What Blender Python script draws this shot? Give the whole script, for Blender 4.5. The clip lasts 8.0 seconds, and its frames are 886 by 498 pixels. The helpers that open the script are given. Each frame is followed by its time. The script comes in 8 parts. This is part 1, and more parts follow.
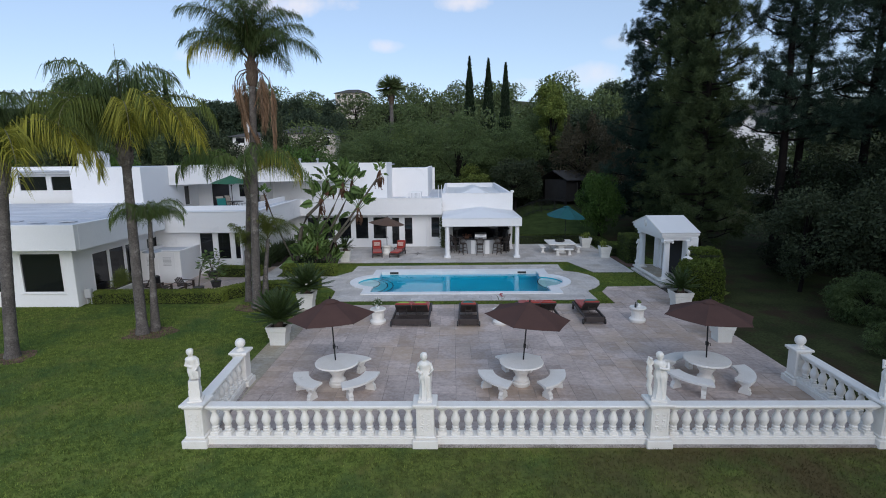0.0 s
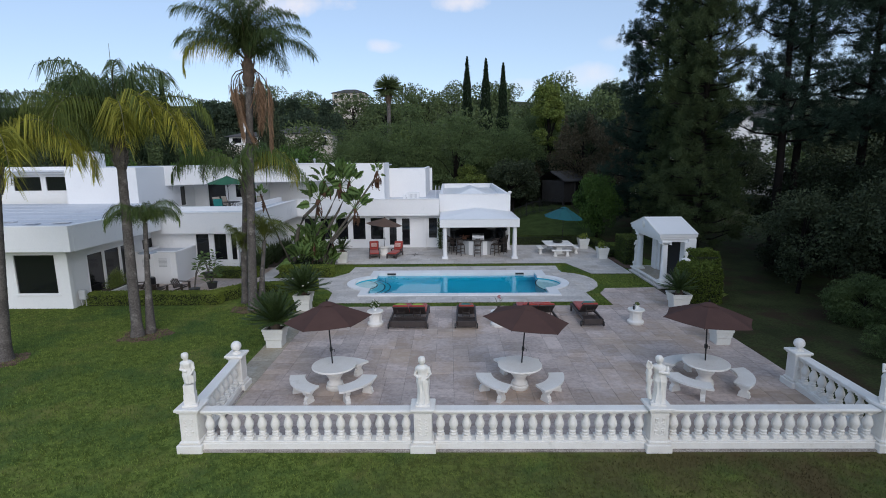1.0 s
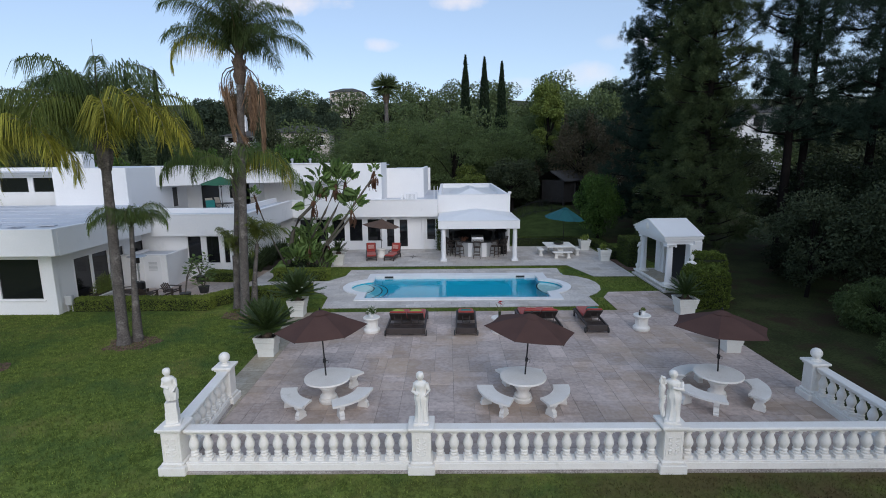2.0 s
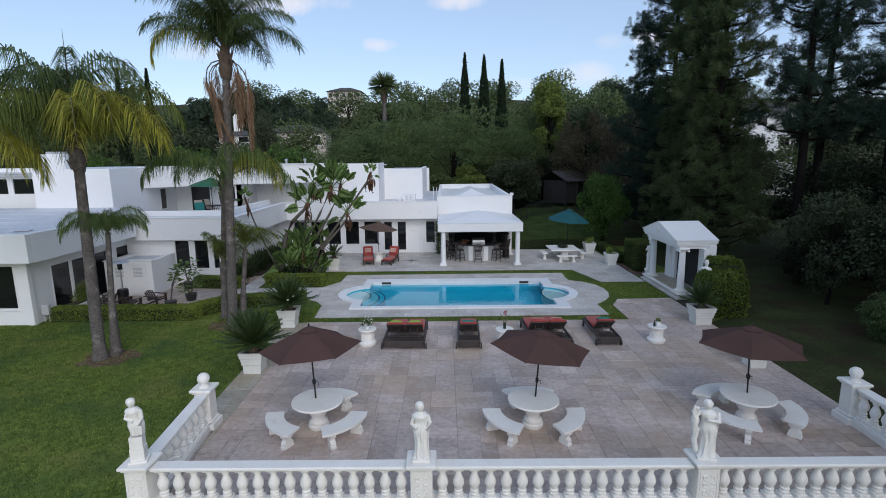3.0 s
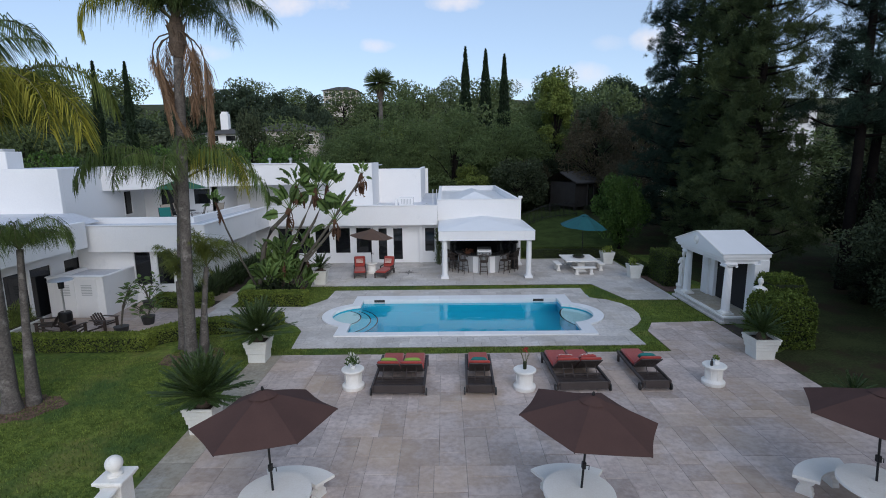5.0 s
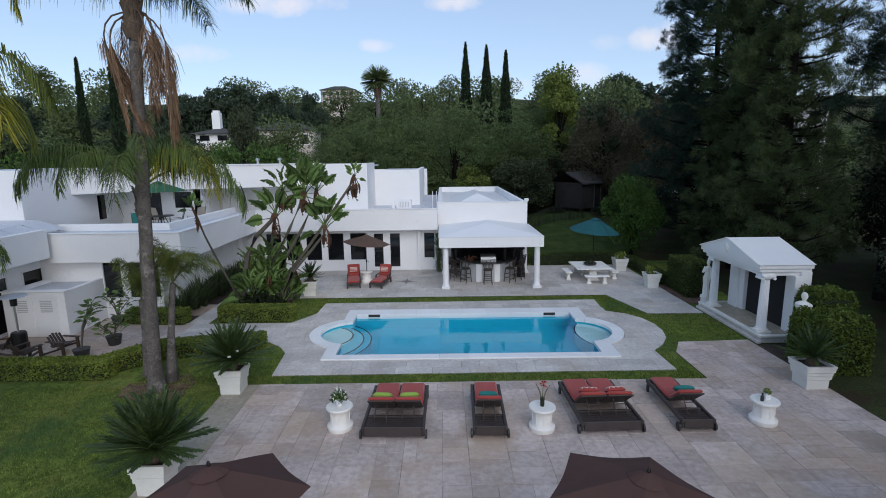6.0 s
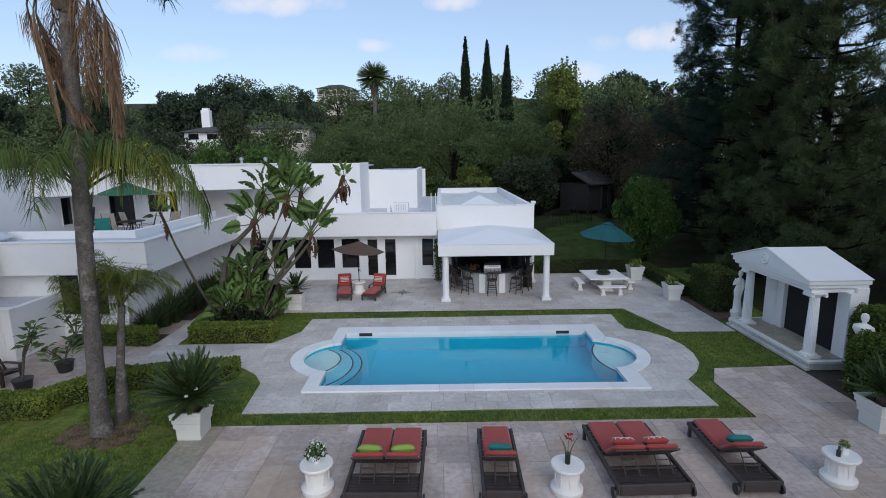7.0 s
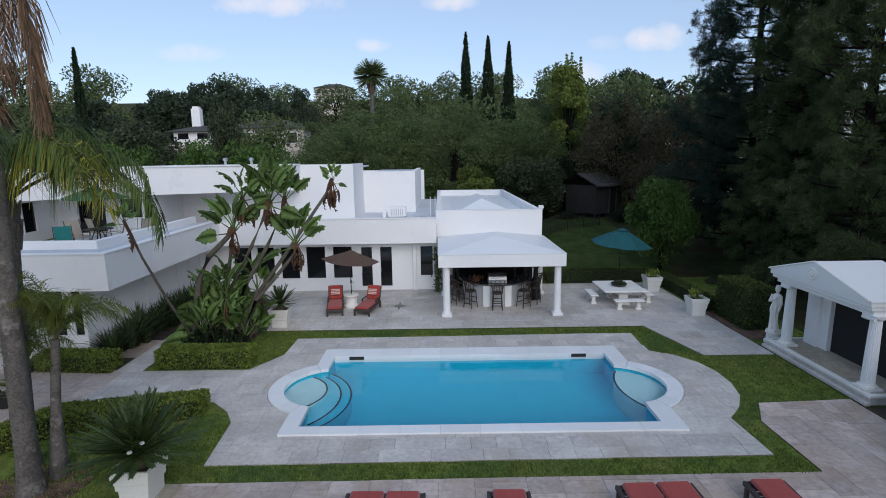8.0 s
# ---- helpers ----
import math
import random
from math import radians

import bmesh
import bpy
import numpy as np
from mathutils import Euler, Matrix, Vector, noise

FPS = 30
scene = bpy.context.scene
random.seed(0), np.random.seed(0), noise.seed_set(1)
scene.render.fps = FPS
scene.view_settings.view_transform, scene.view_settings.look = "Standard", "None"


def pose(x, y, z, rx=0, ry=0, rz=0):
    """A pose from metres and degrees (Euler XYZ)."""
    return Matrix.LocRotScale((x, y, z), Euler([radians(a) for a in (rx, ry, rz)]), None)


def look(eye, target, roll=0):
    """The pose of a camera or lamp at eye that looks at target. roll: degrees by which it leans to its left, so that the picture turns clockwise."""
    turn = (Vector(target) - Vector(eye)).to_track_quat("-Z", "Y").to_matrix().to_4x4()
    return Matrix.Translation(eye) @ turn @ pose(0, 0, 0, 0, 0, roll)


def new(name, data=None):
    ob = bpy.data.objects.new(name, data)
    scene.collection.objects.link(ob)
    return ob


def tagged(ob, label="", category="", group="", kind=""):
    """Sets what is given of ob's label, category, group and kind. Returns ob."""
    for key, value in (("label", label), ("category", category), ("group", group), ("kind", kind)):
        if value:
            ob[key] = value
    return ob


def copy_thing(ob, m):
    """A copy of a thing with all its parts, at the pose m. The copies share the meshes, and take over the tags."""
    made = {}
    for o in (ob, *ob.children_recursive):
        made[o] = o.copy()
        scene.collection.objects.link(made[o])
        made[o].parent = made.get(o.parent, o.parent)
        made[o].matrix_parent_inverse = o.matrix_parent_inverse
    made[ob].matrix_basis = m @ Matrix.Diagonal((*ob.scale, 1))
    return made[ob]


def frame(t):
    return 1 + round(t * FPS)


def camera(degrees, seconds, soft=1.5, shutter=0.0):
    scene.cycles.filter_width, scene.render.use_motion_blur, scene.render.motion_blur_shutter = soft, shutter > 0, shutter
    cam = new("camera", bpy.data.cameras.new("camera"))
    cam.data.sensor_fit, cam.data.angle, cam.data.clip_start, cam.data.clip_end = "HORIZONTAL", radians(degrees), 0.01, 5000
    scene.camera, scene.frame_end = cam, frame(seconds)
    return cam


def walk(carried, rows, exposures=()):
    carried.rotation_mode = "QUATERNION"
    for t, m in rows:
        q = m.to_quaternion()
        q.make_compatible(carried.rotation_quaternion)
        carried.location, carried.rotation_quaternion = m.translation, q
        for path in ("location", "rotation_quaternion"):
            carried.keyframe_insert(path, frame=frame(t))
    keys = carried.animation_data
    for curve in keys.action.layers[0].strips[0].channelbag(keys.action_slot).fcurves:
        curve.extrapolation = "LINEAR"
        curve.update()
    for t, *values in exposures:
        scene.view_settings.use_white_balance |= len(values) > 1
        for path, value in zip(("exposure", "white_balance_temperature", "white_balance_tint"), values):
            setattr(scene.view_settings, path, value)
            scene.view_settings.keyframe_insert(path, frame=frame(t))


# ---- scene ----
cam = camera(82.0, 8.0, soft=0.95)
PATH = [
    (0, (0.472, 0.052, 6.726), (0.435, 2.02, 6.371), -0.6),
    (0.5, (0.452, 0.062, 6.747), (0.42, 2.03, 6.393), -0.5),
    (1, (0.449, 0.17, 6.773), (0.423, 2.138, 6.418), -0.5),
    (1.5, (0.438, 0.463, 6.814), (0.416, 2.43, 6.457), -0.5),
    (3, (0.32, 2.311, 6.83), (0.307, 4.278, 6.471), -0.6),
    (3.5, (0.257, 3.11, 6.803), (0.246, 5.077, 6.445), -0.5),
    (4, (0.177, 4.018, 6.76), (0.17, 5.986, 6.404), -0.5),
    (4.5, (0.133, 5.035, 6.729), (0.128, 7.004, 6.373), -0.5),
    (6, (0.021, 8.406, 6.692), (0.02, 10.374, 6.336), -0.7),
    (6.5, (-0.019, 9.638, 6.683), (-0.017, 11.605, 6.326), -0.7),
    (7, (-0.034, 10.878, 6.659), (-0.029, 12.845, 6.302), -0.7),
    (7.5, (-0.03, 12.033, 6.645), (-0.022, 14.001, 6.29), -0.7),
    (8, (-0.087, 13.135, 6.685), (-0.078, 15.103, 6.328), -0.7),
]
walk(cam, [(t, look(eye, target, roll)) for t, eye, target, roll in PATH], [(0.0, -0.01, 6530, 10), (8.0, -0.01, 6530, 10)])

# ---- world, sun ----
SUN_ELEVATION, SUN_AZIMUTH = radians(30), radians(160)  # azimuth from +y towards +x: behind the camera and to its right
CLOUDS = [(-0.296, 0.280, 0.116, 0.024, 0.85), (0.023, 0.278, 0.058, 0.019, 0.85), (-0.119, 0.204, 0.038, 0.014, 0.60), (-0.464, 0.194, 0.067, 0.020, 0.50), (0.405, 0.212, 0.069, 0.029, 0.85), (0.259, 0.144, 0.067, 0.027, 0.45), (0.314, 0.206, 0.040, 0.016, 0.25), (-0.534, 0.077, 0.100, 0.024, 0.35), (0.153, 0.133, 0.067, 0.013, 0.25)]
world = bpy.data.worlds.new("world")
scene.world = world
world.use_nodes = True
wn, wl = world.node_tree.nodes, world.node_tree.links
wn.clear()
w_out = wn.new("ShaderNodeOutputWorld")
w_bg = wn.new("ShaderNodeBackground")
w_bg.inputs["Strength"].default_value = 0.168
w_sky = wn.new("ShaderNodeTexSky")
w_sky.sky_type = "NISHITA"
w_sky.sun_disc = False
w_sky.sun_elevation, w_sky.sun_rotation = SUN_ELEVATION, SUN_AZIMUTH
w_sky.air_density, w_sky.dust_density, w_sky.ozone_density = 1.0, 0.7, 2.6
# small cumulus low over the hills, soft at the edges: (across, up, width, height, strength) on a plane one unit ahead
w_co = wn.new("ShaderNodeTexCoord")
w_sep = wn.new("ShaderNodeSeparateXYZ")
wl.new(w_co.outputs["Generated"], w_sep.inputs["Vector"])


def w_math(op, a, b=0.0):
    m = wn.new("ShaderNodeMath")
    m.operation = op
    for socket, value in zip(m.inputs, (a, b)):
        if isinstance(value, (int, float)):
            socket.default_value = value
        else:
            wl.new(value, socket)
    return m.outputs[0]


w_ahead = w_math("MAXIMUM", w_sep.outputs["Y"], 0.05)
w_u, w_v = w_math("DIVIDE", w_sep.outputs["X"], w_ahead), w_math("DIVIDE", w_sep.outputs["Z"], w_ahead)
w_warp = wn.new("ShaderNodeTexNoise")
w_warp.inputs["Scale"].default_value, w_warp.inputs["Detail"].default_value, w_warp.inputs["Roughness"].default_value = 17.0, 5.0, 0.58
wl.new(w_co.outputs["Generated"], w_warp.inputs["Vector"])
w_rag = w_math("MULTIPLY", w_math("SUBTRACT", w_warp.outputs["Fac"], 0.5), 2.6)
w_cloud = 0.0
for u, v, w, h, k in CLOUDS:
    du = w_math("POWER", w_math("ABSOLUTE", w_math("DIVIDE", w_math("SUBTRACT", w_u, u), w)), 2.0)
    dv = w_math("POWER", w_math("ABSOLUTE", w_math("DIVIDE", w_math("SUBTRACT", w_v, v), h)), 2.0)
    body = w_math("ADD", w_math("SUBTRACT", 1.0, w_math("ADD", du, dv)), w_rag)
    soft_body = w_math("MULTIPLY", w_math("MINIMUM", w_math("MAXIMUM", w_math("MULTIPLY", body, 0.75), 0.0), 1.0), k)
    w_cloud = w_math("MAXIMUM", soft_body, w_cloud)
w_mix = wn.new("ShaderNodeMixRGB")
w_mix.inputs["Color2"].default_value = (5.6, 5.35, 5.6, 1)
wl.new(w_cloud, w_mix.inputs["Fac"])
w_tint = wn.new("ShaderNodeMixRGB")
w_tint.blend_type = "MULTIPLY"
w_tint.inputs["Fac"].default_value = 1.0
w_tint.inputs["Color2"].default_value = (1.06, 1.0, 1.03, 1)
wl.new(w_sky.outputs["Color"], w_tint.inputs["Color1"])
w_even = wn.new("ShaderNodeMixRGB")
w_even.inputs["Fac"].default_value = 0.45
w_even.inputs["Color2"].default_value = (3.0, 3.9, 5.1, 1)
wl.new(w_tint.outputs["Color"], w_even.inputs["Color1"])
wl.new(w_even.outputs["Color"], w_mix.inputs["Color1"])
wl.new(w_mix.outputs["Color"], w_bg.inputs["Color"])
wl.new(w_bg.outputs["Background"], w_out.inputs["Surface"])

sun_data = bpy.data.lights.new("sun", "SUN")
sun_data.energy, sun_data.angle, sun_data.color = 1.42, radians(50), (1.0, 0.98, 0.96)
sun = new("sun", sun_data)
sun.matrix_world = look((0, 0, 60), (60 * math.cos(SUN_ELEVATION) * -math.sin(SUN_AZIMUTH), 60 * math.cos(SUN_ELEVATION) * -math.cos(SUN_AZIMUTH), 60 - 60 * math.sin(SUN_ELEVATION)))

# ---- materials ----
def material(name, base, rough=0.7, tint=None, fine=30.0, coarse=1.5, amount=0.25, bump=0.15, bump_scale=60.0,
             metal=0.0, spread=0.0, stain=None, stain_at=(0.55, 0.75), stain_scale=0.8, spec=0.5, sheen=0.0, through_light=0.0, pale=None, pale_at=(0.52, 0.7), pale_scale=1.7):
    """A surface with grain and broad variation between base and tint, optional stains with shapes of their own, and relief.
    spread: how far single pieces differ in brightness."""
    m = bpy.data.materials.new(name)
    m.use_nodes = True
    n, l = m.node_tree.nodes, m.node_tree.links
    b = n["Principled BSDF"]
    geo = n.new("ShaderNodeNewGeometry")
    tint = tint or tuple(c * 0.72 for c in base)

    def noise_node(scale, detail=5.0, rough_=0.6):
        t = n.new("ShaderNodeTexNoise")
        t.inputs["Scale"].default_value, t.inputs["Detail"].default_value, t.inputs["Roughness"].default_value = scale, detail, rough_
        l.new(geo.outputs["Position"], t.inputs["Vector"])
        return t

    a, c = noise_node(coarse), noise_node(fine, 4.0)
    add = n.new("ShaderNodeMath")
    add.operation = "MULTIPLY_ADD"
    l.new(a.outputs["Fac"], add.inputs[0])
    add.inputs[1].default_value = 1.0
    l.new(c.outputs["Fac"], add.inputs[2])
    rng = n.new("ShaderNodeMapRange")
    rng.inputs["From Min"].default_value, rng.inputs["From Max"].default_value = 0.72, 1.28
    rng.inputs["To Min"].default_value, rng.inputs["To Max"].default_value = 0.5 - 2.0 * amount, 0.5 + 2.0 * amount
    l.new(add.outputs[0], rng.inputs["Value"])
    mix = n.new("ShaderNodeMixRGB")
    mix.inputs["Color1"].default_value, mix.inputs["Color2"].default_value = (*base, 1), (*tint, 1)
    l.new(rng.outputs["Result"], mix.inputs["Fac"])
    colour = mix.outputs["Color"]
    if stain:
        s = noise_node(stain_scale, 6.0, 0.65)
        r = n.new("ShaderNodeValToRGB")
        r.color_ramp.elements[0].position, r.color_ramp.elements[1].position = stain_at
        l.new(s.outputs["Fac"], r.inputs["Fac"])
        sm = n.new("ShaderNodeMixRGB")
        sm.inputs["Color2"].default_value = (*stain, 1)
        l.new(r.outputs["Color"], sm.inputs["Fac"])
        l.new(colour, sm.inputs["Color1"])
        colour = sm.outputs["Color"]
    if pale:
        s2 = noise_node(pale_scale, 8.0, 0.7)
        r2 = n.new("ShaderNodeValToRGB")
        r2.color_ramp.elements[0].position, r2.color_ramp.elements[1].position = pale_at
        l.new(s2.outputs["Fac"], r2.inputs["Fac"])
        pm = n.new("ShaderNodeMixRGB")
        pm.inputs["Color2"].default_value = (*pale, 1)
        l.new(r2.outputs["Color"], pm.inputs["Fac"])
        l.new(colour, pm.inputs["Color1"])
        colour = pm.outputs["Color"]
    if spread:
        info = n.new("ShaderNodeObjectInfo")
        both = n.new("ShaderNodeMath")
        both.operation = "ADD"
        l.new(info.outputs["Random"], both.inputs[0])
        l.new(geo.outputs["Random Per Island"], both.inputs[1])
        part_of = n.new("ShaderNodeMath")
        part_of.operation = "FRACT"
        l.new(both.outputs[0], part_of.inputs[0])
        vr = n.new("ShaderNodeMapRange")
        vr.inputs["To Min"].default_value, vr.inputs["To Max"].default_value = 1.0 - spread, 1.0 + spread
        l.new(part_of.outputs[0], vr.inputs["Value"])
        hsv = n.new("ShaderNodeHueSaturation")
        l.new(vr.outputs["Result"], hsv.inputs["Value"])
        l.new(colour, hsv.inputs["Color"])
        colour = hsv.outputs["Color"]
    l.new(colour, b.inputs["Base Color"])
    b.inputs["Roughness"].default_value, b.inputs["Metallic"].default_value = rough, metal
    b.inputs["Specular IOR Level"].default_value = spec
    if sheen:
        b.inputs["Sheen Weight"].default_value = sheen
    if bump:
        bn = noise_node(bump_scale, 4.0)
        bp = n.new("ShaderNodeBump")
        bp.inputs["Strength"].default_value, bp.inputs["Distance"].default_value = bump, 0.02
        l.new(bn.outputs["Fac"], bp.inputs["Height"])
        l.new(bp.outputs["Normal"], b.inputs["Normal"])
    if through_light:
        tr = n.new("ShaderNodeBsdfTranslucent")
        l.new(colour, tr.inputs["Color"])
        ms = n.new("ShaderNodeMixShader")
        ms.inputs["Fac"].default_value = through_light
        l.new(b.outputs["BSDF"], ms.inputs[1])
        l.new(tr.outputs["BSDF"], ms.inputs[2])
        l.new(ms.outputs["Shader"], n["Material Output"].inputs["Surface"])
    return m


def leafy(name, base, tint, spread=0.35, rough=0.6, coarse=0.9, spec=0.18, glow=0.25, **patches):
    return material(name, base, rough, tint, fine=6.0, coarse=coarse, amount=0.3, bump=0, spread=spread, spec=spec, through_light=glow, **patches)


M_STUCCO = material("white stucco", (0.87, 0.87, 0.87), 0.85, (0.79, 0.79, 0.8), fine=18, coarse=0.5, amount=0.16, bump=0.12, bump_scale=90, stain=(0.66, 0.67, 0.68), stain_at=(0.6, 0.85))
M_ROOF = material("white membrane roof", (0.62, 0.64, 0.68), 0.7, (0.5, 0.52, 0.57), fine=10, coarse=0.6, amount=0.25, bump=0.1, stain=(0.4, 0.41, 0.44), stain_at=(0.58, 0.8))
M_TRIM = material("white paint", (0.86, 0.86, 0.86), 0.45, (0.78, 0.78, 0.79), fine=25, coarse=1.2, amount=0.12, bump=0.04)
M_CAST = material("white cast stone", (0.88, 0.86, 0.82), 0.75, (0.77, 0.735, 0.68), fine=35, coarse=2.2, amount=0.2, bump=0.2, bump_scale=110, stain=(0.5, 0.48, 0.42), stain_at=(0.62, 0.9), stain_scale=3.0)
M_PLANTER = material("cream painted planter", (0.76, 0.76, 0.72), 0.7, (0.66, 0.65, 0.6), fine=25, coarse=2.5, amount=0.2, bump=0.15, stain=(0.5, 0.47, 0.4), stain_at=(0.62, 0.9), stain_scale=3.5)
M_SOIL = material("soil", (0.07, 0.05, 0.035), 0.95, (0.035, 0.025, 0.018), fine=40, coarse=3, amount=0.4, bump=0.6, bump_scale=40)
M_MULCH = material("bark mulch", (0.22, 0.135, 0.105), 0.95, (0.08, 0.05, 0.04), fine=25, coarse=3, amount=0.45, bump=0.8, bump_scale=35, spec=0.15)
M_JOINT = material("mortar joints", (0.46, 0.41, 0.38), 0.95, (0.2, 0.175, 0.155), fine=30, coarse=0.9, amount=0.5, bump=0.3, spec=0.2)
M_FLAG = material("travertine flagstone", (0.58, 0.485, 0.44), 0.64, (0.4, 0.325, 0.295), fine=7, coarse=0.8, amount=0.42, bump=0.25, bump_scale=25, spread=0.15, stain=(0.47, 0.345, 0.25), stain_at=(0.47, 0.66), stain_scale=0.4, pale=(0.68, 0.62, 0.59), pale_at=(0.54, 0.86), pale_scale=0.8, spec=0.3)
M_FLAGTAN = material("tan edge flagstone", (0.46, 0.41, 0.33), 0.7, (0.33, 0.295, 0.235), fine=9, coarse=0.8, amount=0.5, bump=0.25, bump_scale=25, spread=0.16, stain=(0.36, 0.29, 0.2), stain_at=(0.5, 0.7), stain_scale=0.7, pale=(0.62, 0.57, 0.52), pale_at=(0.56, 0.78), pale_scale=1.1, spec=0.3)
M_DECK = material("grey pool deck stone", (0.62, 0.58, 0.54), 0.68, (0.48, 0.445, 0.42), fine=9, coarse=0.9, amount=0.42, bump=0.25, bump_scale=25, spread=0.1, stain=(0.46, 0.405, 0.345), stain_at=(0.5, 0.72), stain_scale=0.6, pale=(0.74, 0.71, 0.68), pale_at=(0.54, 0.76), spec=0.3)
M_COPING = material("white pool coping", (0.86, 0.86, 0.86), 0.55, (0.76, 0.77, 0.78), fine=20, coarse=1.2, amount=0.18, bump=0.15, spread=0.05)
M_STARSTONE = material("dark grey inlay stone", (0.24, 0.22, 0.2), 0.7, (0.16, 0.15, 0.14), fine=12, coarse=2.0, amount=0.4, bump=0.2, spec=0.3)
M_PLASTER = material("blue pool plaster", (0.006, 0.5, 0.69), 0.6, (0.004, 0.43, 0.63), fine=6, coarse=0.6, amount=0.2, bump=0.05)
M_SHALLOW = material("pale shallow plaster", (0.5, 0.7, 0.72), 0.6, (0.42, 0.63, 0.67), fine=6, coarse=0.8, amount=0.2, bump=0.05)
M_STEPBLUE = material("light blue step plaster", (0.14, 0.56, 0.7), 0.6, (0.1, 0.5, 0.64), fine=6, coarse=0.8, amount=0.2, bump=0.05)
M_NAVY = material("navy tile edge", (0.008, 0.014, 0.035), 0.5, (0.005, 0.01, 0.025), amount=0.2, bump=0, spec=0.1)
M_GRASS = material("lawn", (0.166, 0.22, 0.05), 0.95, (0.074, 0.108, 0.023), fine=16, coarse=3.5, amount=0.55, bump=1.0, bump_scale=30, stain=(0.225, 0.215, 0.07), stain_at=(0.5, 0.72), stain_scale=0.5, pale=(0.07, 0.118, 0.036), pale_at=(0.47, 0.64), pale_scale=0.42, spec=0.05)
M_BLADE = leafy("grass blade", (0.228, 0.285, 0.066), (0.085, 0.125, 0.032), 0.5, spec=0.05, coarse=4.5, pale=(0.095, 0.155, 0.047), pale_at=(0.47, 0.64), pale_scale=0.42)


def dry_patch(m):
    """Browned turf on the open slope before the balustrade: sets in with x, in ragged patches, and ends at the paving."""
    n, l = m.node_tree.nodes, m.node_tree.links
    geo = n.new("ShaderNodeNewGeometry")
    xyz, noise = n.new("ShaderNodeSeparateXYZ"), n.new("ShaderNodeTexNoise")
    l.new(geo.outputs["Position"], xyz.inputs["Vector"])
    l.new(geo.outputs["Position"], noise.inputs["Vector"])
    noise.inputs["Scale"].default_value, noise.inputs["Detail"].default_value = 0.7, 6.0
    along, near_side, ragged = n.new("ShaderNodeMapRange"), n.new("ShaderNodeMapRange"), n.new("ShaderNodeMapRange")
    for node, lo, hi, source in ((along, -3.0, 7.0, xyz.outputs["X"]), (near_side, 13.0, 11.0, xyz.outputs["Y"]), (ragged, 0.25, 0.6, noise.outputs["Fac"])):
        node.inputs["From Min"].default_value, node.inputs["From Max"].default_value = lo, hi
        l.new(source, node.inputs["Value"])
    a, b = n.new("ShaderNodeMath"), n.new("ShaderNodeMath")
    a.operation = b.operation = "MULTIPLY"
    l.new(along.outputs["Result"], a.inputs[0])
    l.new(near_side.outputs["Result"], a.inputs[1])
    l.new(a.outputs[0], b.inputs[0])
    l.new(ragged.outputs["Result"], b.inputs[1])
    old = n["Principled BSDF"].inputs["Base Color"].links[0].from_socket
    mix = n.new("ShaderNodeMixRGB")
    mix.inputs["Color2"].default_value = (0.115, 0.09, 0.042, 1)
    targets = [k.to_socket for k in list(old.links)]
    l.new(b.outputs[0], mix.inputs["Fac"])
    l.new(old, mix.inputs["Color1"])
    for socket in targets:
        l.new(mix.outputs["Color"], socket)


dry_patch(M_GRASS)
dry_patch(M_BLADE)
# Dark ground: the shade under the trees is put into this colour.
M_SHADEGROUND = material("ground with shade in its colour", (0.058, 0.068, 0.026), 0.95, (0.03, 0.037, 0.015), fine=12, coarse=0.5, amount=0.5, bump=0.7, bump_scale=20, stain=(0.05, 0.036, 0.022), stain_at=(0.5, 0.62), stain_scale=0.45, spec=0.1)
# Back lawn in a darker tone: its shade is put into the colour.
M_LAWNSHADE = material("back lawn darkened as in shade", (0.062, 0.09, 0.026), 0.95, (0.034, 0.05, 0.016), fine=20, coarse=1.2, amount=0.5, bump=0.8, bump_scale=35, spec=0.05)
M_DARKGLASS = material("dark tinted glass", (0.008, 0.009, 0.011), 0.06, (0.012, 0.013, 0.015), amount=0.1, bump=0, spec=0.5)
# Near-black: stands in for unlit depth under roofs and behind openings.
M_INSIDE = material("near-black interior shade", (0.02, 0.02, 0.022), 0.9, (0.012, 0.012, 0.012), amount=0.2, bump=0)
M_CANOPY = material("brown umbrella fabric", (0.105, 0.06, 0.052), 0.95, (0.085, 0.049, 0.043), fine=60, coarse=2, amount=0.25, bump=0.15, bump_scale=150, through_light=0.1, spec=0.15)
M_CANOPY2 = material("tan brown umbrella fabric", (0.13, 0.08, 0.055), 0.9, (0.1, 0.06, 0.045), fine=60, coarse=2, amount=0.25, bump=0.15, bump_scale=150, through_light=0.12)
M_TEAL = material("teal umbrella fabric", (0.01, 0.11, 0.125), 0.85, (0.008, 0.085, 0.1), fine=60, coarse=2, amount=0.25, bump=0.1, through_light=0.12)
M_GREENC = material("green canvas", (0.035, 0.15, 0.085), 0.85, (0.024, 0.11, 0.06), fine=60, coarse=2, amount=0.25, bump=0.1, through_light=0.12)
M_POLE = material("black metal pole", (0.02, 0.02, 0.022), 0.4, (0.03, 0.03, 0.03), amount=0.2, bump=0.02, metal=0.6)
M_WICKER = material("dark brown resin frame", (0.06, 0.046, 0.042), 0.55, (0.04, 0.03, 0.028), fine=70, coarse=4, amount=0.3, bump=0.4, bump_scale=160)
M_RED = material("red cushion fabric", (0.4, 0.055, 0.042), 0.9, (0.32, 0.042, 0.034), fine=80, coarse=3, amount=0.25, bump=0.2, bump_scale=160, sheen=0.2)
M_LIME = material("lime pillow fabric", (0.30, 0.44, 0.08), 0.9, (0.24, 0.37, 0.06), fine=80, coarse=4, amount=0.25, bump=0.2)
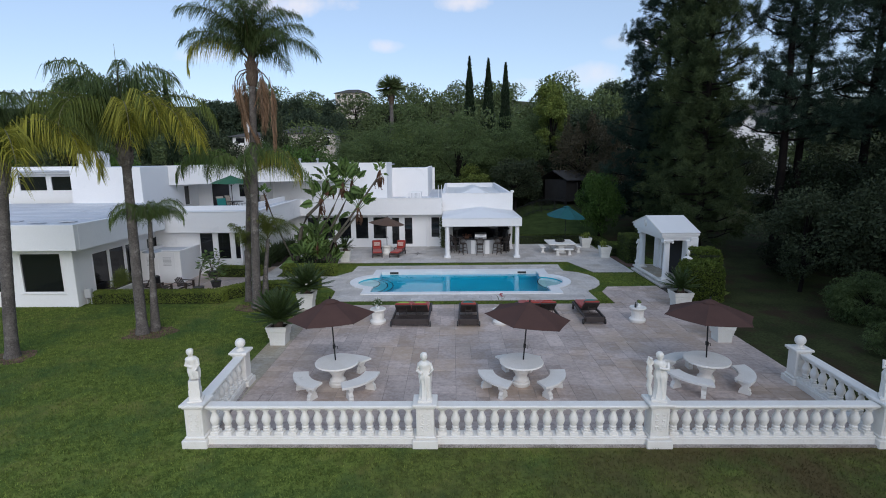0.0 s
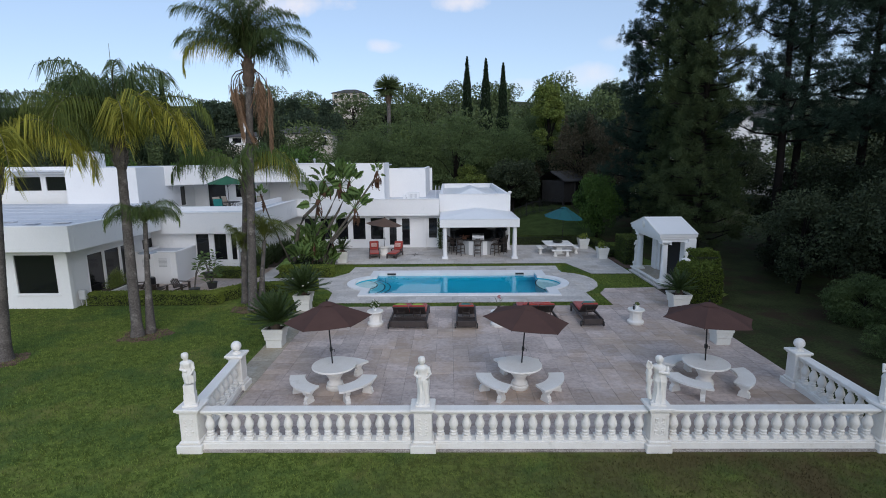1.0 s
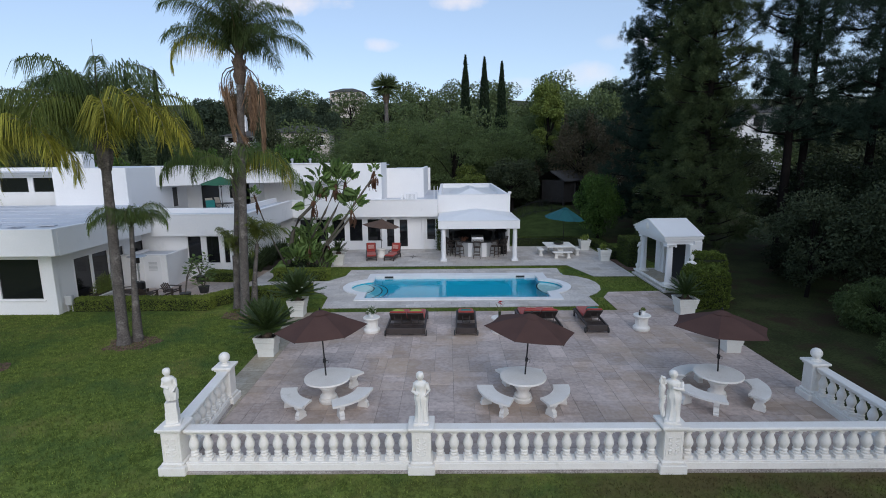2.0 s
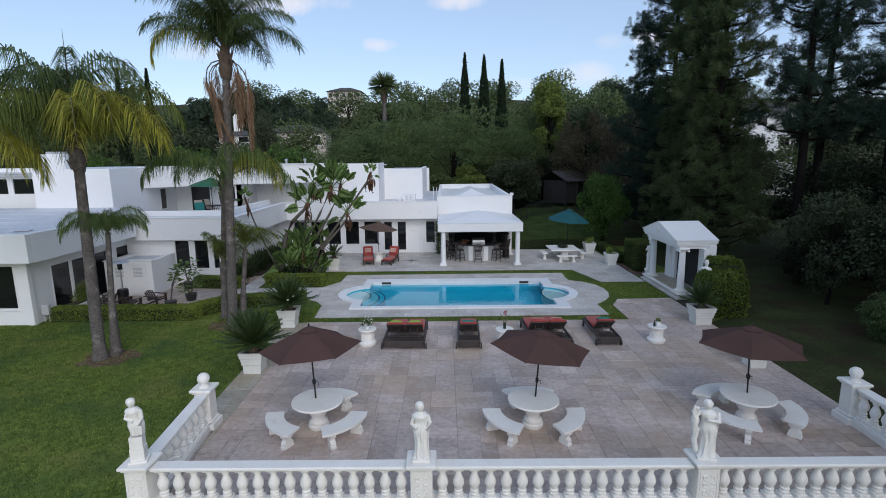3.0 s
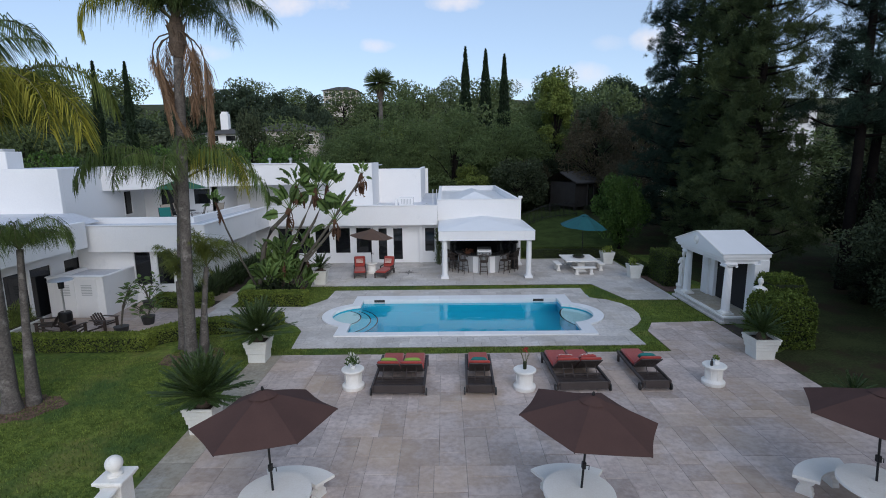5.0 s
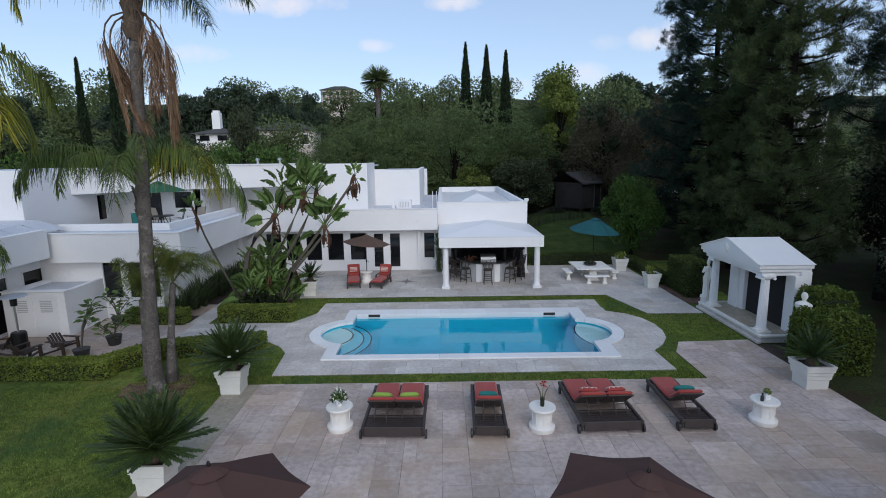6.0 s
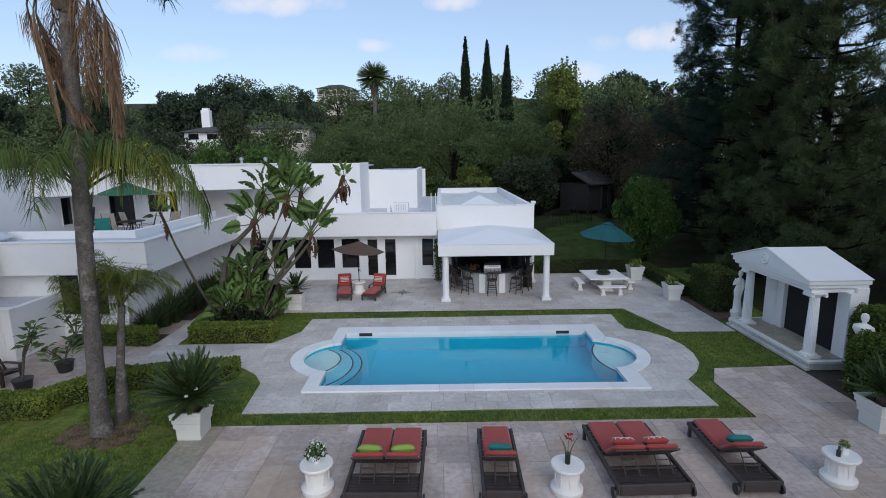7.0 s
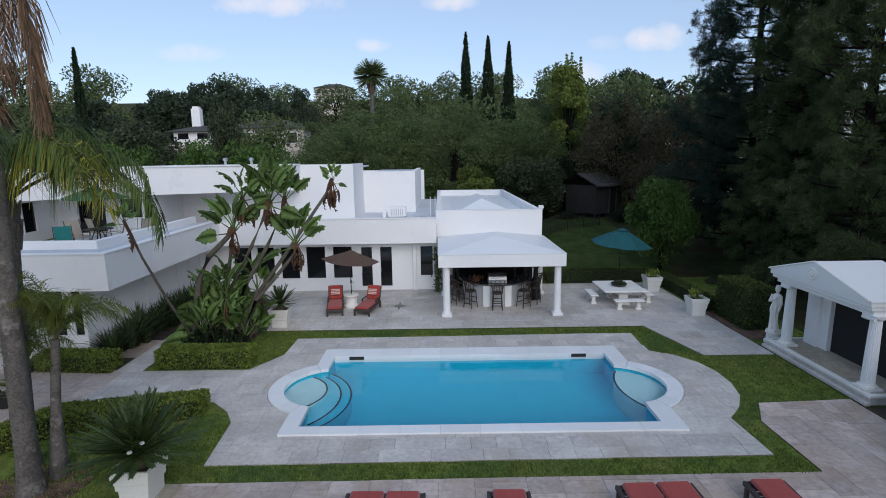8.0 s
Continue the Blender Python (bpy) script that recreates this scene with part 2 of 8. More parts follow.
M_TEALP = material("teal pillow fabric", (0.02, 0.2, 0.18), 0.9, (0.015, 0.15, 0.14), fine=80, coarse=4, amount=0.25, bump=0.2)
M_PALE = material("off-white stripe fabric", (0.78, 0.7, 0.62), 0.9, (0.68, 0.6, 0.54), fine=80, amount=0.2, bump=0.1)
M_STEEL = material("brushed steel", (0.55, 0.56, 0.58), 0.35, (0.45, 0.46, 0.48), fine=60, amount=0.2, bump=0.03, metal=0.9)
M_GREYMETAL = material("grey painted metal", (0.5, 0.51, 0.52), 0.5, (0.42, 0.43, 0.44), fine=40, amount=0.2, bump=0.03)
M_DARKWOOD = material("dark stained wood", (0.06, 0.04, 0.03), 0.55, (0.035, 0.025, 0.02), fine=50, coarse=4, amount=0.35, bump=0.15)
M_GRANITE = material("dark granite counter", (0.035, 0.035, 0.038), 0.2, (0.07, 0.07, 0.075), fine=120, coarse=6, amount=0.4, bump=0)
M_MESHCHAIR = material("beige sling fabric", (0.42, 0.37, 0.3), 0.8, (0.35, 0.3, 0.25), fine=90, amount=0.2, bump=0.1)
M_TERRA = material("terracotta", (0.3, 0.13, 0.07), 0.8, (0.22, 0.09, 0.05), fine=30, amount=0.3, bump=0.1)
M_BLACKPOT = material("black pot", (0.02, 0.02, 0.02), 0.5, (0.03, 0.03, 0.03), amount=0.2, bump=0.03)

M_PALMTRUNK = material("grey palm trunk", (0.135, 0.12, 0.11), 0.9, (0.07, 0.062, 0.057), fine=20, coarse=2.5, amount=0.45, bump=0.6, bump_scale=25, stain=(0.27, 0.25, 0.235), stain_at=(0.56, 0.72), stain_scale=4)
M_BOOT = material("brown palm boots", (0.13, 0.093, 0.068), 0.9, (0.07, 0.05, 0.038), fine=25, coarse=3, amount=0.4, bump=0.6, bump_scale=30)
M_BARK = material("dark bark", (0.017, 0.014, 0.012), 0.95, (0.010, 0.008, 0.008), fine=18, coarse=2, amount=0.4, bump=0.7, bump_scale=18, spec=0.15)
M_STEM = material("grey green stem", (0.13, 0.115, 0.09), 0.85, (0.08, 0.07, 0.055), fine=20, coarse=2.5, amount=0.4, bump=0.4, bump_scale=25)
M_FROND = leafy("palm frond", (0.2, 0.23, 0.055), (0.105, 0.145, 0.04), 0.3, glow=0.4)
M_FRONDG = leafy("dark palm frond", (0.12, 0.165, 0.058), (0.06, 0.095, 0.036), 0.3, glow=0.35)
M_FRONDM = leafy("mid green palm frond", (0.145, 0.2, 0.055), (0.075, 0.12, 0.038), 0.3)
M_FRONDY = leafy("yellowing palm frond", (0.42, 0.39, 0.065), (0.27, 0.275, 0.05), 0.3, glow=0.35)
M_DEAD = leafy("dead brown frond", (0.31, 0.2, 0.125), (0.2, 0.125, 0.08), 0.3, glow=0.15)
M_RACHIS = material("frond stem", (0.13, 0.13, 0.055), 0.6, (0.1, 0.095, 0.05), amount=0.25, bump=0)
M_CYCAD = leafy("cycad leaf", (0.085, 0.135, 0.042), (0.05, 0.085, 0.028), 0.3, rough=0.45, spec=0.4)
M_SWORD = leafy("sword leaf", (0.075, 0.11, 0.045), (0.038, 0.062, 0.026), 0.35, rough=0.5, spec=0.3)
M_BANANA = leafy("broad leaf", (0.15, 0.23, 0.064), (0.08, 0.135, 0.038), 0.4, rough=0.5, spec=0.3)
M_BANANAD = leafy("dry brown leaf", (0.16, 0.085, 0.05), (0.09, 0.05, 0.035), 0.3)
M_HEDGE = leafy("hedge leaf", (0.215, 0.265, 0.052), (0.1, 0.145, 0.03), 0.28)
M_HEDGED = leafy("dark hedge leaf", (0.085, 0.115, 0.028), (0.045, 0.07, 0.016), 0.4)
M_HEDGEM = leafy("mid green hedge leaf", (0.14, 0.185, 0.036), (0.075, 0.11, 0.022), 0.45)
# Near-black green: shade between the hedge leaves, put into the core's colour.
M_INNER = material("hedge inner shade", (0.02, 0.03, 0.01), 0.95, (0.014, 0.02, 0.008), amount=0.3, bump=0.5)
M_PEPPER = leafy("pepper tree leaf", (0.138, 0.188, 0.068), (0.066, 0.1, 0.04), 0.22, glow=0.32)
M_OLIVE = leafy("grey green leaf", (0.075, 0.095, 0.05), (0.045, 0.06, 0.032), 0.4)
M_BRIGHT = leafy("bright green leaf", (0.085, 0.155, 0.035), (0.045, 0.09, 0.02), 0.4)
M_YELLOWL = leafy("yellow green leaf", (0.22, 0.27, 0.065), (0.13, 0.175, 0.045), 0.4)
M_RUST = leafy("rusty brown leaf", (0.125, 0.1, 0.06), (0.075, 0.066, 0.04), 0.4)
M_PINE = leafy("pine needles", (0.045, 0.078, 0.053), (0.023, 0.043, 0.031), 0.25, rough=0.7)
M_PINEB = leafy("olive pine needles", (0.085, 0.115, 0.045), (0.042, 0.062, 0.027), 0.25, rough=0.7)
M_HILLPINE = leafy("hill pine green", (0.064, 0.092, 0.056), (0.034, 0.054, 0.036), 0.25, rough=0.7)
M_HILLTREE = leafy("hillside tree leaf", (0.13, 0.17, 0.066), (0.07, 0.098, 0.042), 0.25)
M_CYPRESS = leafy("cypress green", (0.022, 0.04, 0.018), (0.015, 0.028, 0.013), 0.35)
# Leaf darkened: the shade it grows in is put into its colour.
M_SHADELEAF = leafy("shrub leaf darkened as in shade", (0.028, 0.04, 0.019), (0.016, 0.025, 0.012), 0.4)
M_FLOWER = leafy("white flower", (0.8, 0.8, 0.74), (0.7, 0.7, 0.64), 0.1)
M_REDFLOWER = leafy("red flower", (0.5, 0.04, 0.05), (0.4, 0.03, 0.04), 0.2)
M_FARWALL = material("far house wall", (0.55, 0.5, 0.44), 0.85, (0.48, 0.43, 0.38), amount=0.2, bump=0.05)
M_FARROOF = material("grey shingle roof", (0.07, 0.066, 0.064), 0.9, (0.048, 0.044, 0.042), fine=12, coarse=1, amount=0.3, bump=0.4, bump_scale=10)
# Boards near-black: the trees' shade on the shed is put into the colour.
M_SHED = material("shed boards darkened as in shade", (0.034, 0.031, 0.03), 0.9, (0.024, 0.021, 0.02), fine=15, coarse=1.5, amount=0.35, bump=0.3)

M_WATER = bpy.data.materials.new("pool water")
M_WATER.use_nodes = True
_n, _l = M_WATER.node_tree.nodes, M_WATER.node_tree.links
_b = _n["Principled BSDF"]
_b.inputs["Base Color"].default_value = (0.8, 0.96, 1.0, 1)
_b.inputs["Transmission Weight"].default_value, _b.inputs["IOR"].default_value, _b.inputs["Roughness"].default_value = 1.0, 1.33, 0.02
_t = _n.new("ShaderNodeTexNoise")
_t.inputs["Scale"].default_value, _t.inputs["Detail"].default_value = 2.2, 3.0
_g = _n.new("ShaderNodeNewGeometry")
_l.new(_g.outputs["Position"], _t.inputs["Vector"])
_p = _n.new("ShaderNodeBump")
_p.inputs["Strength"].default_value, _p.inputs["Distance"].default_value = 0.12, 0.03
_l.new(_t.outputs["Fac"], _p.inputs["Height"])
_l.new(_p.outputs["Normal"], _b.inputs["Normal"])

# ---- building blocks ----
class Shape:
    """Vertices and faces of one mesh."""

    def __init__(self):
        self.v, self.f = [], []

    def face(self, *pts):
        k = len(self.v)
        self.v += [tuple(p) for p in pts]
        self.f.append(tuple(range(k, k + len(pts))))
        return self

    def box(self, x0, y0, z0, x1, y1, z1, c=0.0):
        k = len(self.v)
        if not c:
            self.v += [(x, y, z) for z in (z0, z1) for y in (y0, y1) for x in (x0, x1)]
            self.f += [tuple(k + i for i in q) for q in ((0, 2, 3, 1), (4, 5, 7, 6), (0, 1, 5, 4), (2, 6, 7, 3), (0, 4, 6, 2), (1, 3, 7, 5))]
            return self
        c = min(c, abs(x1 - x0) * 0.45, abs(y1 - y0) * 0.45, abs(z1 - z0) * 0.45)
        lo, hi = (x0, y0, z0), (x1, y1, z1)
        at = {}
        for s in range(8):
            sg = [(s >> a) & 1 for a in range(3)]
            for a in range(3):
                p = [(hi[i] - c * (i != a)) if sg[i] else (lo[i] + c * (i != a)) for i in range(3)]
                at[s, a] = len(self.v)
                self.v.append(tuple(p))
        for a in range(3):
            b, d = (a + 1) % 3, (a + 2) % 3
            for side in (0, 1):
                s = side << a
                q = [at[s, a], at[s | 1 << b, a], at[s | 1 << b | 1 << d, a], at[s | 1 << d, a]]
                self.f.append(tuple(q if side else q[::-1]))
        for a in range(3):
            b, d = (a + 1) % 3, (a + 2) % 3
            for m in range(4):
                s = ((m & 1) << b) | ((m >> 1) << d)
                t = s | 1 << a
                q = [at[s, b], at[t, b], at[t, d], at[s, d]]
                self.f.append(tuple(q if (m in (1, 2)) else q[::-1]))
        for s in range(8):
            q = [at[s, 0], at[s, 1], at[s, 2]]
            self.f.append(tuple(q if bin(s).count("1") % 2 else q[::-1]))
        return self

    def prism(self, poly, z0, z1):
        k, n = len(self.v), len(poly)
        self.v += [(x, y, z0) for x, y in poly] + [(x, y, z1) for x, y in poly]
        self.f.append(tuple(range(k + n - 1, k - 1, -1)))
        self.f.append(tuple(range(k + n, k + 2 * n)))
        self.f += [(k + i, k + (i + 1) % n, k + n + (i + 1) % n, k + n + i) for i in range(n)]
        return self

    def lathe(self, profile, cx=0.0, cy=0.0, seg=16, z=0.0, sx=1.0, sy=1.0):
        k = len(self.v)
        for r, h in profile:
            for i in range(seg):
                a = 2 * math.pi * i / seg
                self.v.append((cx + sx * r * math.cos(a), cy + sy * r * math.sin(a), z + h))
        for j in range(len(profile) - 1):
            for i in range(seg):
                i2 = (i + 1) % seg
                self.f.append((k + j * seg + i, k + j * seg + i2, k + (j + 1) * seg + i2, k + (j + 1) * seg + i))
        self.f.append(tuple(k + i for i in range(seg - 1, -1, -1)))
        self.f.append(tuple(k + (len(profile) - 1) * seg + i for i in range(seg)))
        return self

    def tube(self, pts, radii, seg=8):
        k = len(self.v)
        pts = [Vector(p) for p in pts]
        if not isinstance(radii, (list, tuple)):
            radii = [radii] * len(pts)
        for i, p in enumerate(pts):
            d = (pts[min(i + 1, len(pts) - 1)] - pts[max(i - 1, 0)]).normalized()
            u = d.cross(Vector((0, 0, 1)) if abs(d.z) < 0.9 else Vector((1, 0, 0))).normalized()
            w = d.cross(u)
            for s in range(seg):
                a = 2 * math.pi * s / seg
                self.v.append(tuple(p + radii[i] * (math.cos(a) * u + math.sin(a) * w)))
        for j in range(len(pts) - 1):
            for s in range(seg):
                s2 = (s + 1) % seg
                self.f.append((k + j * seg + s, k + j * seg + s2, k + (j + 1) * seg + s2, k + (j + 1) * seg + s))
        self.f.append(tuple(k + s for s in range(seg - 1, -1, -1)))
        self.f.append(tuple(k + (len(pts) - 1) * seg + s for s in range(seg)))
        return self

    def add(self, other, m=None):
        k = len(self.v)
        self.v += [tuple(m @ Vector(p)) for p in other.v] if m else other.v
        self.f += [tuple(k + i for i in q) for q in other.f]
        return self

    def moved(self, m):
        return Shape().add(self, m)


def mesh_from(name, shape, mat, smooth=False, tidy=True):
    me = bpy.data.meshes.new(name)
    me.from_pydata(shape.v, [], shape.f)
    if tidy and len(shape.f) < 60000:
        bm = bmesh.new()
        bm.from_mesh(me)
        bmesh.ops.recalc_face_normals(bm, faces=bm.faces)
        bm.to_mesh(me)
        bm.free()
    if smooth:
        me.shade_smooth()
        if smooth != "all":
            me.set_sharp_from_angle(angle=radians(40))
    me.materials.append(mat)
    return me


def part(name, shape, mat, parent=None, label="", smooth=False, m=None, tidy=True):
    """ONE mesh object, under a thing or a part."""
    ob = new(name, mesh_from(name, shape, mat, smooth, tidy))
    if m is not None:
        ob.matrix_basis = m
    if parent is not None:
        ob.parent = parent
    if label:
        ob["label"] = label
    return ob


def thing(name, at, label, category, group="", kind=""):
    ob = new(name)
    ob.empty_display_size = 0.2
    ob.matrix_basis = at if isinstance(at, Matrix) else pose(*at)
    return tagged(ob, label, category, group, kind)


def arrays_mesh(name, verts, faces, mat, smooth=False):
    """A mesh from numpy arrays: vertices n x 3 and faces m x 3 or m x 4."""
    me = bpy.data.meshes.new(name)
    k, side = len(faces), faces.shape[1]
    me.vertices.add(len(verts))
    me.vertices.foreach_set("co", np.asarray(verts, np.float32).ravel())
    me.loops.add(k * side)
    me.loops.foreach_set("vertex_index", np.asarray(faces, np.int32).ravel())
    me.polygons.add(k)
    me.polygons.foreach_set("loop_start", np.arange(0, k * side, side, dtype=np.int32))
    me.update(calc_edges=True)
    if smooth:
        me.shade_smooth()
    me.materials.append(mat)
    return me


def arc(cx, cy, r, a0, a1, n):
    return [(cx + r * math.cos(radians(a0 + (a1 - a0) * i / n)), cy + r * math.sin(radians(a0 + (a1 - a0) * i / n))) for i in range(n + 1)]


def clip(subject, convex):
    """The part of a polygon that lies inside a convex one (both counter-clockwise)."""
    out = list(subject)
    for i, a in enumerate(convex):
        b = convex[(i + 1) % len(convex)]
        side = lambda p: (b[0] - a[0]) * (p[1] - a[1]) - (b[1] - a[1]) * (p[0] - a[0])
        src, out = out, []
        for j, p in enumerate(src):
            q = src[(j + 1) % len(src)]
            sp, sq = side(p), side(q)
            if sp >= 0:
                out.append(p)
            if sp * sq < 0:
                t = sp / (sp - sq)
                out.append((p[0] + t * (q[0] - p[0]), p[1] + t * (q[1] - p[1])))
        if not out:
            return []
    return out


def area_of(poly):
    return 0.5 * sum(p[0] * q[1] - q[0] * p[1] for p, q in zip(poly, poly[1:] + poly[:1]))


# ---- ground ----
def hill(x, y):
    """Level round the house, rising into the hills behind it and dropping a little on the near side."""
    h = -0.03
    if y > 58:
        h += 0.075 * (y - 58) * min(1.0, (y - 58) / 40)
    if x > 5 and y > 40.5:
        h += 1.6 * min(1.0, (y - 40.5) / 12) * min(1.0, (x - 5) / 4) * max(0.0, min(1.0, (40 - x) / 20))
    if y > 105:
        h += 0.12 * (y - 105)
    return min(h, 34.0)


xs = [-900, -500, -300, -200, -140, -100, -75, -60, -50, -42, -34, -27, -22, -17, -12, -8, -5.3, 5.1, 7.1, 8.5, 10, 13, 17, 22, 28, 34, 42, 50, 60, 75, 100, 140, 200, 300, 500, 900]
ys = [-300, -120, -60, -30, -15, -5, 3, 8, 12, 16, 20, 24.3, 30.4, 34, 38, 40.5, 43, 48, 53, 58, 63, 68, 74, 82, 92, 105, 120, 140, 165, 200, 250, 320, 420, 600, 1200]
g_v = np.array([(x, y, hill(x, y)) for y in ys for x in xs])
g_f = np.array([(j * len(xs) + i, j * len(xs) + i + 1, (j + 1) * len(xs) + i + 1, (j + 1) * len(xs) + i)
                for j in range(len(ys) - 1) for i in range(len(xs) - 1) if not (-5.3 <= xs[i] < 7.1 and ys[j] == 24.3)])
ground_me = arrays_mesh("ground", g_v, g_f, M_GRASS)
ground_me.materials.append(M_SHADEGROUND)
ground_me.materials.append(M_LAWNSHADE)
# Tree shade on the slopes and back lawn is put into face colours.
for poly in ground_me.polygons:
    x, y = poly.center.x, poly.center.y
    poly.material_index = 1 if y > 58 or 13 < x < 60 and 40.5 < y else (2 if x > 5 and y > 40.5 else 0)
ground = new("ground", ground_me)
tagged(ground, "mown green lawn round the terrace, rising into hills behind", "lawn", kind="structure")

# ---- pool ----
XA, XB, YC, R_IN, R_OUT = -3.44, 5.18, 27.28, 1.33, 1.72  # centres and radii of the rounded ends
POOL = (arc(XB, YC, R_IN, -78.3, 78.3, 16) + [(5.45, 29.58), (-3.75, 29.58)] + arc(XA, YC, R_IN, 103.5, 256.5, 16) + [(-3.75, 24.93), (5.45, 24.93)])
COPE_Z, WATER_Z = 0.05, -0.1

basin = Shape()
n = len(POOL)
for i in range(n):
    a, b = POOL[i], POOL[(i + 1) % n]
    basin.face((*a, COPE_Z), (*b, COPE_Z), (*b, -1.6), (*a, -1.6))
basin.face(*[(*p, -1.6) for p in POOL])
pool = thing("swimming_pool", (0, 0, 0), "blue swimming pool with rounded ends and white coping", "swimming pool", kind="structure")
part("basin", basin, M_PLASTER, pool)
for i, (cx, cy, r, z) in enumerate(((-5.05, 27.12, 2.24, -0.62), (-5.05, 27.0, 1.96, -0.45), (-4.72, 27.32, 1.17, -0.27))):
    step = clip(POOL, arc(cx, cy, r, 0, 360, 48)[:-1])
    part("pool_step", Shape().prism(step, -1.59, z), (M_PLASTER, M_STEPBLUE, M_SHALLOW)[i], pool, "pale curved entry step")
    rim = [p for p in arc(cx, cy, r, -80, 80, 60) if -3.72 < p[0] < 5.4 and 24.96 < p[1] < 29.55 or math.hypot(p[0] - XA, p[1] - YC) < R_IN - 0.02]
    part("tile_edge", Shape().tube([(x, y, z + 0.004) for x, y in rim], 0.026, 6), M_NAVY, pool, "navy tile line on the step")
shelf = clip(POOL, arc(7.45, 27.38, 2.28, 0, 360, 60)[:-1])
part("pool_step", Shape().prism(shelf, -1.59, -0.27), M_SHALLOW, pool, "pale curved shelf")
part("tile_edge", Shape().tube([(x, y, -0.265) for x, y in arc(7.45, 27.38, 2.28, 125, 235, 40) if x < 5.43 and 24.96 < y < 29.55 or math.hypot(x - XB, y - YC) < R_IN - 0.02], 0.03, 6), M_NAVY, pool, "navy tile line on the shelf")
for x0 in (-3.3, 4.25):
    part("skimmer", Shape().box(x0 + 0.06, 29.53, -0.085, x0 + 0.56, 29.575, 0.03), M_BLACKPOT, pool, "dark skimmer slot")
part("waterline_tile", Shape().box(-3.74, 29.56, -0.3, 5.44, 29.578, 0.02), M_COPING, pool)
water = part("water", Shape().face(*[(*p, WATER_Z) for p in POOL]), M_WATER, pool, "clear blue water", tidy=False)
water.visible_shadow = False

# coping pieces
def closest(s, a, b):
    t = ((s[0] - a[0]) * (b[0] - a[0]) + (s[1] - a[1]) * (b[1] - a[1])) / max(1e-9, (b[0] - a[0]) ** 2 + (b[1] - a[1]) ** 2)
    t = max(0.0, min(1.0, t))
    return (a[0] + t * (b[0] - a[0]), a[1] + t * (b[1] - a[1]))


def around(cx, cy, r_in, r_out, a0, a1, k):
    for i in range(k):
        b0, b1 = a0 + (a1 - a0) * i / k, a0 + (a1 - a0) * (i + 1) / k
        yield arc(cx, cy, r_out, b0 + 0.2, b1 - 0.2, 3) + arc(cx, cy, r_in, b0 + 0.2, b1 - 0.2, 3)[::-1]


R_COPE = R_IN - 0.04
coping = [[(x, 24.6), (x + 0.995, 24.6), (x + 0.995, 24.97), (x, 24.97)] for x in np.arange(-3.15, 4.0, 1.0)]
coping += [[(x, 29.54), (x + 0.995, 29.54), (x + 0.995, 30.2), (x, 30.2)] for x in np.arange(-3.15, 4.0, 1.0)]
coping += [arc(XA, YC, R_COPE, 257, 246, 6) + [(-4.15, 25.7), (-4.15, 24.6), (-3.155, 24.6), (-3.155, 24.97), (-3.72, 24.97)], arc(XA, YC, R_COPE, 103, 114, 6) + [(-4.15, 28.86), (-4.15, 30.2), (-3.155, 30.2), (-3.155, 29.54), (-3.72, 29.54)]]
coping += [[(5.42, 24.97), (4.855, 24.97), (4.855, 24.6), (5.97, 24.6), (5.97, 25.74)] + arc(XB, YC, R_COPE, -63, -79, 6), [(5.42, 29.54), (4.855, 29.54), (4.855, 30.2), (5.97, 30.2), (5.97, 28.82)] + arc(XB, YC, R_COPE, 63, 79, 6)]
coping += list(around(XA, YC, R_COPE, R_OUT, 114.5, 245.5, 7)) + list(around(XB, YC, R_COPE, R_OUT, -62.5, 62.5, 7))
for poly in coping:
    part("coping_stone", Shape().prism(poly if area_of(poly) > 0 else poly[::-1], -0.06, COPE_Z), M_COPING, pool)

# ---- house ----
def wall_panel(shape, axis, at, depth, u0, u1, z0, z1, openings=()):
    """A wall along x ('x', at = its y) or along y ('y', at = its x), with openings (u0, u1, z0, z1) that go through it."""
    cuts = sorted({u0, u1, *[o[0] for o in openings], *[o[1] for o in openings]})
    for a, b in zip(cuts, cuts[1:]):
        mid, spans = (a + b) / 2, [(z0, z1)]
        for o in openings:
            if o[0] < mid < o[1]:
                spans = [s for lo, hi in spans for s in ((lo, min(hi, o[2])), (max(lo, o[3]), hi)) if s[1] - s[0] > 1e-4]
        for lo, hi in spans:
            if axis == "x":
                shape.box(a, at, lo, b, at + depth, hi)
            else:
                shape.box(at, a, lo, at + depth, b, hi)
    return shape


house = thing("house", (0, 0, 0), "low white modern stucco house with flat roofs and balcony", "house")


def window(axis, at, u0, u1, z0, z1, facing, frame_w=0.06, name="window"):
    """A dark pane in a white frame, set into an opening. facing: the sign of the outward side along the other axis."""
    fr = Shape()
    d0, d1 = (at - 0.02, at + 0.1) if facing < 0 else (at - 0.1, at + 0.02)
    pd = at + 0.05 if facing < 0 else at - 0.05
    def bx(s, a, b, lo, hi, e0, e1):
        s.box(a, e0, lo, b, e1, hi) if axis == "x" else s.box(e0, a, lo, e1, b, hi)
    bx(fr, u0, u0 + frame_w, z0, z1, d0, d1)
    bx(fr, u1 - frame_w, u1, z0, z1, d0, d1)
    bx(fr, u0 + frame_w, u1 - frame_w, z0, z0 + frame_w, d0, d1)
    bx(fr, u0 + frame_w, u1 - frame_w, z1 - frame_w, z1, d0, d1)
    w = part(name, fr, M_TRIM, house)
    g = Shape()
    bx(g, u0 + frame_w - 0.01, u1 - frame_w + 0.01, z0 + frame_w - 0.01, z1 - frame_w + 0.01, pd - 0.01, pd + 0.01)
    part("pane", g, M_DARKGLASS, w, "dark tinted pane")
    return w


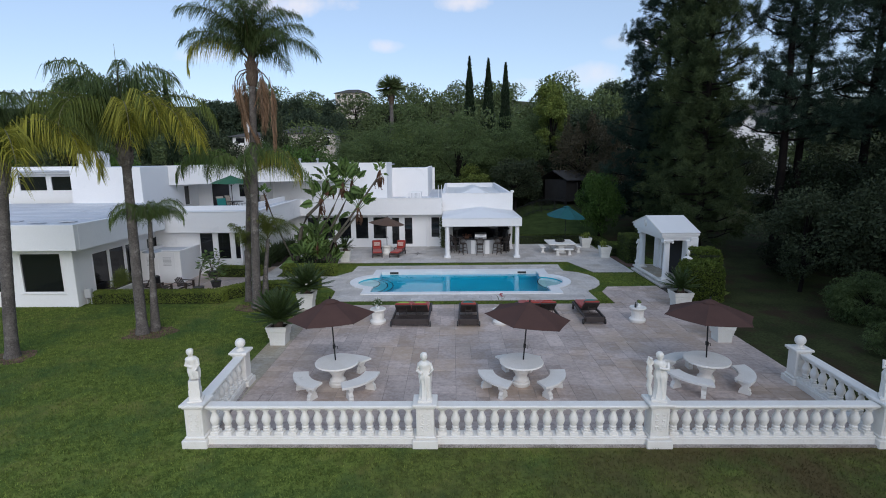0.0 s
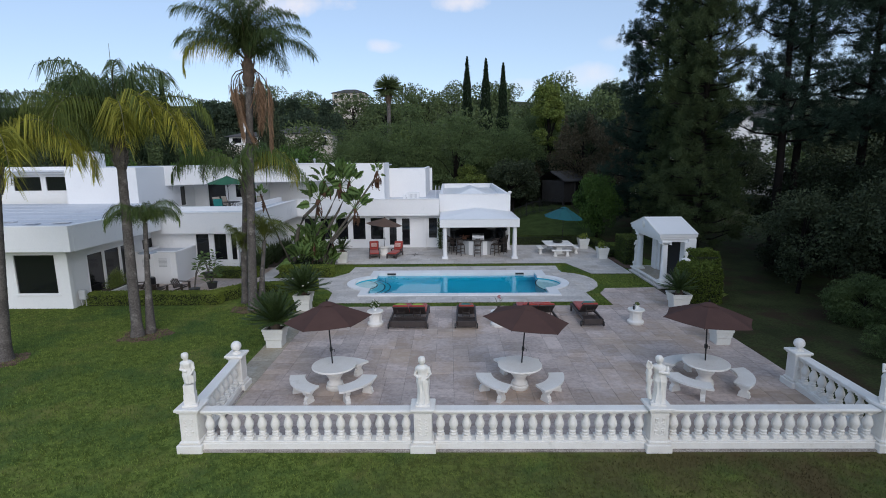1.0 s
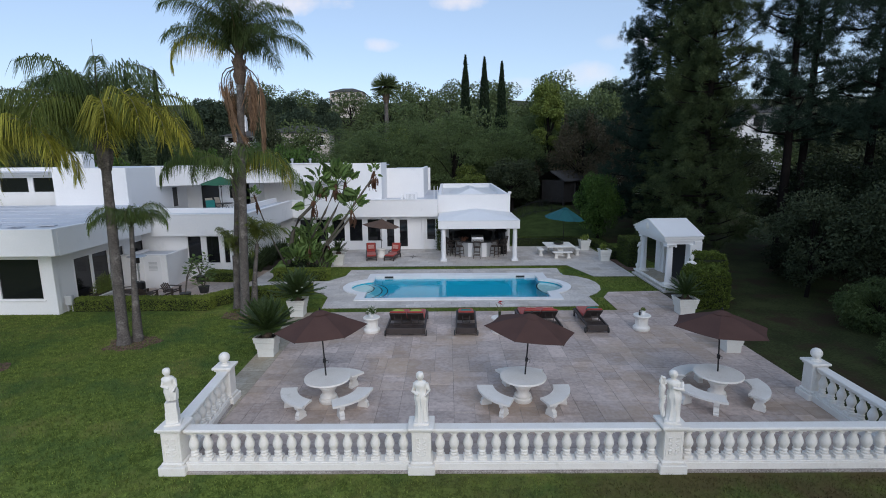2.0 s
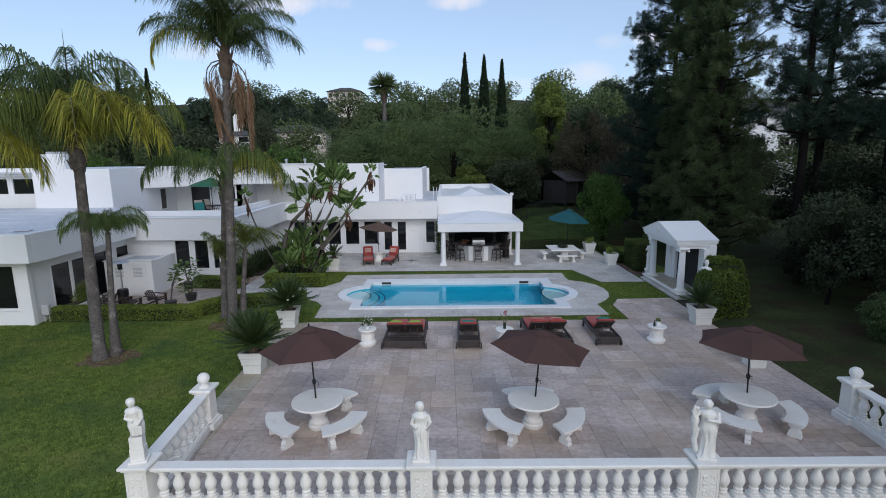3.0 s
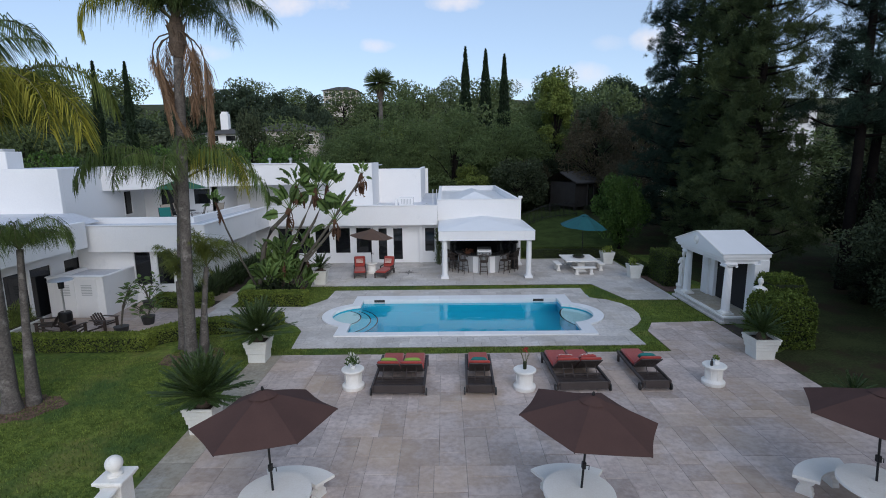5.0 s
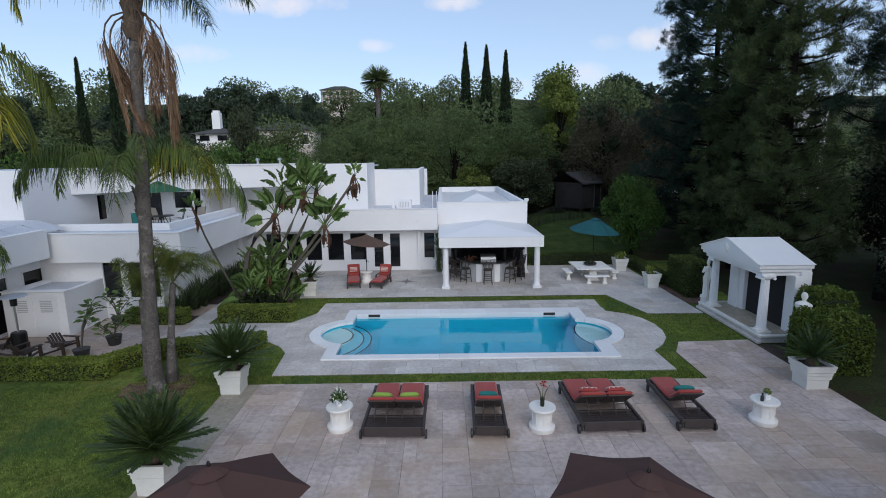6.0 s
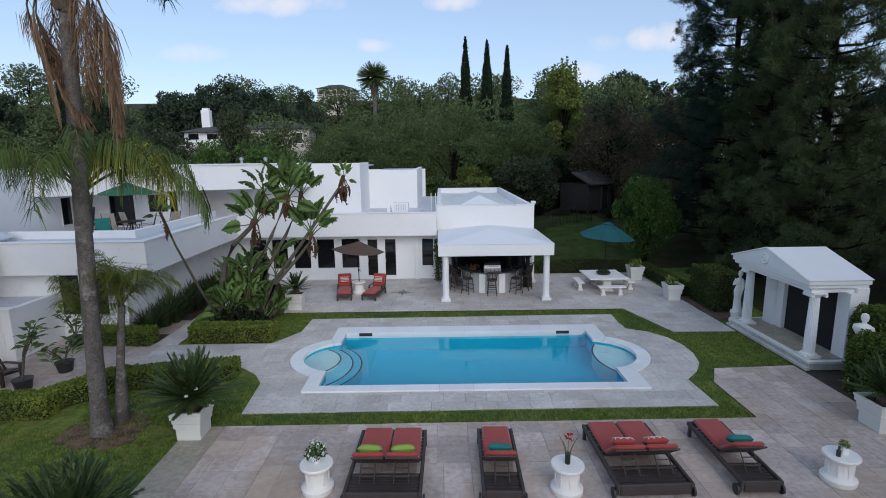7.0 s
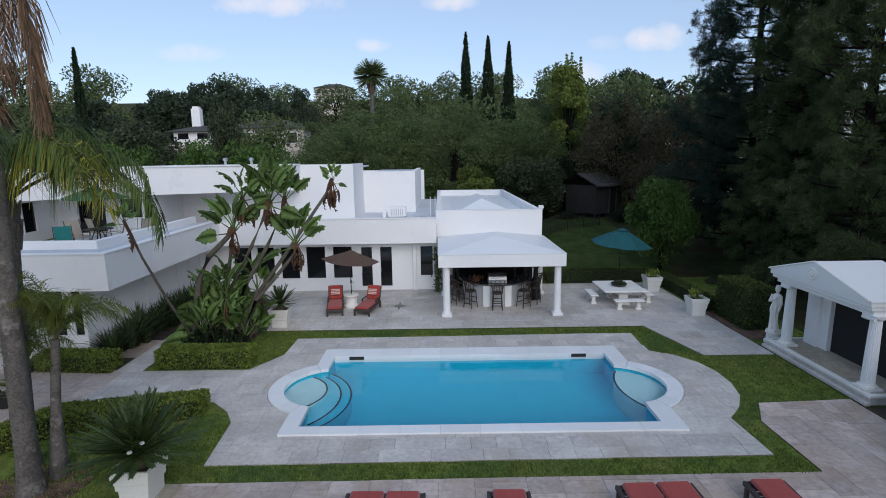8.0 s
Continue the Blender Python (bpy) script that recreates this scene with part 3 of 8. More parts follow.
# garden front, ground floor
C_WIN = [(-10.6, -9.6, 0.6, 2.33), (-9.4, -8.45, 0.6, 2.33), (-8.22, -7.2, 0.6, 2.33), (-6.94, -5.88, 0.6, 2.33), (-5.59, -4.53, 0.6, 2.33), (-1.17, -0.44, 0.68, 2.3)]
C_DOORS = [(-4.2, -3.48, 0.12, 2.32), (-3.24, -2.48, 0.12, 2.32)]
s = wall_panel(Shape(), "x", 38.5, 0.25, -12.0, -0.3, 0.0, 2.6, C_WIN + C_DOORS)
part("wall", s, M_STUCCO, house)
for o in C_WIN:
    window("x", 38.5, *o, -1)
for o in C_DOORS:
    d = window("x", 38.5, *o, -1, 0.09, "door")
    part("handle", Shape().tube([(o[0] + 0.12, 38.44, 0.95), (o[0] + 0.12, 38.42, 1.0), (o[0] + 0.12, 38.42, 1.15), (o[0] + 0.12, 38.44, 1.2)], 0.012, 6), M_STEEL, d, "steel handle")
part("pilaster", Shape().box(-1.5, 38.36, 0.0, -1.32, 38.5, 2.5, 0.01), M_STUCCO, house)
part("wall", Shape().box(-12.2, 29.85, 0, -12.0, 38.75, 2.6), M_STUCCO, house)
for a, b in ((32.2, 33.2), (35.6, 36.9), (37.0, 37.9)):
    window("y", -12.0, a, b, 0.1, 2.3, 1)
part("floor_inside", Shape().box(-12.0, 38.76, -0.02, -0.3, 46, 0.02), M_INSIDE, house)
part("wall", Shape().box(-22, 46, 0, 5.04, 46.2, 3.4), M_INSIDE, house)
# fascias and flat roofs
part("fascia", Shape().box(-10.9, 37.8, 2.5, -0.3, 38.05, 3.72, 0.015), M_STUCCO, house)
part("fascia_cap", Shape().box(-10.93, 37.77, 3.72, -0.28, 38.1, 3.77, 0.01), M_TRIM, house)
part("fascia", Shape().box(-11.1, 29.45, 2.52, -10.85, 37.8, 3.72, 0.015), M_STUCCO, house)
part("fascia_cap", Shape().box(-11.15, 29.45, 3.72, -10.82, 37.77, 3.77, 0.01), M_TRIM, house)
part("fascia", Shape().box(-16.35, 29.2, 2.52, -10.85, 29.45, 3.72, 0.015), M_STUCCO, house)
part("fascia_cap", Shape().box(-16.35, 29.17, 3.72, -10.82, 29.45, 3.77, 0.01), M_TRIM, house)
part("soffit", Shape().box(-12.0, 29.46, 2.6, -11.1, 38.5, 2.68), M_STUCCO, house)
part("soffit", Shape().box(-17.1, 29.46, 2.62, -12.0, 31.5, 2.7), M_STUCCO, house)
part("soffit", Shape().box(-11.1, 38.05, 2.56, -0.3, 38.5, 2.62), M_STUCCO, house)
part("roof", Shape().box(-11.1, 38.05, 3.36, -0.3, 53, 3.44), M_ROOF, house, "pale flat roof")
part("balcony_floor", Shape().box(-17.2, 29.46, 3.2, -11.1, 38.05, 3.28), M_ROOF, house)
part("ledge", Shape().box(-16.9, 29.45, 3.6, -11.1, 30.55, 3.68).box(-11.95, 30.55, 3.6, -11.1, 37.8, 3.68), M_ROOF, house, "pale ledge round the balcony")
part("parapet", Shape().box(-16.9, 30.55, 3.28, -11.95, 30.75, 3.97, 0.015), M_STUCCO, house)
part("parapet", Shape().box(-12.15, 30.75, 3.28, -11.95, 37.8, 3.97, 0.015), M_STUCCO, house)
# wall behind the small yard
L_WIN = [(-14.52, -13.65, 0.85, 2.5), (-13.45, -12.62, 0.85, 2.5), (-12.45, -12.03, 0.85, 2.5)]
part("wall", wall_panel(Shape(), "x", 29.6, 0.25, -17.1, -12.0, 0, 2.62, L_WIN), M_STUCCO, house)
for o in L_WIN:
    window("x", 29.6, *o, -1)
# left wing
W_WIN = [(-19.6, -17.62, 0.66, 2.56), (-22.4, -20.2, 0.66, 2.56)]
part("wall", wall_panel(Shape(), "x", 22.85, 0.25, -26.0, -17.1, -0.05, 2.85, W_WIN), M_STUCCO, house)
for o in W_WIN:
    window("x", 22.85, *o, -1, 0.05)
    part("sill", Shape().box(o[0] - 0.05, 22.79, o[2] - 0.06, o[1] + 0.05, 22.86, o[2], 0.008), M_TRIM, house)
part("corner_post", Shape().box(-17.32, 22.8, -0.05, -17.05, 23.05, 2.85, 0.015), M_STUCCO, house)
E_DOORS = [(24.1, 25.3, 0.08, 2.3), (25.35, 26.6, 0.08, 2.3), (26.65, 27.9, 0.08, 2.3), (28.6, 29.8, 0.08, 2.3)]
part("wall", wall_panel(Shape(), "y", -17.35, 0.25, 23.05, 31.5, -0.05, 2.85, E_DOORS), M_STUCCO, house)
for o in E_DOORS:
    window("y", -17.1, *o, 1, 0.05, "sliding_door")
part("fascia", Shape().box(-30, 21.85, 2.82, -16.1, 22.1, 3.98, 0.015), M_STUCCO, house)
part("fascia", Shape().box(-16.35, 22.1, 2.8, -16.1, 28.95, 3.98, 0.015), M_STUCCO, house)
part("soffit", Shape().box(-30, 22.1, 2.84, -16.35, 22.86, 2.9), M_STUCCO, house)
part("soffit", Shape().box(-17.1, 22.86, 2.84, -16.35, 28.95, 2.9), M_STUCCO, house)
# low pitched pale roof of the left wing, with lapped seams
ROOF_SLOPE = Shape()
for i in range(7):
    y0, y1 = 22.1 + 1.17 * i, 22.1 + 1.17 * (i + 1)
    z0, z1 = 3.86 + 0.055 * i, 3.90 + 0.055 * i
    x1 = -16.35 - 0.16 * i
    ROOF_SLOPE.face((-30, y0, z0), (x1, y0, z0), (x1 - 0.16, y1, z1), (-30, y1, z1))
    ROOF_SLOPE.face((-30, y0, z0 - 0.06), (x1, y0, z0 - 0.06), (x1, y0, z0), (-30, y0, z0))
    ROOF_SLOPE.face((x1, y0, z0), (-16.3, y0, 3.84), (-16.3, y1, 3.84), (x1 - 0.16, y1, z1))
part("roof", ROOF_SLOPE, M_ROOF, house, "pale low pitched membrane roof with lapped seams")
for x, y, a in ((-17.4, 23.3, 12), (-18.6, 23.0, -8), (-17.0, 26.0, 30), (-20.2, 23.6, 5)):
    part("loose_sheet", Shape().box(-0.35, -0.16, 0, 0.35, 0.16, 0.03), M_ROOF, house, m=pose(x, y, 3.96, 0, 3, a))

# upper storey, left
U_WIN = [(-26.2, -24.4, 4.9, 5.85), (-24.2, -22.6, 4.9, 5.85)]
part("wall", wall_panel(Shape(), "x", 31.2, 0.25, -30.0, -22.2, 3.3, 6.2, U_WIN), M_STUCCO, house)
for o in U_WIN:
    window("x", 31.2, *o, -1)
part("fascia", Shape().box(-30, 30.8, 5.95, -22.2, 31.2, 6.4, 0.01), M_STUCCO, house)
part("wall", Shape().box(-22.2, 30.2, 3.3, -17.95, 30.45, 6.33, 0.01), M_STUCCO, house)
part("wall", wall_panel(Shape(), "y", -18.2, 0.25, 30.45, 36.9, 3.2, 6.33, [(34.9, 35.7, 3.6, 5.0)]), M_STUCCO, house)
window("y", -17.95, 34.9, 35.7, 3.6, 5.0, 1)
part("chimney", Shape().box(-21.9, 30.6, 6.2, -20.6, 31.6, 7.15, 0.02), M_STUCCO, house)
part("chimney_cap", Shape().box(-21.7, 30.75, 7.15, -20.8, 31.45, 7.28, 0.02), M_GREYMETAL, house)
part("roof", Shape().box(-30, 30.45, 6.12, -18.2, 48, 6.2), M_ROOF, house)
# upper storey over the balcony: wall with a sliding door, deep fascia on two faces
BACK = Shape()
wall_panel(BACK, "x", 36.9, 0.25, -18.0, -13.6, 3.2, 5.2, [(-17.0, -15.6, 3.3, 5.05), (-15.0, -13.9, 4.0, 5.0)])
part("wall", BACK, M_STUCCO, house)
window("x", 36.9, -17.0, -15.6, 3.3, 5.05, -1, 0.07, "sliding_door")
window("x", 36.9, -15.0, -13.9, 4.0, 5.0, -1)
part("wall", wall_panel(Shape(), "x", 40.0, 0.25, -13.6, -4.6, 3.3, 6.36), M_STUCCO, house)
part("wall", Shape().box(-13.85, 36.9, 3.2, -13.6, 40.25, 5.2), M_STUCCO, house)
part("wall", Shape().box(-4.85, 40.25, 3.3, -4.6, 43.6, 6.36), M_STUCCO, house)
part("fascia", Shape().prism([(-18.2, 33.2), (-17.9, 33.2), (-14.5, 36.35), (-14.5, 36.75), (-18.2, 36.75)], 5.1, 6.36), M_STUCCO, house)
part("fascia", Shape().prism([(-14.5, 36.35), (-7.35, 39.0), (-7.35, 40.0), (-13.6, 40.0), (-14.5, 38.0)], 5.1, 6.36), M_STUCCO, house)
part("fascia_cap", Shape().prism([(-14.52, 36.28), (-7.3, 38.94), (-7.3, 40.0), (-13.6, 40.0), (-14.52, 38.0)], 6.36, 6.41), M_TRIM, house)
part("roof", Shape().box(-18.2, 40.25, 6.1, -4.85, 48, 6.18), M_ROOF, house)
part("wall", Shape().box(-4.85, 43.6, 3.3, -1.55, 43.85, 5.86, 0.01), M_STUCCO, house)
part("wall", Shape().box(-1.8, 43.85, 3.3, -1.55, 53, 5.86, 0.01), M_STUCCO, house)
part("roof", Shape().box(-4.6, 43.85, 5.66, -1.8, 53, 5.74), M_ROOF, house)
part("wall", Shape().box(-26, 53, 0, -1.3, 53.2, 5.7), M_STUCCO, house)
for x in (-11.6, -10.2):
    v = part("roof_vent", Shape().tube([(x, 41, 6.15), (x, 41, 6.62)], 0.07, 10), M_GREYMETAL, house)
    part("vent_cap", Shape().lathe([(0.02, 0), (0.13, 0.0), (0.13, 0.1), (0.05, 0.16)], x, 41, 12, 6.6), M_STEEL, v)

# right block with parapet and a skylight
part("wall", wall_panel(Shape(), "x", 38.6, 0.25, -0.3, 5.04, 0, 4.0, [(0.5, 4.6, 0.05, 2.2)]), M_STUCCO, house)
part("sliding_door", Shape().box(0.5, 38.7, 0.05, 4.6, 38.74, 2.2), M_DARKGLASS, house, "dark glass doors under the bar roof")
part("wall", Shape().box(4.79, 38.85, 0, 5.04, 54.6, 4.0, 0.01), M_STUCCO, house)
part("wall", Shape().box(-0.3, 38.85, 2.6, -0.05, 54.6, 4.0, 0.01), M_STUCCO, house)
part("wall", Shape().box(-0.3, 54.6, 0, 5.04, 54.85, 4.0, 0.01), M_STUCCO, house)
part("parapet_cap", Shape().box(-0.33, 38.57, 4.0, 5.07, 38.88, 4.04, 0.008), M_TRIM, house)
part("roof", Shape().box(-0.05, 38.85, 3.5, 4.79, 54.6, 3.58), M_TRIM, house)
sky = Shape()
x0, x1, y0, y1, zb, zt = 0.6, 4.1, 41, 49, 3.58, 4.25
a, b = (2.35, 43.0, zt), (2.35, 47.0, zt)
sky.face((x0, y0, zb), (x1, y0, zb), a).face((x1, y0, zb), (x1, y1, zb), b, a).face((x1, y1, zb), (x0, y1, zb), b).face((x0, y1, zb), (x0, y0, zb), a, b)
part("hip_roof", sky, M_TRIM, house, "low pale hip over the flat roof")
part("camera_box", Shape().box(4.9, 38.75, 4.04, 5.15, 39.0, 4.2, 0.03), M_TRIM, house)

# ---- bar pavilion ----
pav = thing("bar_pavilion", (0, 0, 0), "white open pavilion with hipped roof over the outdoor bar", "pavilion")
PX0, PX1, PY0, PY1 = -0.2, 5.1, 33.7, 38.56
part("fascia", Shape().box(PX0, PY0, 2.16, PX1, PY0 + 0.2, 2.7, 0.012), M_STUCCO, pav)
part("fascia", Shape().box(PX1 - 0.2, PY0 + 0.2, 2.16, PX1, PY1, 2.7, 0.012), M_STUCCO, pav)
part("fascia", Shape().box(PX0, PY0 + 0.2, 2.16, PX0 + 0.2, PY1, 2.7, 0.012), M_STUCCO, pav)
# Underside of the white roof drawn near-black, the shade put into its colour.
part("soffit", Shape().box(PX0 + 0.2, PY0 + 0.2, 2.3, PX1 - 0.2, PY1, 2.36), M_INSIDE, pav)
r = Shape()
p, q = (2.4, 35.9, 3.16), (2.5, 37.0, 3.16)
c = [(PX0 - 0.02, PY0 - 0.02, 2.7), (PX1 + 0.02, PY0 - 0.02, 2.7), (PX1 + 0.02, PY1, 2.7), (PX0 - 0.02, PY1, 2.7)]
r.face(c[0], c[1], p).face(c[1], c[2], q, p).face(c[2], c[3], q).face(c[3], c[0], p, q).face(*c[::-1])
part("roof", r, M_TRIM, pav, "white painted low hip roof")
COL = [(0.15, 0.0), (0.155, 0.3), (0.15, 1.0), (0.14, 2.0)]
for x, y in ((0.14, 33.98), (4.82, 33.98), (4.72, 37.4), (0.14, 37.4)):
    col = part("column", Shape().lathe([(0.185, 0.12), (0.19, 0.17), (0.165, 0.2), (0.16, 0.24)] + [(a, 0.26 + b * 0.93) for a, b in COL] + [(0.17, 2.13), (0.17, 2.17)], x, y, 20), M_TRIM, pav, smooth=True)
    part("base_block", Shape().box(x - 0.22, y - 0.22, 0, x + 0.22, y + 0.22, 0.13, 0.015), M_TRIM, col)

# the bar: a curved counter with a grill in the middle
bar = thing("outdoor_bar", (2.45, 36.75, 0), "curved white outdoor bar with dark granite top", "bar")
# White front drawn grey: the shade under the roof is in its colour.
part("front", Shape().prism(arc(0, 0, 1.5, 180, 360, 20) + arc(0, 0, 1.3, 360, 180, 20), 0.0, 1.0), M_GREYMETAL, bar)
part("counter", Shape().prism(arc(0, 0, 1.68, 178, 362, 24) + arc(0, 0, 1.05, 362, 178, 24), 1.0, 1.06), M_GRANITE, bar, "dark granite counter")
for a in (251, 287):
    x, y = 1.52 * math.cos(radians(a)), 1.52 * math.sin(radians(a))
    part("pier", Shape().box(-0.16, -0.08, 0, 0.16, 0.08, 1.0, 0.01), M_TRIM, bar, m=pose(x, y, 0, 0, 0, a + 90))
grill = thing("grill", (2.45, 35.55, 1.06), "stainless steel grill set on the bar", "grill")
part("body", Shape().box(-0.42, -0.22, 0, 0.42, 0.28, 0.16, 0.02), M_STEEL, grill)
hood = Shape()
prof = [(-0.22, 0.16), (-0.2, 0.3), (-0.08, 0.4), (0.12, 0.42), (0.28, 0.36), (0.28, 0.16)]
k = len(prof)
for s_, x in ((0, -0.4), (1, 0.4)):
    hood.v += [(x, y, z) for y, z in prof]
hood.f += [(i, (i + 1) % k, k + (i + 1) % k, k + i) for i in range(k)] + [tuple(range(k - 1, -1, -1)), tuple(range(k, 2 * k))]
hood_ob = part("hood", hood, M_STEEL, grill, "curved steel hood")
part("handle", Shape().tube([(-0.3, -0.27, 0.26), (0.3, -0.27, 0.26)], 0.015, 8), M_STEEL, hood_ob)
for x in (-0.3, -0.1, 0.1, 0.3):
    part("knob", Shape().tube([(x, -0.22, 0.07), (x, -0.26, 0.07)], 0.03, 10), M_BLACKPOT, grill)


def bar_stool():
    st = thing("bar_stool", (0, 0, -50), "dark brown slatted bar stool with curved back", "stool", "stools round the bar")
    part("seat", Shape().lathe([(0.2, 0.72), (0.24, 0.73), (0.25, 0.77), (0.22, 0.8)], 0, 0, 14), M_WICKER, st)
    for sx in (-1, 1):
        for sy in (-1, 1):
            part("leg", Shape().tube([(0.17 * sx, 0.17 * sy, 0.73), (0.22 * sx, 0.22 * sy, 0.0)], 0.022, 6), M_DARKWOOD, st)
    for h in (0.2, 0.42):
        part("stretcher", Shape().box(-0.21, -0.225, h, 0.21, -0.195, h + 0.035), M_DARKWOOD, st)
        part("stretcher", Shape().box(-0.21, 0.195, h, 0.21, 0.225, h + 0.035), M_DARKWOOD, st)
    back = part("backrest", Shape().tube([(-0.25, 0.06, 1.0), (-0.26, -0.14, 1.12), (-0.15, -0.27, 1.2), (0.0, -0.3, 1.22), (0.15, -0.27, 1.2), (0.26, -0.14, 1.12), (0.25, 0.06, 1.0)], 0.028, 6), M_DARKWOOD, st)
    for k in range(9):
        a = radians(200 + 17.5 * k)
        x, y = math.cos(a), math.sin(a)
        part("slat", Shape().tube([(0.22 * x, 0.22 * y, 0.77), (0.265 * x, 0.29 * y, 1.18 - 0.1 * abs(x))], 0.017, 5), M_DARKWOOD, back)
    return st


stool = bar_stool()
spots = [(184, 1.95), (208, 2.0), (231, 1.95), (268, 1.92), (306, 1.95), (330, 2.0), (354, 1.95)]
for i, (a, rad) in enumerate(spots):
    m = pose(2.45 + rad * math.cos(radians(a)), 36.75 + rad * math.sin(radians(a)), 0, 0, 0, a + 90)
    if i:
        copy_thing(stool, m)
    else:
        stool.matrix_basis = m
heater = thing("patio_heater", (4.35, 36.4, 0), "dark covered patio heater beside the bar", "heater")
part("cover", Shape().lathe([(0.2, 0), (0.22, 0.1), (0.2, 0.9), (0.12, 1.1), (0.1, 1.5), (0.24, 1.62), (0.1, 1.8)], 0, 0, 12), M_POLE, heater)
fruit = thing("flower_bowl", (1.5, 35.75, 1.06), "shallow bowl with red and orange flowers", "flower bowl")
part("bowl", Shape().lathe([(0.08, 0), (0.16, 0.03), (0.2, 0.09), (0.18, 0.09)], 0, 0, 12), M_TERRA, fruit)
fl = Shape()
rg = random.Random(4)
for i in range(60):
    x, y, z = rg.gauss(0, 0.13), rg.gauss(0, 0.13), 0.1 + rg.random() * 0.16
    fl.face((x, y, z), (x + 0.05, y + 0.01, z + 0.03), (x + 0.02, y + 0.05, z + 0.05))
part("flowers", fl, M_TERRA, fruit)["kind"] = "stuff"
for i, (x, y) in enumerate(((3.4, 35.62), (3.55, 35.75), (1.25, 36.1))):
    b_ = thing("bottle", (x, y, 1.06), "dark glass bottle on the bar counter", "bottle", "bottles on the bar")
    part("body", Shape().lathe([(0.035, 0), (0.037, 0.16), (0.014, 0.22), (0.014, 0.29)], 0, 0, 10), M_DARKGLASS, b_)

# ---- cabana ----
cab = thing("cabana", (0, 0, 0), "small white temple cabana with fluted columns and pediment", "cabana")
part("platform", Shape().box(11.3, 25.7, 0, 13.1, 30.05, 0.22, 0.012), M_DECK, cab)
part("floor", Shape().box(11.4, 25.8, 0.3, 12.95, 29.95, 0.306), M_FLAGTAN, cab, "tan stone floor")
part("step", Shape().box(11.15, 25.65, 0, 11.3, 30.1, 0.1, 0.012), M_DECK, cab)
part("nosing", Shape().box(11.24, 25.66, 0.22, 13.12, 30.1, 0.3, 0.012), M_CAST, cab)
part("beam", Shape().box(11.3, 25.98, 2.4, 12.95, 26.28, 2.55, 0.01), M_TRIM, cab)
part("beam", Shape().box(11.3, 29.55, 2.4, 12.95, 29.85, 2.55, 0.01), M_TRIM, cab)
part("beam", Shape().box(11.3, 26.28, 2.4, 11.6, 29.55, 2.55, 0.01), M_TRIM, cab)
part("ceiling", Shape().box(11.6, 26.28, 2.48, 12.95, 29.55, 2.53), M_TRIM, cab)
part("cornice", Shape().box(11.18, 25.9, 2.55, 13.0, 29.94, 2.66, 0.012).box(11.12, 25.86, 2.66, 13.05, 29.99, 2.82, 0.015), M_TRIM, cab)
roof = Shape()
ra, rb, ry, rz, ez = 11.08, 13.08, 27.95, 3.48, 2.82
for ya in (25.82, 30.03):
    roof.face((ra, ya, ez), (rb, ya, ez), (rb, ry, rz), (ra, ry, rz))
roof.face((ra, 25.82, ez), (ra, ry, rz), (ra, 30.03, ez)).face((rb, 25.82, ez), (rb, ry, rz), (rb, 30.03, ez)).face((ra, 25.82, ez), (rb, 25.82, ez), (rb, 30.03, ez), (ra, 30.03, ez))
part("roof", roof, M_TRIM, cab, "white painted gable roof")
for y0, y1 in ((25.86, ry), (30.0, ry)):
    part("raking_moulding", Shape().tube([(11.07, y0, ez + 0.02), (11.07, y1, rz - 0.01)], 0.03, 4), M_CAST, cab)
med = Shape().lathe([(0.19, 0), (0.2, 0.02), (0.16, 0.05), (0.12, 0.03), (0.06, 0.06), (0.0, 0.06)], 0, 0, 18)
part("medallion", med, M_CAST, cab, "round carved medallion", m=pose(11.08, 27.98, 3.08, 0, -90, 0))


def fluted(z0, z1, r0, r1, seg=40):
    s = Shape()
    hs = [z0 + (z1 - z0) * i / 5 for i in range(6)]
    for j, z in enumerate(hs):
        rad = r0 + (r1 - r0) * (j / 5) ** 1.4
        for i in range(seg):
            rr = rad - (0.016 if i % 2 else 0.0)
            a = 2 * math.pi * i / seg
            s.v.append((rr * math.cos(a), rr * math.sin(a), z))
    for j in range(5):
        for i in range(seg):
            s.f.append((j * seg + i, j * seg + (i + 1) % seg, (j + 1) * seg + (i + 1) % seg, (j + 1) * seg + i))
    return s


for y in (26.1, 29.42):
    col = part("column", fluted(0.46, 2.28, 0.165, 0.135), M_TRIM, cab, m=pose(11.52, y, 0))
    part("column_base", Shape().box(-0.25, -0.25, 0.3, 0.25, 0.25, 0.38, 0.01).lathe([(0.23, 0.38), (0.24, 0.41), (0.19, 0.44), (0.18, 0.47)], 0, 0, 20), M_CAST, col)
    capi = Shape().lathe([(0.14, 2.26), (0.2, 2.31), (0.2, 2.34)], 0, 0, 20).box(-0.23, -0.23, 2.36, 0.23, 0.23, 2.42, 0.01)
    for sx in (-0.21, 0.21):
        capi.tube([(sx, -0.2, 2.31), (sx, 0.2, 2.31)], 0.05, 10)
    part("capital", capi, M_TRIM, col)
for x0, y0, y1 in ((12.4, 25.82, 26.33), (12.39, 28.78, 29.14), (12.3, 29.14, 29.7)):
    part("pilaster", Shape().box(x0, y0, 0.3, 12.62, y1, 2.4, 0.01), M_STUCCO, cab)
part("wall", Shape().box(12.62, 25.86, 0.3, 13.0, 26.0, 2.55, 0.01), M_STUCCO, cab)
part("wall", Shape().box(12.62, 29.7, 0.3, 13.0, 29.84, 2.55, 0.01), M_STUCCO, cab)
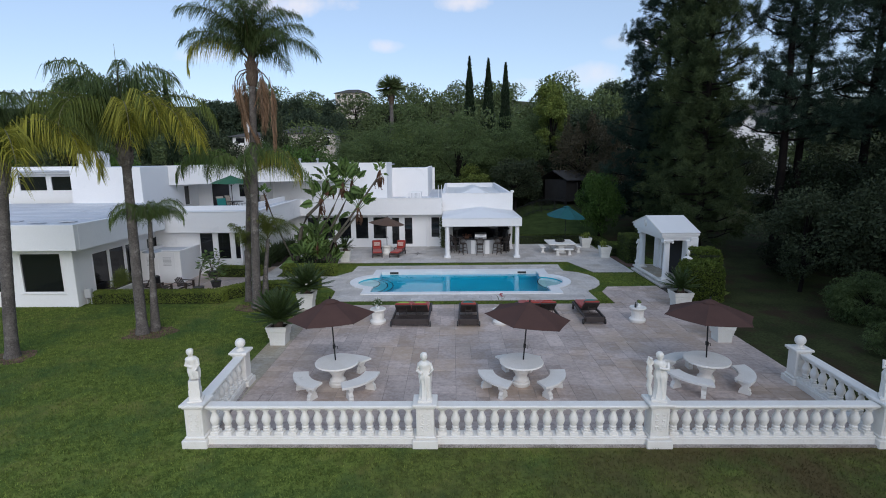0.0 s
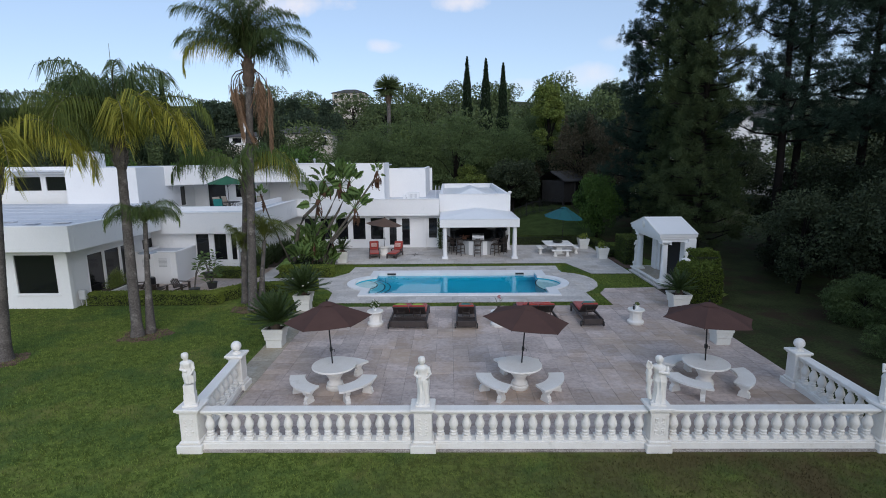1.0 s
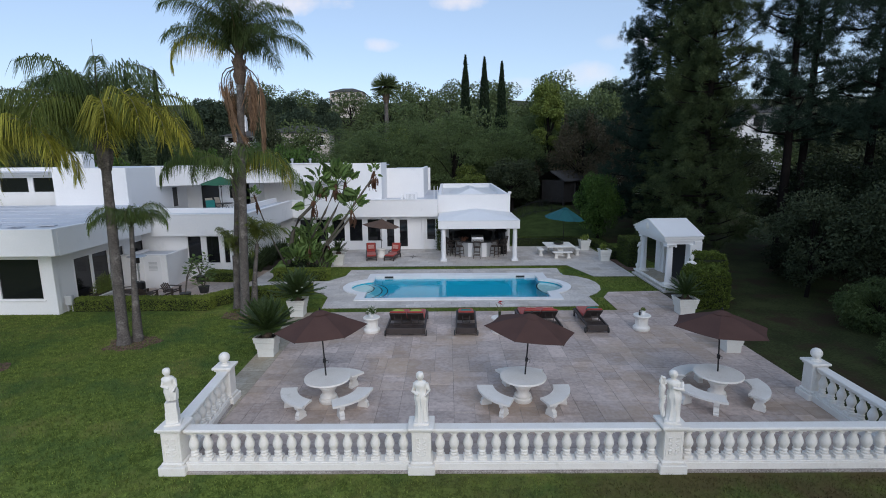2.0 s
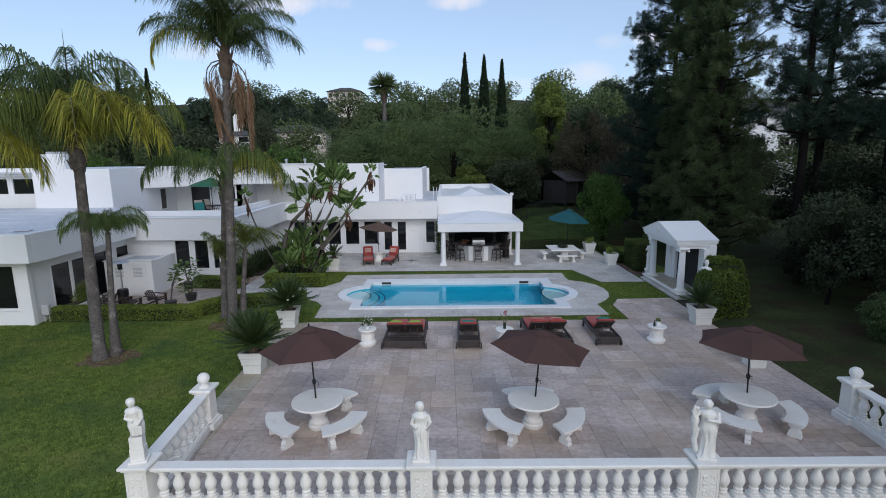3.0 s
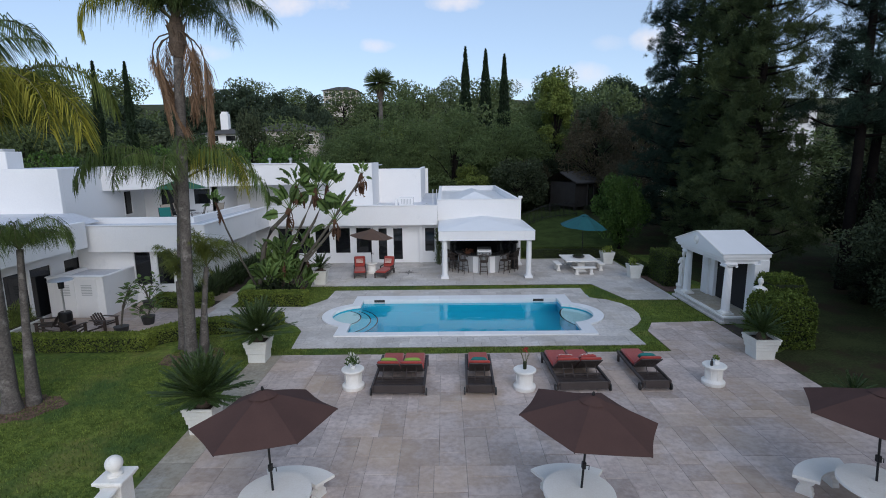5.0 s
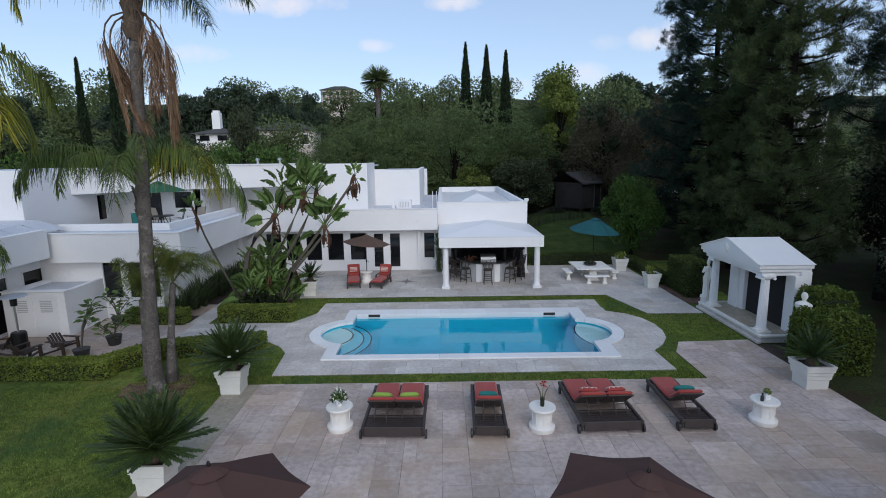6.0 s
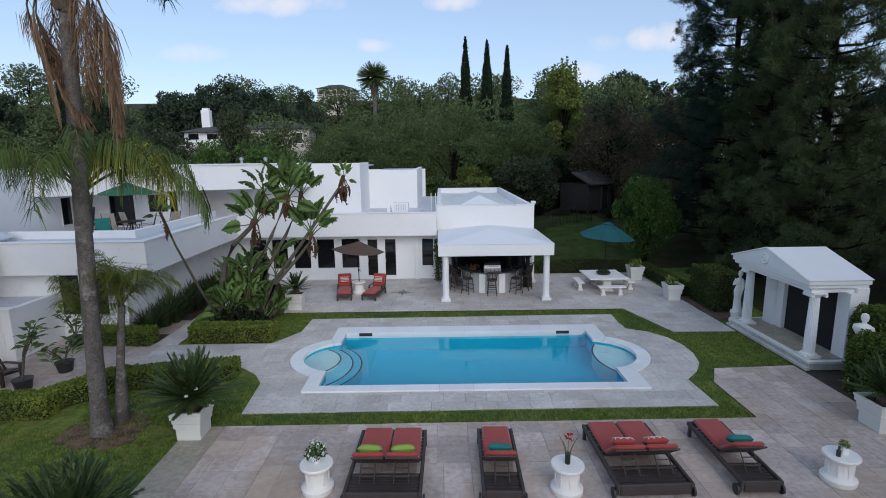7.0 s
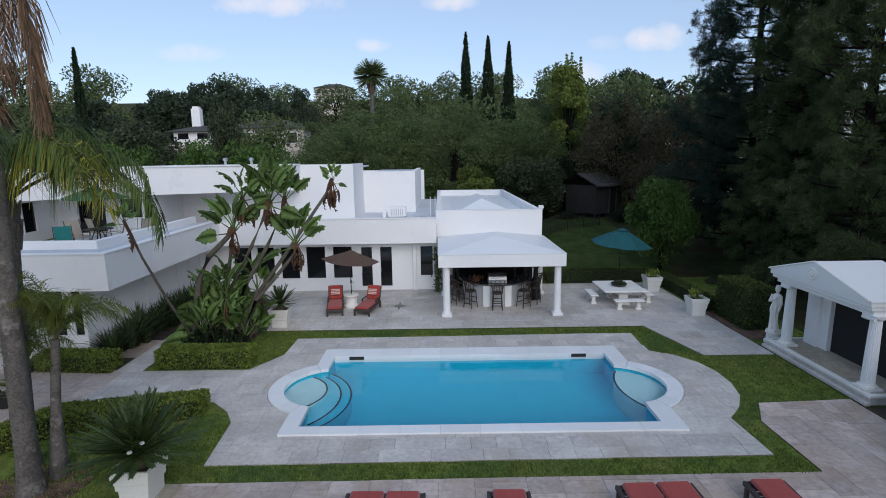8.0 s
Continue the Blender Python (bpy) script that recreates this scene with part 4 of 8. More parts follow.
# Opening closed with near-black panels that carry the porch's shade in their colour.
part("wall", Shape().box(12.94, 26.0, 0.3, 13.02, 29.7, 2.55), M_INSIDE, cab, "near-black inner wall, shade in its colour")
part("door", Shape().box(12.54, 26.33, 0.31, 12.58, 28.78, 2.4), M_INSIDE, cab, "near-black panel across the opening, shade in its colour")

# ---- balustrade ----
bal = thing("balustrade", (0, 0, 0), "white cast stone balustrade round the terrace edge", "balustrade")
BAL_PROFILE = [(0.075, 0.29), (0.09, 0.31), (0.09, 0.335), (0.068, 0.35), (0.068, 0.365), (0.088, 0.385), (0.088, 0.405), (0.066, 0.425), (0.08, 0.465), (0.103, 0.52), (0.112, 0.57), (0.103, 0.625), (0.078, 0.69), (0.056, 0.74), (0.05, 0.775), (0.075, 0.79), (0.075, 0.81), (0.055, 0.82), (0.088, 0.838), (0.088, 0.85)]
bal_shape = Shape().lathe(BAL_PROFILE, 0, 0, 14).box(-0.105, -0.105, 0.2, 0.105, 0.105, 0.29, 0.012).box(-0.1, -0.1, 0.85, 0.1, 0.1, 0.882, 0.006)
bal_me = mesh_from("baluster", bal_shape, M_CAST, smooth=True)


def run_of_balusters(a, b, count):
    """A stretch between two pedestals: plinth, balusters, hand rail."""
    a, b = Vector((*a, 0)), Vector((*b, 0))
    length, turn = (b - a).length, math.degrees(math.atan2(b.y - a.y, b.x - a.x))
    m = pose(a.x, a.y, 0, 0, 0, turn)
    part("plinth", Shape().box(0, -0.17, -0.06, length, 0.17, 0.17, 0.012).box(0, -0.15, 0.17, length, 0.15, 0.205, 0.012), M_CAST, bal, m=m)
    part("footing", Shape().box(0, -0.24, -0.1, length, -0.17, 0.02, 0.01), M_JOINT, bal, m=m)
    part("hand_rail", Shape().box(0, -0.12, 0.88, length, 0.1, 0.91, 0.008).box(0, -0.17, 0.91, length, 0.12, 0.985, 0.022), M_CAST, bal, m=m)
    for i in range(count):
        o = new("baluster", bal_me)
        o.parent = bal
        p = a + (b - a) * ((i + 0.5) / count)
        o.matrix_basis = pose(p.x, p.y, 0, 0, 0, turn)


def pedestal(x, y, w=0.5, top=1.07):
    h = w / 2
    s = Shape().box(x - h - 0.05, y - h - 0.05, -0.08, x + h + 0.05, y + h + 0.05, 0.17, 0.015)
    s.box(x - h, y - h, 0.17, x + h, y + h, 0.25, 0.03).box(x - h + 0.04, y - h + 0.04, 0.25, x + h - 0.04, y + h - 0.04, top - 0.12, 0.012)
    s.box(x - h, y - h, top - 0.12, x + h, y + h, top - 0.07, 0.015).box(x - h - 0.04, y - h - 0.04, top - 0.07, x + h + 0.04, y + h + 0.04, top, 0.015)
    o = part("pedestal", s, M_CAST, bal)
    # raised scroll ornament in a sunk panel on the outer face
    orn = Shape()
    f = y - h + 0.035
    for z in (0.45, 0.6, 0.75):
        for k in (-1, 1):
            orn.tube([(x + k * 0.02, f, z - 0.07), (x + k * 0.1, f - 0.004, z - 0.03), (x + k * 0.11, f - 0.004, z + 0.04), (x + k * 0.05, f - 0.004, z + 0.05), (x + k * 0.05, f, z)], 0.014, 5)
    orn.box(x - 0.17, f - 0.006, 0.34, x - 0.15, f + 0.01, 0.88).box(x + 0.15, f - 0.006, 0.34, x + 0.17, f + 0.01, 0.88)
    part("ornament", orn, M_CAST, o)
    return o


PED = [(-5.68, 11.3), (-0.2, 11.3), (5.28, 11.3), (10.6, 11.3)]
for p in PED:
    pedestal(*p)
pedestal(-5.92, 14.5, 0.46, 1.08)
pedestal(10.72, 14.55, 0.46, 1.08)
for (ax, ay), (bx, by) in zip(PED, PED[1:]):
    run_of_balusters((ax + 0.25, ay), (bx - 0.25, by), 16)
run_of_balusters((-5.7, 11.55), (-5.9, 14.28), 8)
run_of_balusters((10.62, 11.55), (10.71, 14.33), 8)
for i, (x, y) in enumerate(((-5.92, 14.5), (10.72, 14.55))):
    fin = thing("stone_ball", (x, y, 1.08), "white cast stone ball finial on a pedestal", "finial", "stone balls on the pedestals")
    part("neck", Shape().lathe([(0.13, 0), (0.13, 0.03), (0.07, 0.06), (0.07, 0.09)], 0, 0, 16), M_CAST, fin, smooth=True)
    part("ball", Shape().lathe([(max(0.005, 0.15 * math.sin(math.pi * j / 12)), 0.22 - 0.15 * math.cos(math.pi * j / 12)) for j in range(13)], 0, 0, 22), M_CAST, fin, smooth=True)


def statue(name, at, height, label, kind_=0, turn=0):
    """A plain draped figure as one mesh."""
    k = height / 1.2
    s = Shape()
    up = 0.0
    if kind_ == 3:
        # a short half figure on a tall tapered block
        s.box(-0.17, -0.15, 0, 0.17, 0.15, 0.05, 0.01).prism([(-0.125, -0.115), (0.125, -0.115), (0.125, 0.115), (-0.125, 0.115)], 0.05, 0.3).prism([(-0.115, -0.105), (0.115, -0.105), (0.115, 0.105), (-0.115, 0.105)], 0.3, 0.53)
        up, k = 0.2, k * 0.93
    else:
        s.box(-0.17 * k, -0.17 * k, 0, 0.17 * k, 0.17 * k, 0.06 * k, 0.01)
    prof = [(0.165, 0.06), (0.15, 0.12), (0.135, 0.26), (0.128, 0.4), (0.142, 0.52), (0.155, 0.6), (0.15, 0.66), (0.118, 0.75), (0.122, 0.82), (0.145, 0.88), (0.15, 0.92), (0.12, 0.96), (0.055, 0.985), (0.045, 1.02), (0.06, 1.04), (0.078, 1.07), (0.085, 1.11), (0.082, 1.15), (0.06, 1.185), (0.02, 1.2)]
    if kind_ == 3:
        prof = [(r, z) for r, z in prof if z >= 0.4]
    n = 24
    base = len(s.v)
    sway = {0: 0.012, 1: 0.03, 2: -0.035, 3: 0.03}[kind_]
    for r, z in prof:
        head = z > 1.0
        for i in range(n):
            a = 2 * math.pi * i / n
            fold = 0.006 * math.sin(5 * a + 9 * z) if head else (0.016 * math.sin(9 * a + z * 5) + 0.007 * math.sin(17 * a - 6 * z)) * (1 if z < 0.66 else 0.4)
            rr = (r + fold)
            flat = 1.0 if head else (0.82 if z > 0.6 else 0.92)
            s.v.append((k * (rr * math.cos(a) + sway * math.sin(z * 4)), k * rr * flat * math.sin(a) - k * (0.02 if head else 0.0), up + k * z))
    for j in range(len(prof) - 1):
        for i in range(n):
            s.f.append((base + j * n + i, base + j * n + (i + 1) % n, base + (j + 1) * n + (i + 1) % n, base + (j + 1) * n + i))
    s.f.append(tuple(base + (len(prof) - 1) * n + i for i in range(n)))
    arms = {0: [((-0.12, 0, 0.92), (-0.17, -0.02, 0.75), (-0.06, -0.13, 0.7)), ((0.12, 0, 0.92), (0.175, -0.02, 0.77), (0.11, -0.12, 0.66))],
            3: [((-0.11, 0, 0.91), (-0.145, -0.05, 0.78), (0.0, -0.12, 0.72)), ((0.11, 0, 0.91), (0.135, -0.03, 0.76), (0.1, -0.12, 0.62))],
            1: [((-0.15, 0, 0.93), (-0.24, -0.05, 0.86), (-0.22, -0.1, 1.05)), ((0.15, 0, 0.93), (0.17, -0.1, 0.8), (-0.05, -0.17, 0.85))],
            2: [((-0.15, 0, 0.93), (-0.18, -0.09, 0.78), (0.05, -0.15, 0.84)), ((0.15, 0, 0.93), (0.2, -0.02, 0.74), (0.15, -0.06, 0.55))]}[kind_]
    for arm in arms:
        s.tube([(k * p[0], k * p[1], up + k * p[2]) for p in arm], [0.05 * k, 0.044 * k, 0.034 * k], 8)
    if kind_ == 1:
        # a small second figure held up at the side, over a hanging fold of cloth
        s.lathe([(0.03, 0.5), (0.06, 0.58), (0.055, 0.68), (0.075, 0.76), (0.06, 0.84), (0.035, 0.87), (0.052, 0.9), (0.06, 0.94), (0.045, 0.985), (0.01, 1.0)], -0.24, -0.06, 12)
        s.tube([(-0.2, -0.05, 0.6), (-0.23, -0.03, 0.35), (-0.17, 0.02, 0.1)], [0.06, 0.055, 0.05], 8)
        s.tube([(-0.24, -0.1, 0.8), (-0.3, -0.12, 0.95), (-0.27, -0.12, 1.08)], [0.03, 0.026, 0.02], 6)
    ob = part(name, s, M_CAST, smooth=True, m=at @ pose(0, 0, 0, 0, 0, turn))
    return tagged(ob, label, "statue", "statues on the pedestals")


for (x, y), kd, lb, tn in zip(PED, (3, 0, 1, 2), ("white stone statue of a half draped figure on a pedestal", "white stone statue of a robed figure on a pedestal", "white stone statue of a draped figure with raised arm", "white stone statue of a draped figure on a corner pedestal"), (15, 0, -15, -30)):
    statue("statue", pose(x, y, 1.07), 1.19, lb, kd, tn)
# two garden figures by the cabana
statue("statue", pose(11.72, 30.4, 0.42) @ Matrix.Diagonal((0.7, 0.7, 1.0, 1.0)), 1.7, "tall white garden statue on a round plinth beside a hedge", 2, -70)
pl = thing("statue_plinth", (11.72, 30.4, 0), "round white plinth under a garden statue", "plinth")
part("drum", Shape().lathe([(0.27, 0), (0.27, 0.09), (0.21, 0.13), (0.21, 0.38), (0.25, 0.38), (0.25, 0.42)], 0, 0, 20), M_CAST, pl, smooth=True)
bust = Shape().lathe([(0.16, 0), (0.16, 0.06), (0.09, 0.1), (0.09, 0.16), (0.2, 0.2), (0.29, 0.34), (0.27, 0.44), (0.15, 0.5), (0.065, 0.53), (0.065, 0.58), (0.1, 0.63), (0.115, 0.71), (0.085, 0.8), (0.02, 0.83)], 0, 0, 18, sy=0.75)
tagged(part("bust", bust, M_CAST, smooth=True, m=pose(12.0, 24.75, 1.3, 0, 0, -80)), "white stone bust on a column beside the cabana", "bust")
bc = thing("bust_column", (12.0, 24.75, 0), "white round column under a bust", "column")
part("shaft", Shape().lathe([(0.22, 0), (0.22, 0.12), (0.15, 0.16), (0.14, 1.2), (0.2, 1.24), (0.2, 1.3)], 0, 0, 18), M_CAST, bc, smooth=True)


# ---- stone tables, benches, umbrellas ----
def stone_table():
    t = thing("stone_table", (0, 0, -50), "round white stone garden table on a carved pedestal", "table", "stone tables on the terrace")
    part("tabletop", Shape().lathe([(0.3, 0.68), (0.6, 0.685), (0.645, 0.7), (0.65, 0.73), (0.64, 0.75), (0.05, 0.752)], 0, 0, 40), M_CAST, t, smooth=True)
    part("pedestal", Shape().lathe([(0.25, 0), (0.265, 0.02), (0.265, 0.1), (0.225, 0.125), (0.24, 0.16), (0.235, 0.19), (0.185, 0.23), (0.17, 0.3), (0.205, 0.38), (0.25, 0.44), (0.255, 0.49), (0.215, 0.53), (0.225, 0.55), (0.28, 0.58), (0.285, 0.68)], 0, 0, 28), M_CAST, t, smooth=True)
    return t


def curved_bench():
    b = thing("stone_bench", (0, 0, -50), "curved white stone bench beside a round table", "bench", "curved benches round the tables")
    seat = Shape().prism(arc(0, 0, 1.29, -34, 34, 14) + arc(0, 0, 0.84, 34, -34, 14), 0.4, 0.46)
    part("seat", seat, M_CAST, b)
    for a in (-22, 22):
        half = [(0.15, 0.0), (0.155, 0.05), (0.13, 0.08), (0.14, 0.12), (0.12, 0.16), (0.085, 0.19), (0.075, 0.22), (0.1, 0.25), (0.14, 0.28), (0.155, 0.32), (0.16, 0.4)]
        leg = Shape().prism(half + [(-x, z) for x, z in half[::-1]], -0.065, 0.065)
        turn_up = pose(1.07 * math.cos(radians(a)), 1.07 * math.sin(radians(a)), 0, 0, 0, a) @ pose(0, 0, 0, 90)
        part("leg", leg, M_CAST, b, m=turn_up)
    return b


TABLES = [(-3.0, 14.4), (2.5, 14.4), (8.02, 14.52)]
BENCH_TURNS = [(218, 322, 82), (212, 328, 88), (220, 337, 112)]
table0, bench0 = stone_table(), curved_bench()
for i, ((x, y), turns) in enumerate(zip(TABLES, BENCH_TURNS)):
    if i:
        copy_thing(table0, pose(x, y, 0, 0, 0, 40 * i))
    else:
        table0.matrix_basis = pose(x, y, 0)
    for j, a in enumerate(turns):
        if i + j:
            copy_thing(bench0, pose(x, y, 0, 0, 0, a))
        else:
            bench0.matrix_basis = pose(x, y, 0, 0, 0, a)


def umbrella(at, label, group, fabric=M_CANOPY, ribs=6, radius=1.36, rise=0.46, rim=2.12, base_z=0.0, tilt=(0, 0), turn=0.0, sag=0.05, pole_mat=M_POLE, valance=0.0):
    """A market umbrella: pole, canopy of panels that sag between the ribs, ribs, struts, hub, crank and finial."""
    u = thing("patio_umbrella", at, label, "umbrella", group)
    part("pole", Shape().tube([(0, 0, base_z), (0, 0, rim - 0.25)], 0.021, 10), pole_mat, u)
    cz = base_z + (1.12 if rim > 2 else 0.5)
    crank = part("crank_box", Shape().box(-0.035, -0.045, cz, 0.035, 0.045, cz + 0.13, 0.01), pole_mat, u)
    part("crank_handle", Shape().tube([(0.03, 0, cz + 0.06), (0.1, 0, cz + 0.06), (0.1, 0, cz - 0.02)], 0.009, 6), pole_mat, crank)
    tip = Matrix.Translation((0, 0, rim - 0.25)) @ Euler((radians(tilt[0]), radians(tilt[1]), radians(turn))).to_matrix().to_4x4()
    part("upper_pole", Shape().tube([(0, 0, 0), (0, 0, 0.25 + rise)], 0.019, 10), pole_mat, u, m=tip)
    can = Shape()
    steps, per = 7, 6
    grid = {}
    for j in range(steps + 1):
        f = j / steps
        for i in range(ribs * per):
            a = 2 * math.pi * i / (ribs * per)
            w = (i % per) / per
            chord = math.cos(math.pi / ribs) / math.cos(math.pi / ribs - 2 * math.pi * w / ribs)
            dip = sag * f * f * math.sin(math.pi * w)
            rr = radius * f * (chord * (1 - 0.03 * math.sin(math.pi * w)))
            z = 0.25 + rise * (1 - f ** 1.18) - dip
            grid[j, i] = len(can.v)
            can.v.append((rr * math.cos(a), rr * math.sin(a), z))
    n = ribs * per
    for j in range(steps):
        for i in range(n):
            can.f.append((grid[j, i], grid[j, (i + 1) % n], grid[j + 1, (i + 1) % n], grid[j + 1, i]))
    if valance:
        k = len(can.v)
        for i in range(n):
            x, y, z = can.v[grid[steps, i]]
            can.v.append((x * 1.005, y * 1.005, z - valance))
        can.f += [(grid[steps, i], grid[steps, (i + 1) % n], k + (i + 1) % n, k + i) for i in range(n)]
    canopy = part("canopy", can, fabric, u, m=tip)
    vent = Shape().lathe([(radius * 0.2, rise - 0.06 + 0.25), (radius * 0.1, rise + 0.25 + 0.005), (0.02, rise + 0.27 + 0.02)], 0, 0, ribs * 2)
    part("vent", vent, fabric, canopy)
    part("finial", Shape().lathe([(0.02, rise + 0.28), (0.03, rise + 0.31), (0.02, rise + 0.35), (0.004, rise + 0.37)], 0, 0, 8), pole_mat, canopy)
    part("hub", Shape().lathe([(0.045, 0.02), (0.05, 0.06), (0.045, 0.1)], 0, 0, 10), pole_mat, u, m=tip)
    for i in range(ribs):
        a = 2 * math.pi * i / ribs
        c, s_ = math.cos(a), math.sin(a)
        rib = part("rib", Shape().tube([(0.02 * c, 0.02 * s_, rise + 0.23), (0.5 * radius * c, 0.5 * radius * s_, 0.23 + rise * (1 - 0.5 ** 1.18)), (radius * 0.99 * c, radius * 0.99 * s_, 0.235)], 0.009, 5), pole_mat, u, m=tip)
        part("strut", Shape().tube([(0.045 * c, 0.045 * s_, 0.06), (0.5 * radius * c, 0.5 * radius * s_, 0.22 + rise * (1 - 0.5 ** 1.18))], 0.007, 5), pole_mat, rib)
    return u


G = "brown umbrellas on the stone tables"
umbrella(pose(-3.0, 14.36, 0.0, -9, -5, 0), "tilted brown market umbrella through a stone table", G, tilt=(7, 1), turn=12, rim=2.1, rise=0.5, radius=1.3, sag=0.03)
umbrella(pose(2.5, 14.4, 0.0, -6, 5, 0), "strongly tilted brown market umbrella through a stone table", G, tilt=(6, 1), turn=4, rim=2.06, rise=0.42, radius=1.3, sag=0.03)
umbrella(pose(8.04, 14.55, 0.0, -4, 0, 0), "open brown market umbrella through a stone table", G, tilt=(2, 2), turn=0, rim=2.04, rise=0.45, radius=1.32, sag=0.03)
umbrella(pose(-4.15, 35.5, 0.62), "tan brown umbrella standing in a white drum table", "", M_CANOPY2, tilt=(0, 6), turn=10, rim=1.55, radius=1.3, rise=0.42)
umbrella(pose(9.05, 38.6, 0), "teal umbrella over the lawn", "", M_TEAL, rim=2.22, radius=1.52, rise=0.76, turn=15, ribs=8, tilt=(3, 4))
umbrella(pose(-14.5, 34.6, 3.28), "green umbrella over the balcony table", "", M_GREENC, rim=1.88, radius=1.33, rise=0.45, turn=10)


# ---- sun loungers ----
def lounger(width, seats, pillow, pillow_label, back=38, pattern=False):
    """Head end at -y with wheels, foot end at +y. Length 2.1 m."""
    L = thing("sun_lounger", (0, 0, -50), "dark brown %ssun lounger with red cushions and %s" % ("double " if seats > 1 else "", pillow_label), "sun lounger", "loungers by the pool")
    w = width / 2
    for sx in (-1, 1):
        part("side_rail", Shape().box(sx * w - 0.035, -1.22, 0.24, sx * w + 0.035, 1.1, 0.34, 0.012), M_WICKER, L)
    part("head_panel", Shape().box(-w + 0.035, -1.22, 0.1, w - 0.035, -1.17, 0.34, 0.012), M_WICKER, L)
    part("crossbar", Shape().box(-w + 0.035, -0.62, 0.24, w - 0.035, -0.54, 0.31, 0.01), M_WICKER, L)
    part("foot_panel", Shape().box(-w + 0.035, 1.04, 0.2, w - 0.035, 1.09, 0.34, 0.012), M_WICKER, L)
    for k in range(9):
        y = -0.12 + k * 0.135
        part("slat", Shape().box(-w + 0.035, y, 0.3, w - 0.035, y + 0.075, 0.325), M_WICKER, L)
    for k in range(5):
        part("slat", Shape().box(-w + 0.035, -1.14 + k * 0.1, 0.26, w - 0.035, -1.07 + k * 0.1, 0.285), M_WICKER, L)
    for sx in (-1, 1):
        part("leg", Shape().box(sx * w - 0.035, 0.95, 0, sx * w + 0.035, 1.03, 0.24, 0.01), M_WICKER, L)
        part("leg", Shape().box(sx * w - 0.03, -1.15, 0.07, sx * w + 0.03, -1.07, 0.24, 0.01), M_WICKER, L)
        wheel = part("wheel", Shape().tube([(sx * (w + 0.045), -1.11, 0.11), (sx * (w + 0.085), -1.11, 0.11)], 0.11, 18), M_BLACKPOT, L, "black wheel")
        part("hub_cap", Shape().tube([(sx * (w + 0.085), -1.11, 0.11), (sx * (w + 0.093), -1.11, 0.11)], 0.04, 10), M_WICKER, wheel)
    sw = (width - 0.1) / seats
    for i in range(seats):
        cx = -w + 0.05 + sw * (i + 0.5)
        h = sw / 2 - 0.015
        part("seat_cushion", Shape().box(cx - h, -0.15, 0.33, cx + h, 1.06, 0.43, 0.04), M_RED, L, smooth=True)
        m = pose(cx, -0.15, 0.33, -back, 0, 0)
        br = part("backrest", Shape().box(-h, -0.78, -0.035, h, 0, 0.0, 0.01), M_WICKER, L, m=m)
        part("back_cushion", Shape().box(-h + 0.005, -0.76, 0.003, h - 0.005, 0.0, 0.1, 0.04), M_RED, br, smooth=True)
        pil = Shape()
        nn = 10
        idx = {}
        for a in range(nn + 1):
            for b in range(nn + 1):
                u, v = a / nn * 2 - 1, b / nn * 2 - 1
                z = 0.085 * ((1 - u ** 4) * (1 - v ** 4)) ** 0.5
                for s_ in (1, -1):
                    idx[a, b, s_] = len(pil.v)
                    pil.v.append((u * h * 0.8 * (1 - 0.06 * v * v), v * 0.15 * (1 - 0.06 * u * u), s_ * z))
        for a in range(nn):
            for b in range(nn):
                pil.f.append((idx[a, b, 1], idx[a + 1, b, 1], idx[a + 1, b + 1, 1], idx[a, b + 1, 1]))
                pil.f.append((idx[a, b, -1], idx[a, b + 1, -1], idx[a + 1, b + 1, -1], idx[a + 1, b, -1]))
        po = part("pillow", pil, pillow, L, pillow_label, smooth="all", m=pose(cx, -0.33, 0.72, -back + 10, 0, (-4, 5)[i % 2]))
        if pattern:
            for k in range(-2, 3):
                for sg in (-1, 1):
                    pts = [((k * 0.13 + sg * q * 0.06) * 1.0, q * 0.13, 0.002 + 0.085 * max(0, (1 - ((k * 0.13 + sg * q * 0.06) / (h * 0.8)) ** 4) * (1 - (q * 0.13 / 0.15) ** 4)) ** 0.5) for q in (-0.95, -0.6, -0.2, 0.2, 0.6, 0.95)]
                    if all(abs(p_[0]) < h * 0.76 for p_ in pts):
                        part("pattern_line", Shape().tube(pts, 0.012, 4), M_PALE, po, "off-white lattice line")
        for k in (-0.2, 0.2):
            part("prop", Shape().tube([(cx + k * sw, -0.6, 0.62), (cx + k * sw * 1.1, -0.93, 0.32)], 0.013, 6), M_WICKER, L)
        for z in (0.42, 0.53):
            part("prop_bar", Shape().tube([(cx - 0.22 * sw, -0.93 + (z - 0.32) * 1.1, z), (cx + 0.22 * sw, -0.93 + (z - 0.32) * 1.1, z)], 0.012, 6), M_WICKER, L)
    return L


lounger(1.46, 2, M_LIME, "lime green pillows").matrix_basis = pose(-1.22, 20.85, 0, 0, 0, -1)
lounger(0.76, 1, M_TEALP, "a teal pillow").matrix_basis = pose(1.13, 20.85, 0, 0, 0, -1.5)
lounger(1.46, 2, M_RED, "red lattice pillows", pattern=True).matrix_basis = pose(4.05, 21.0, 0, 0, 0, 1.5)
lounger(0.76, 1, M_TEALP, "a teal pillow leaning").matrix_basis = pose(6.2, 21.05, 0, 0, 0, -0.5)


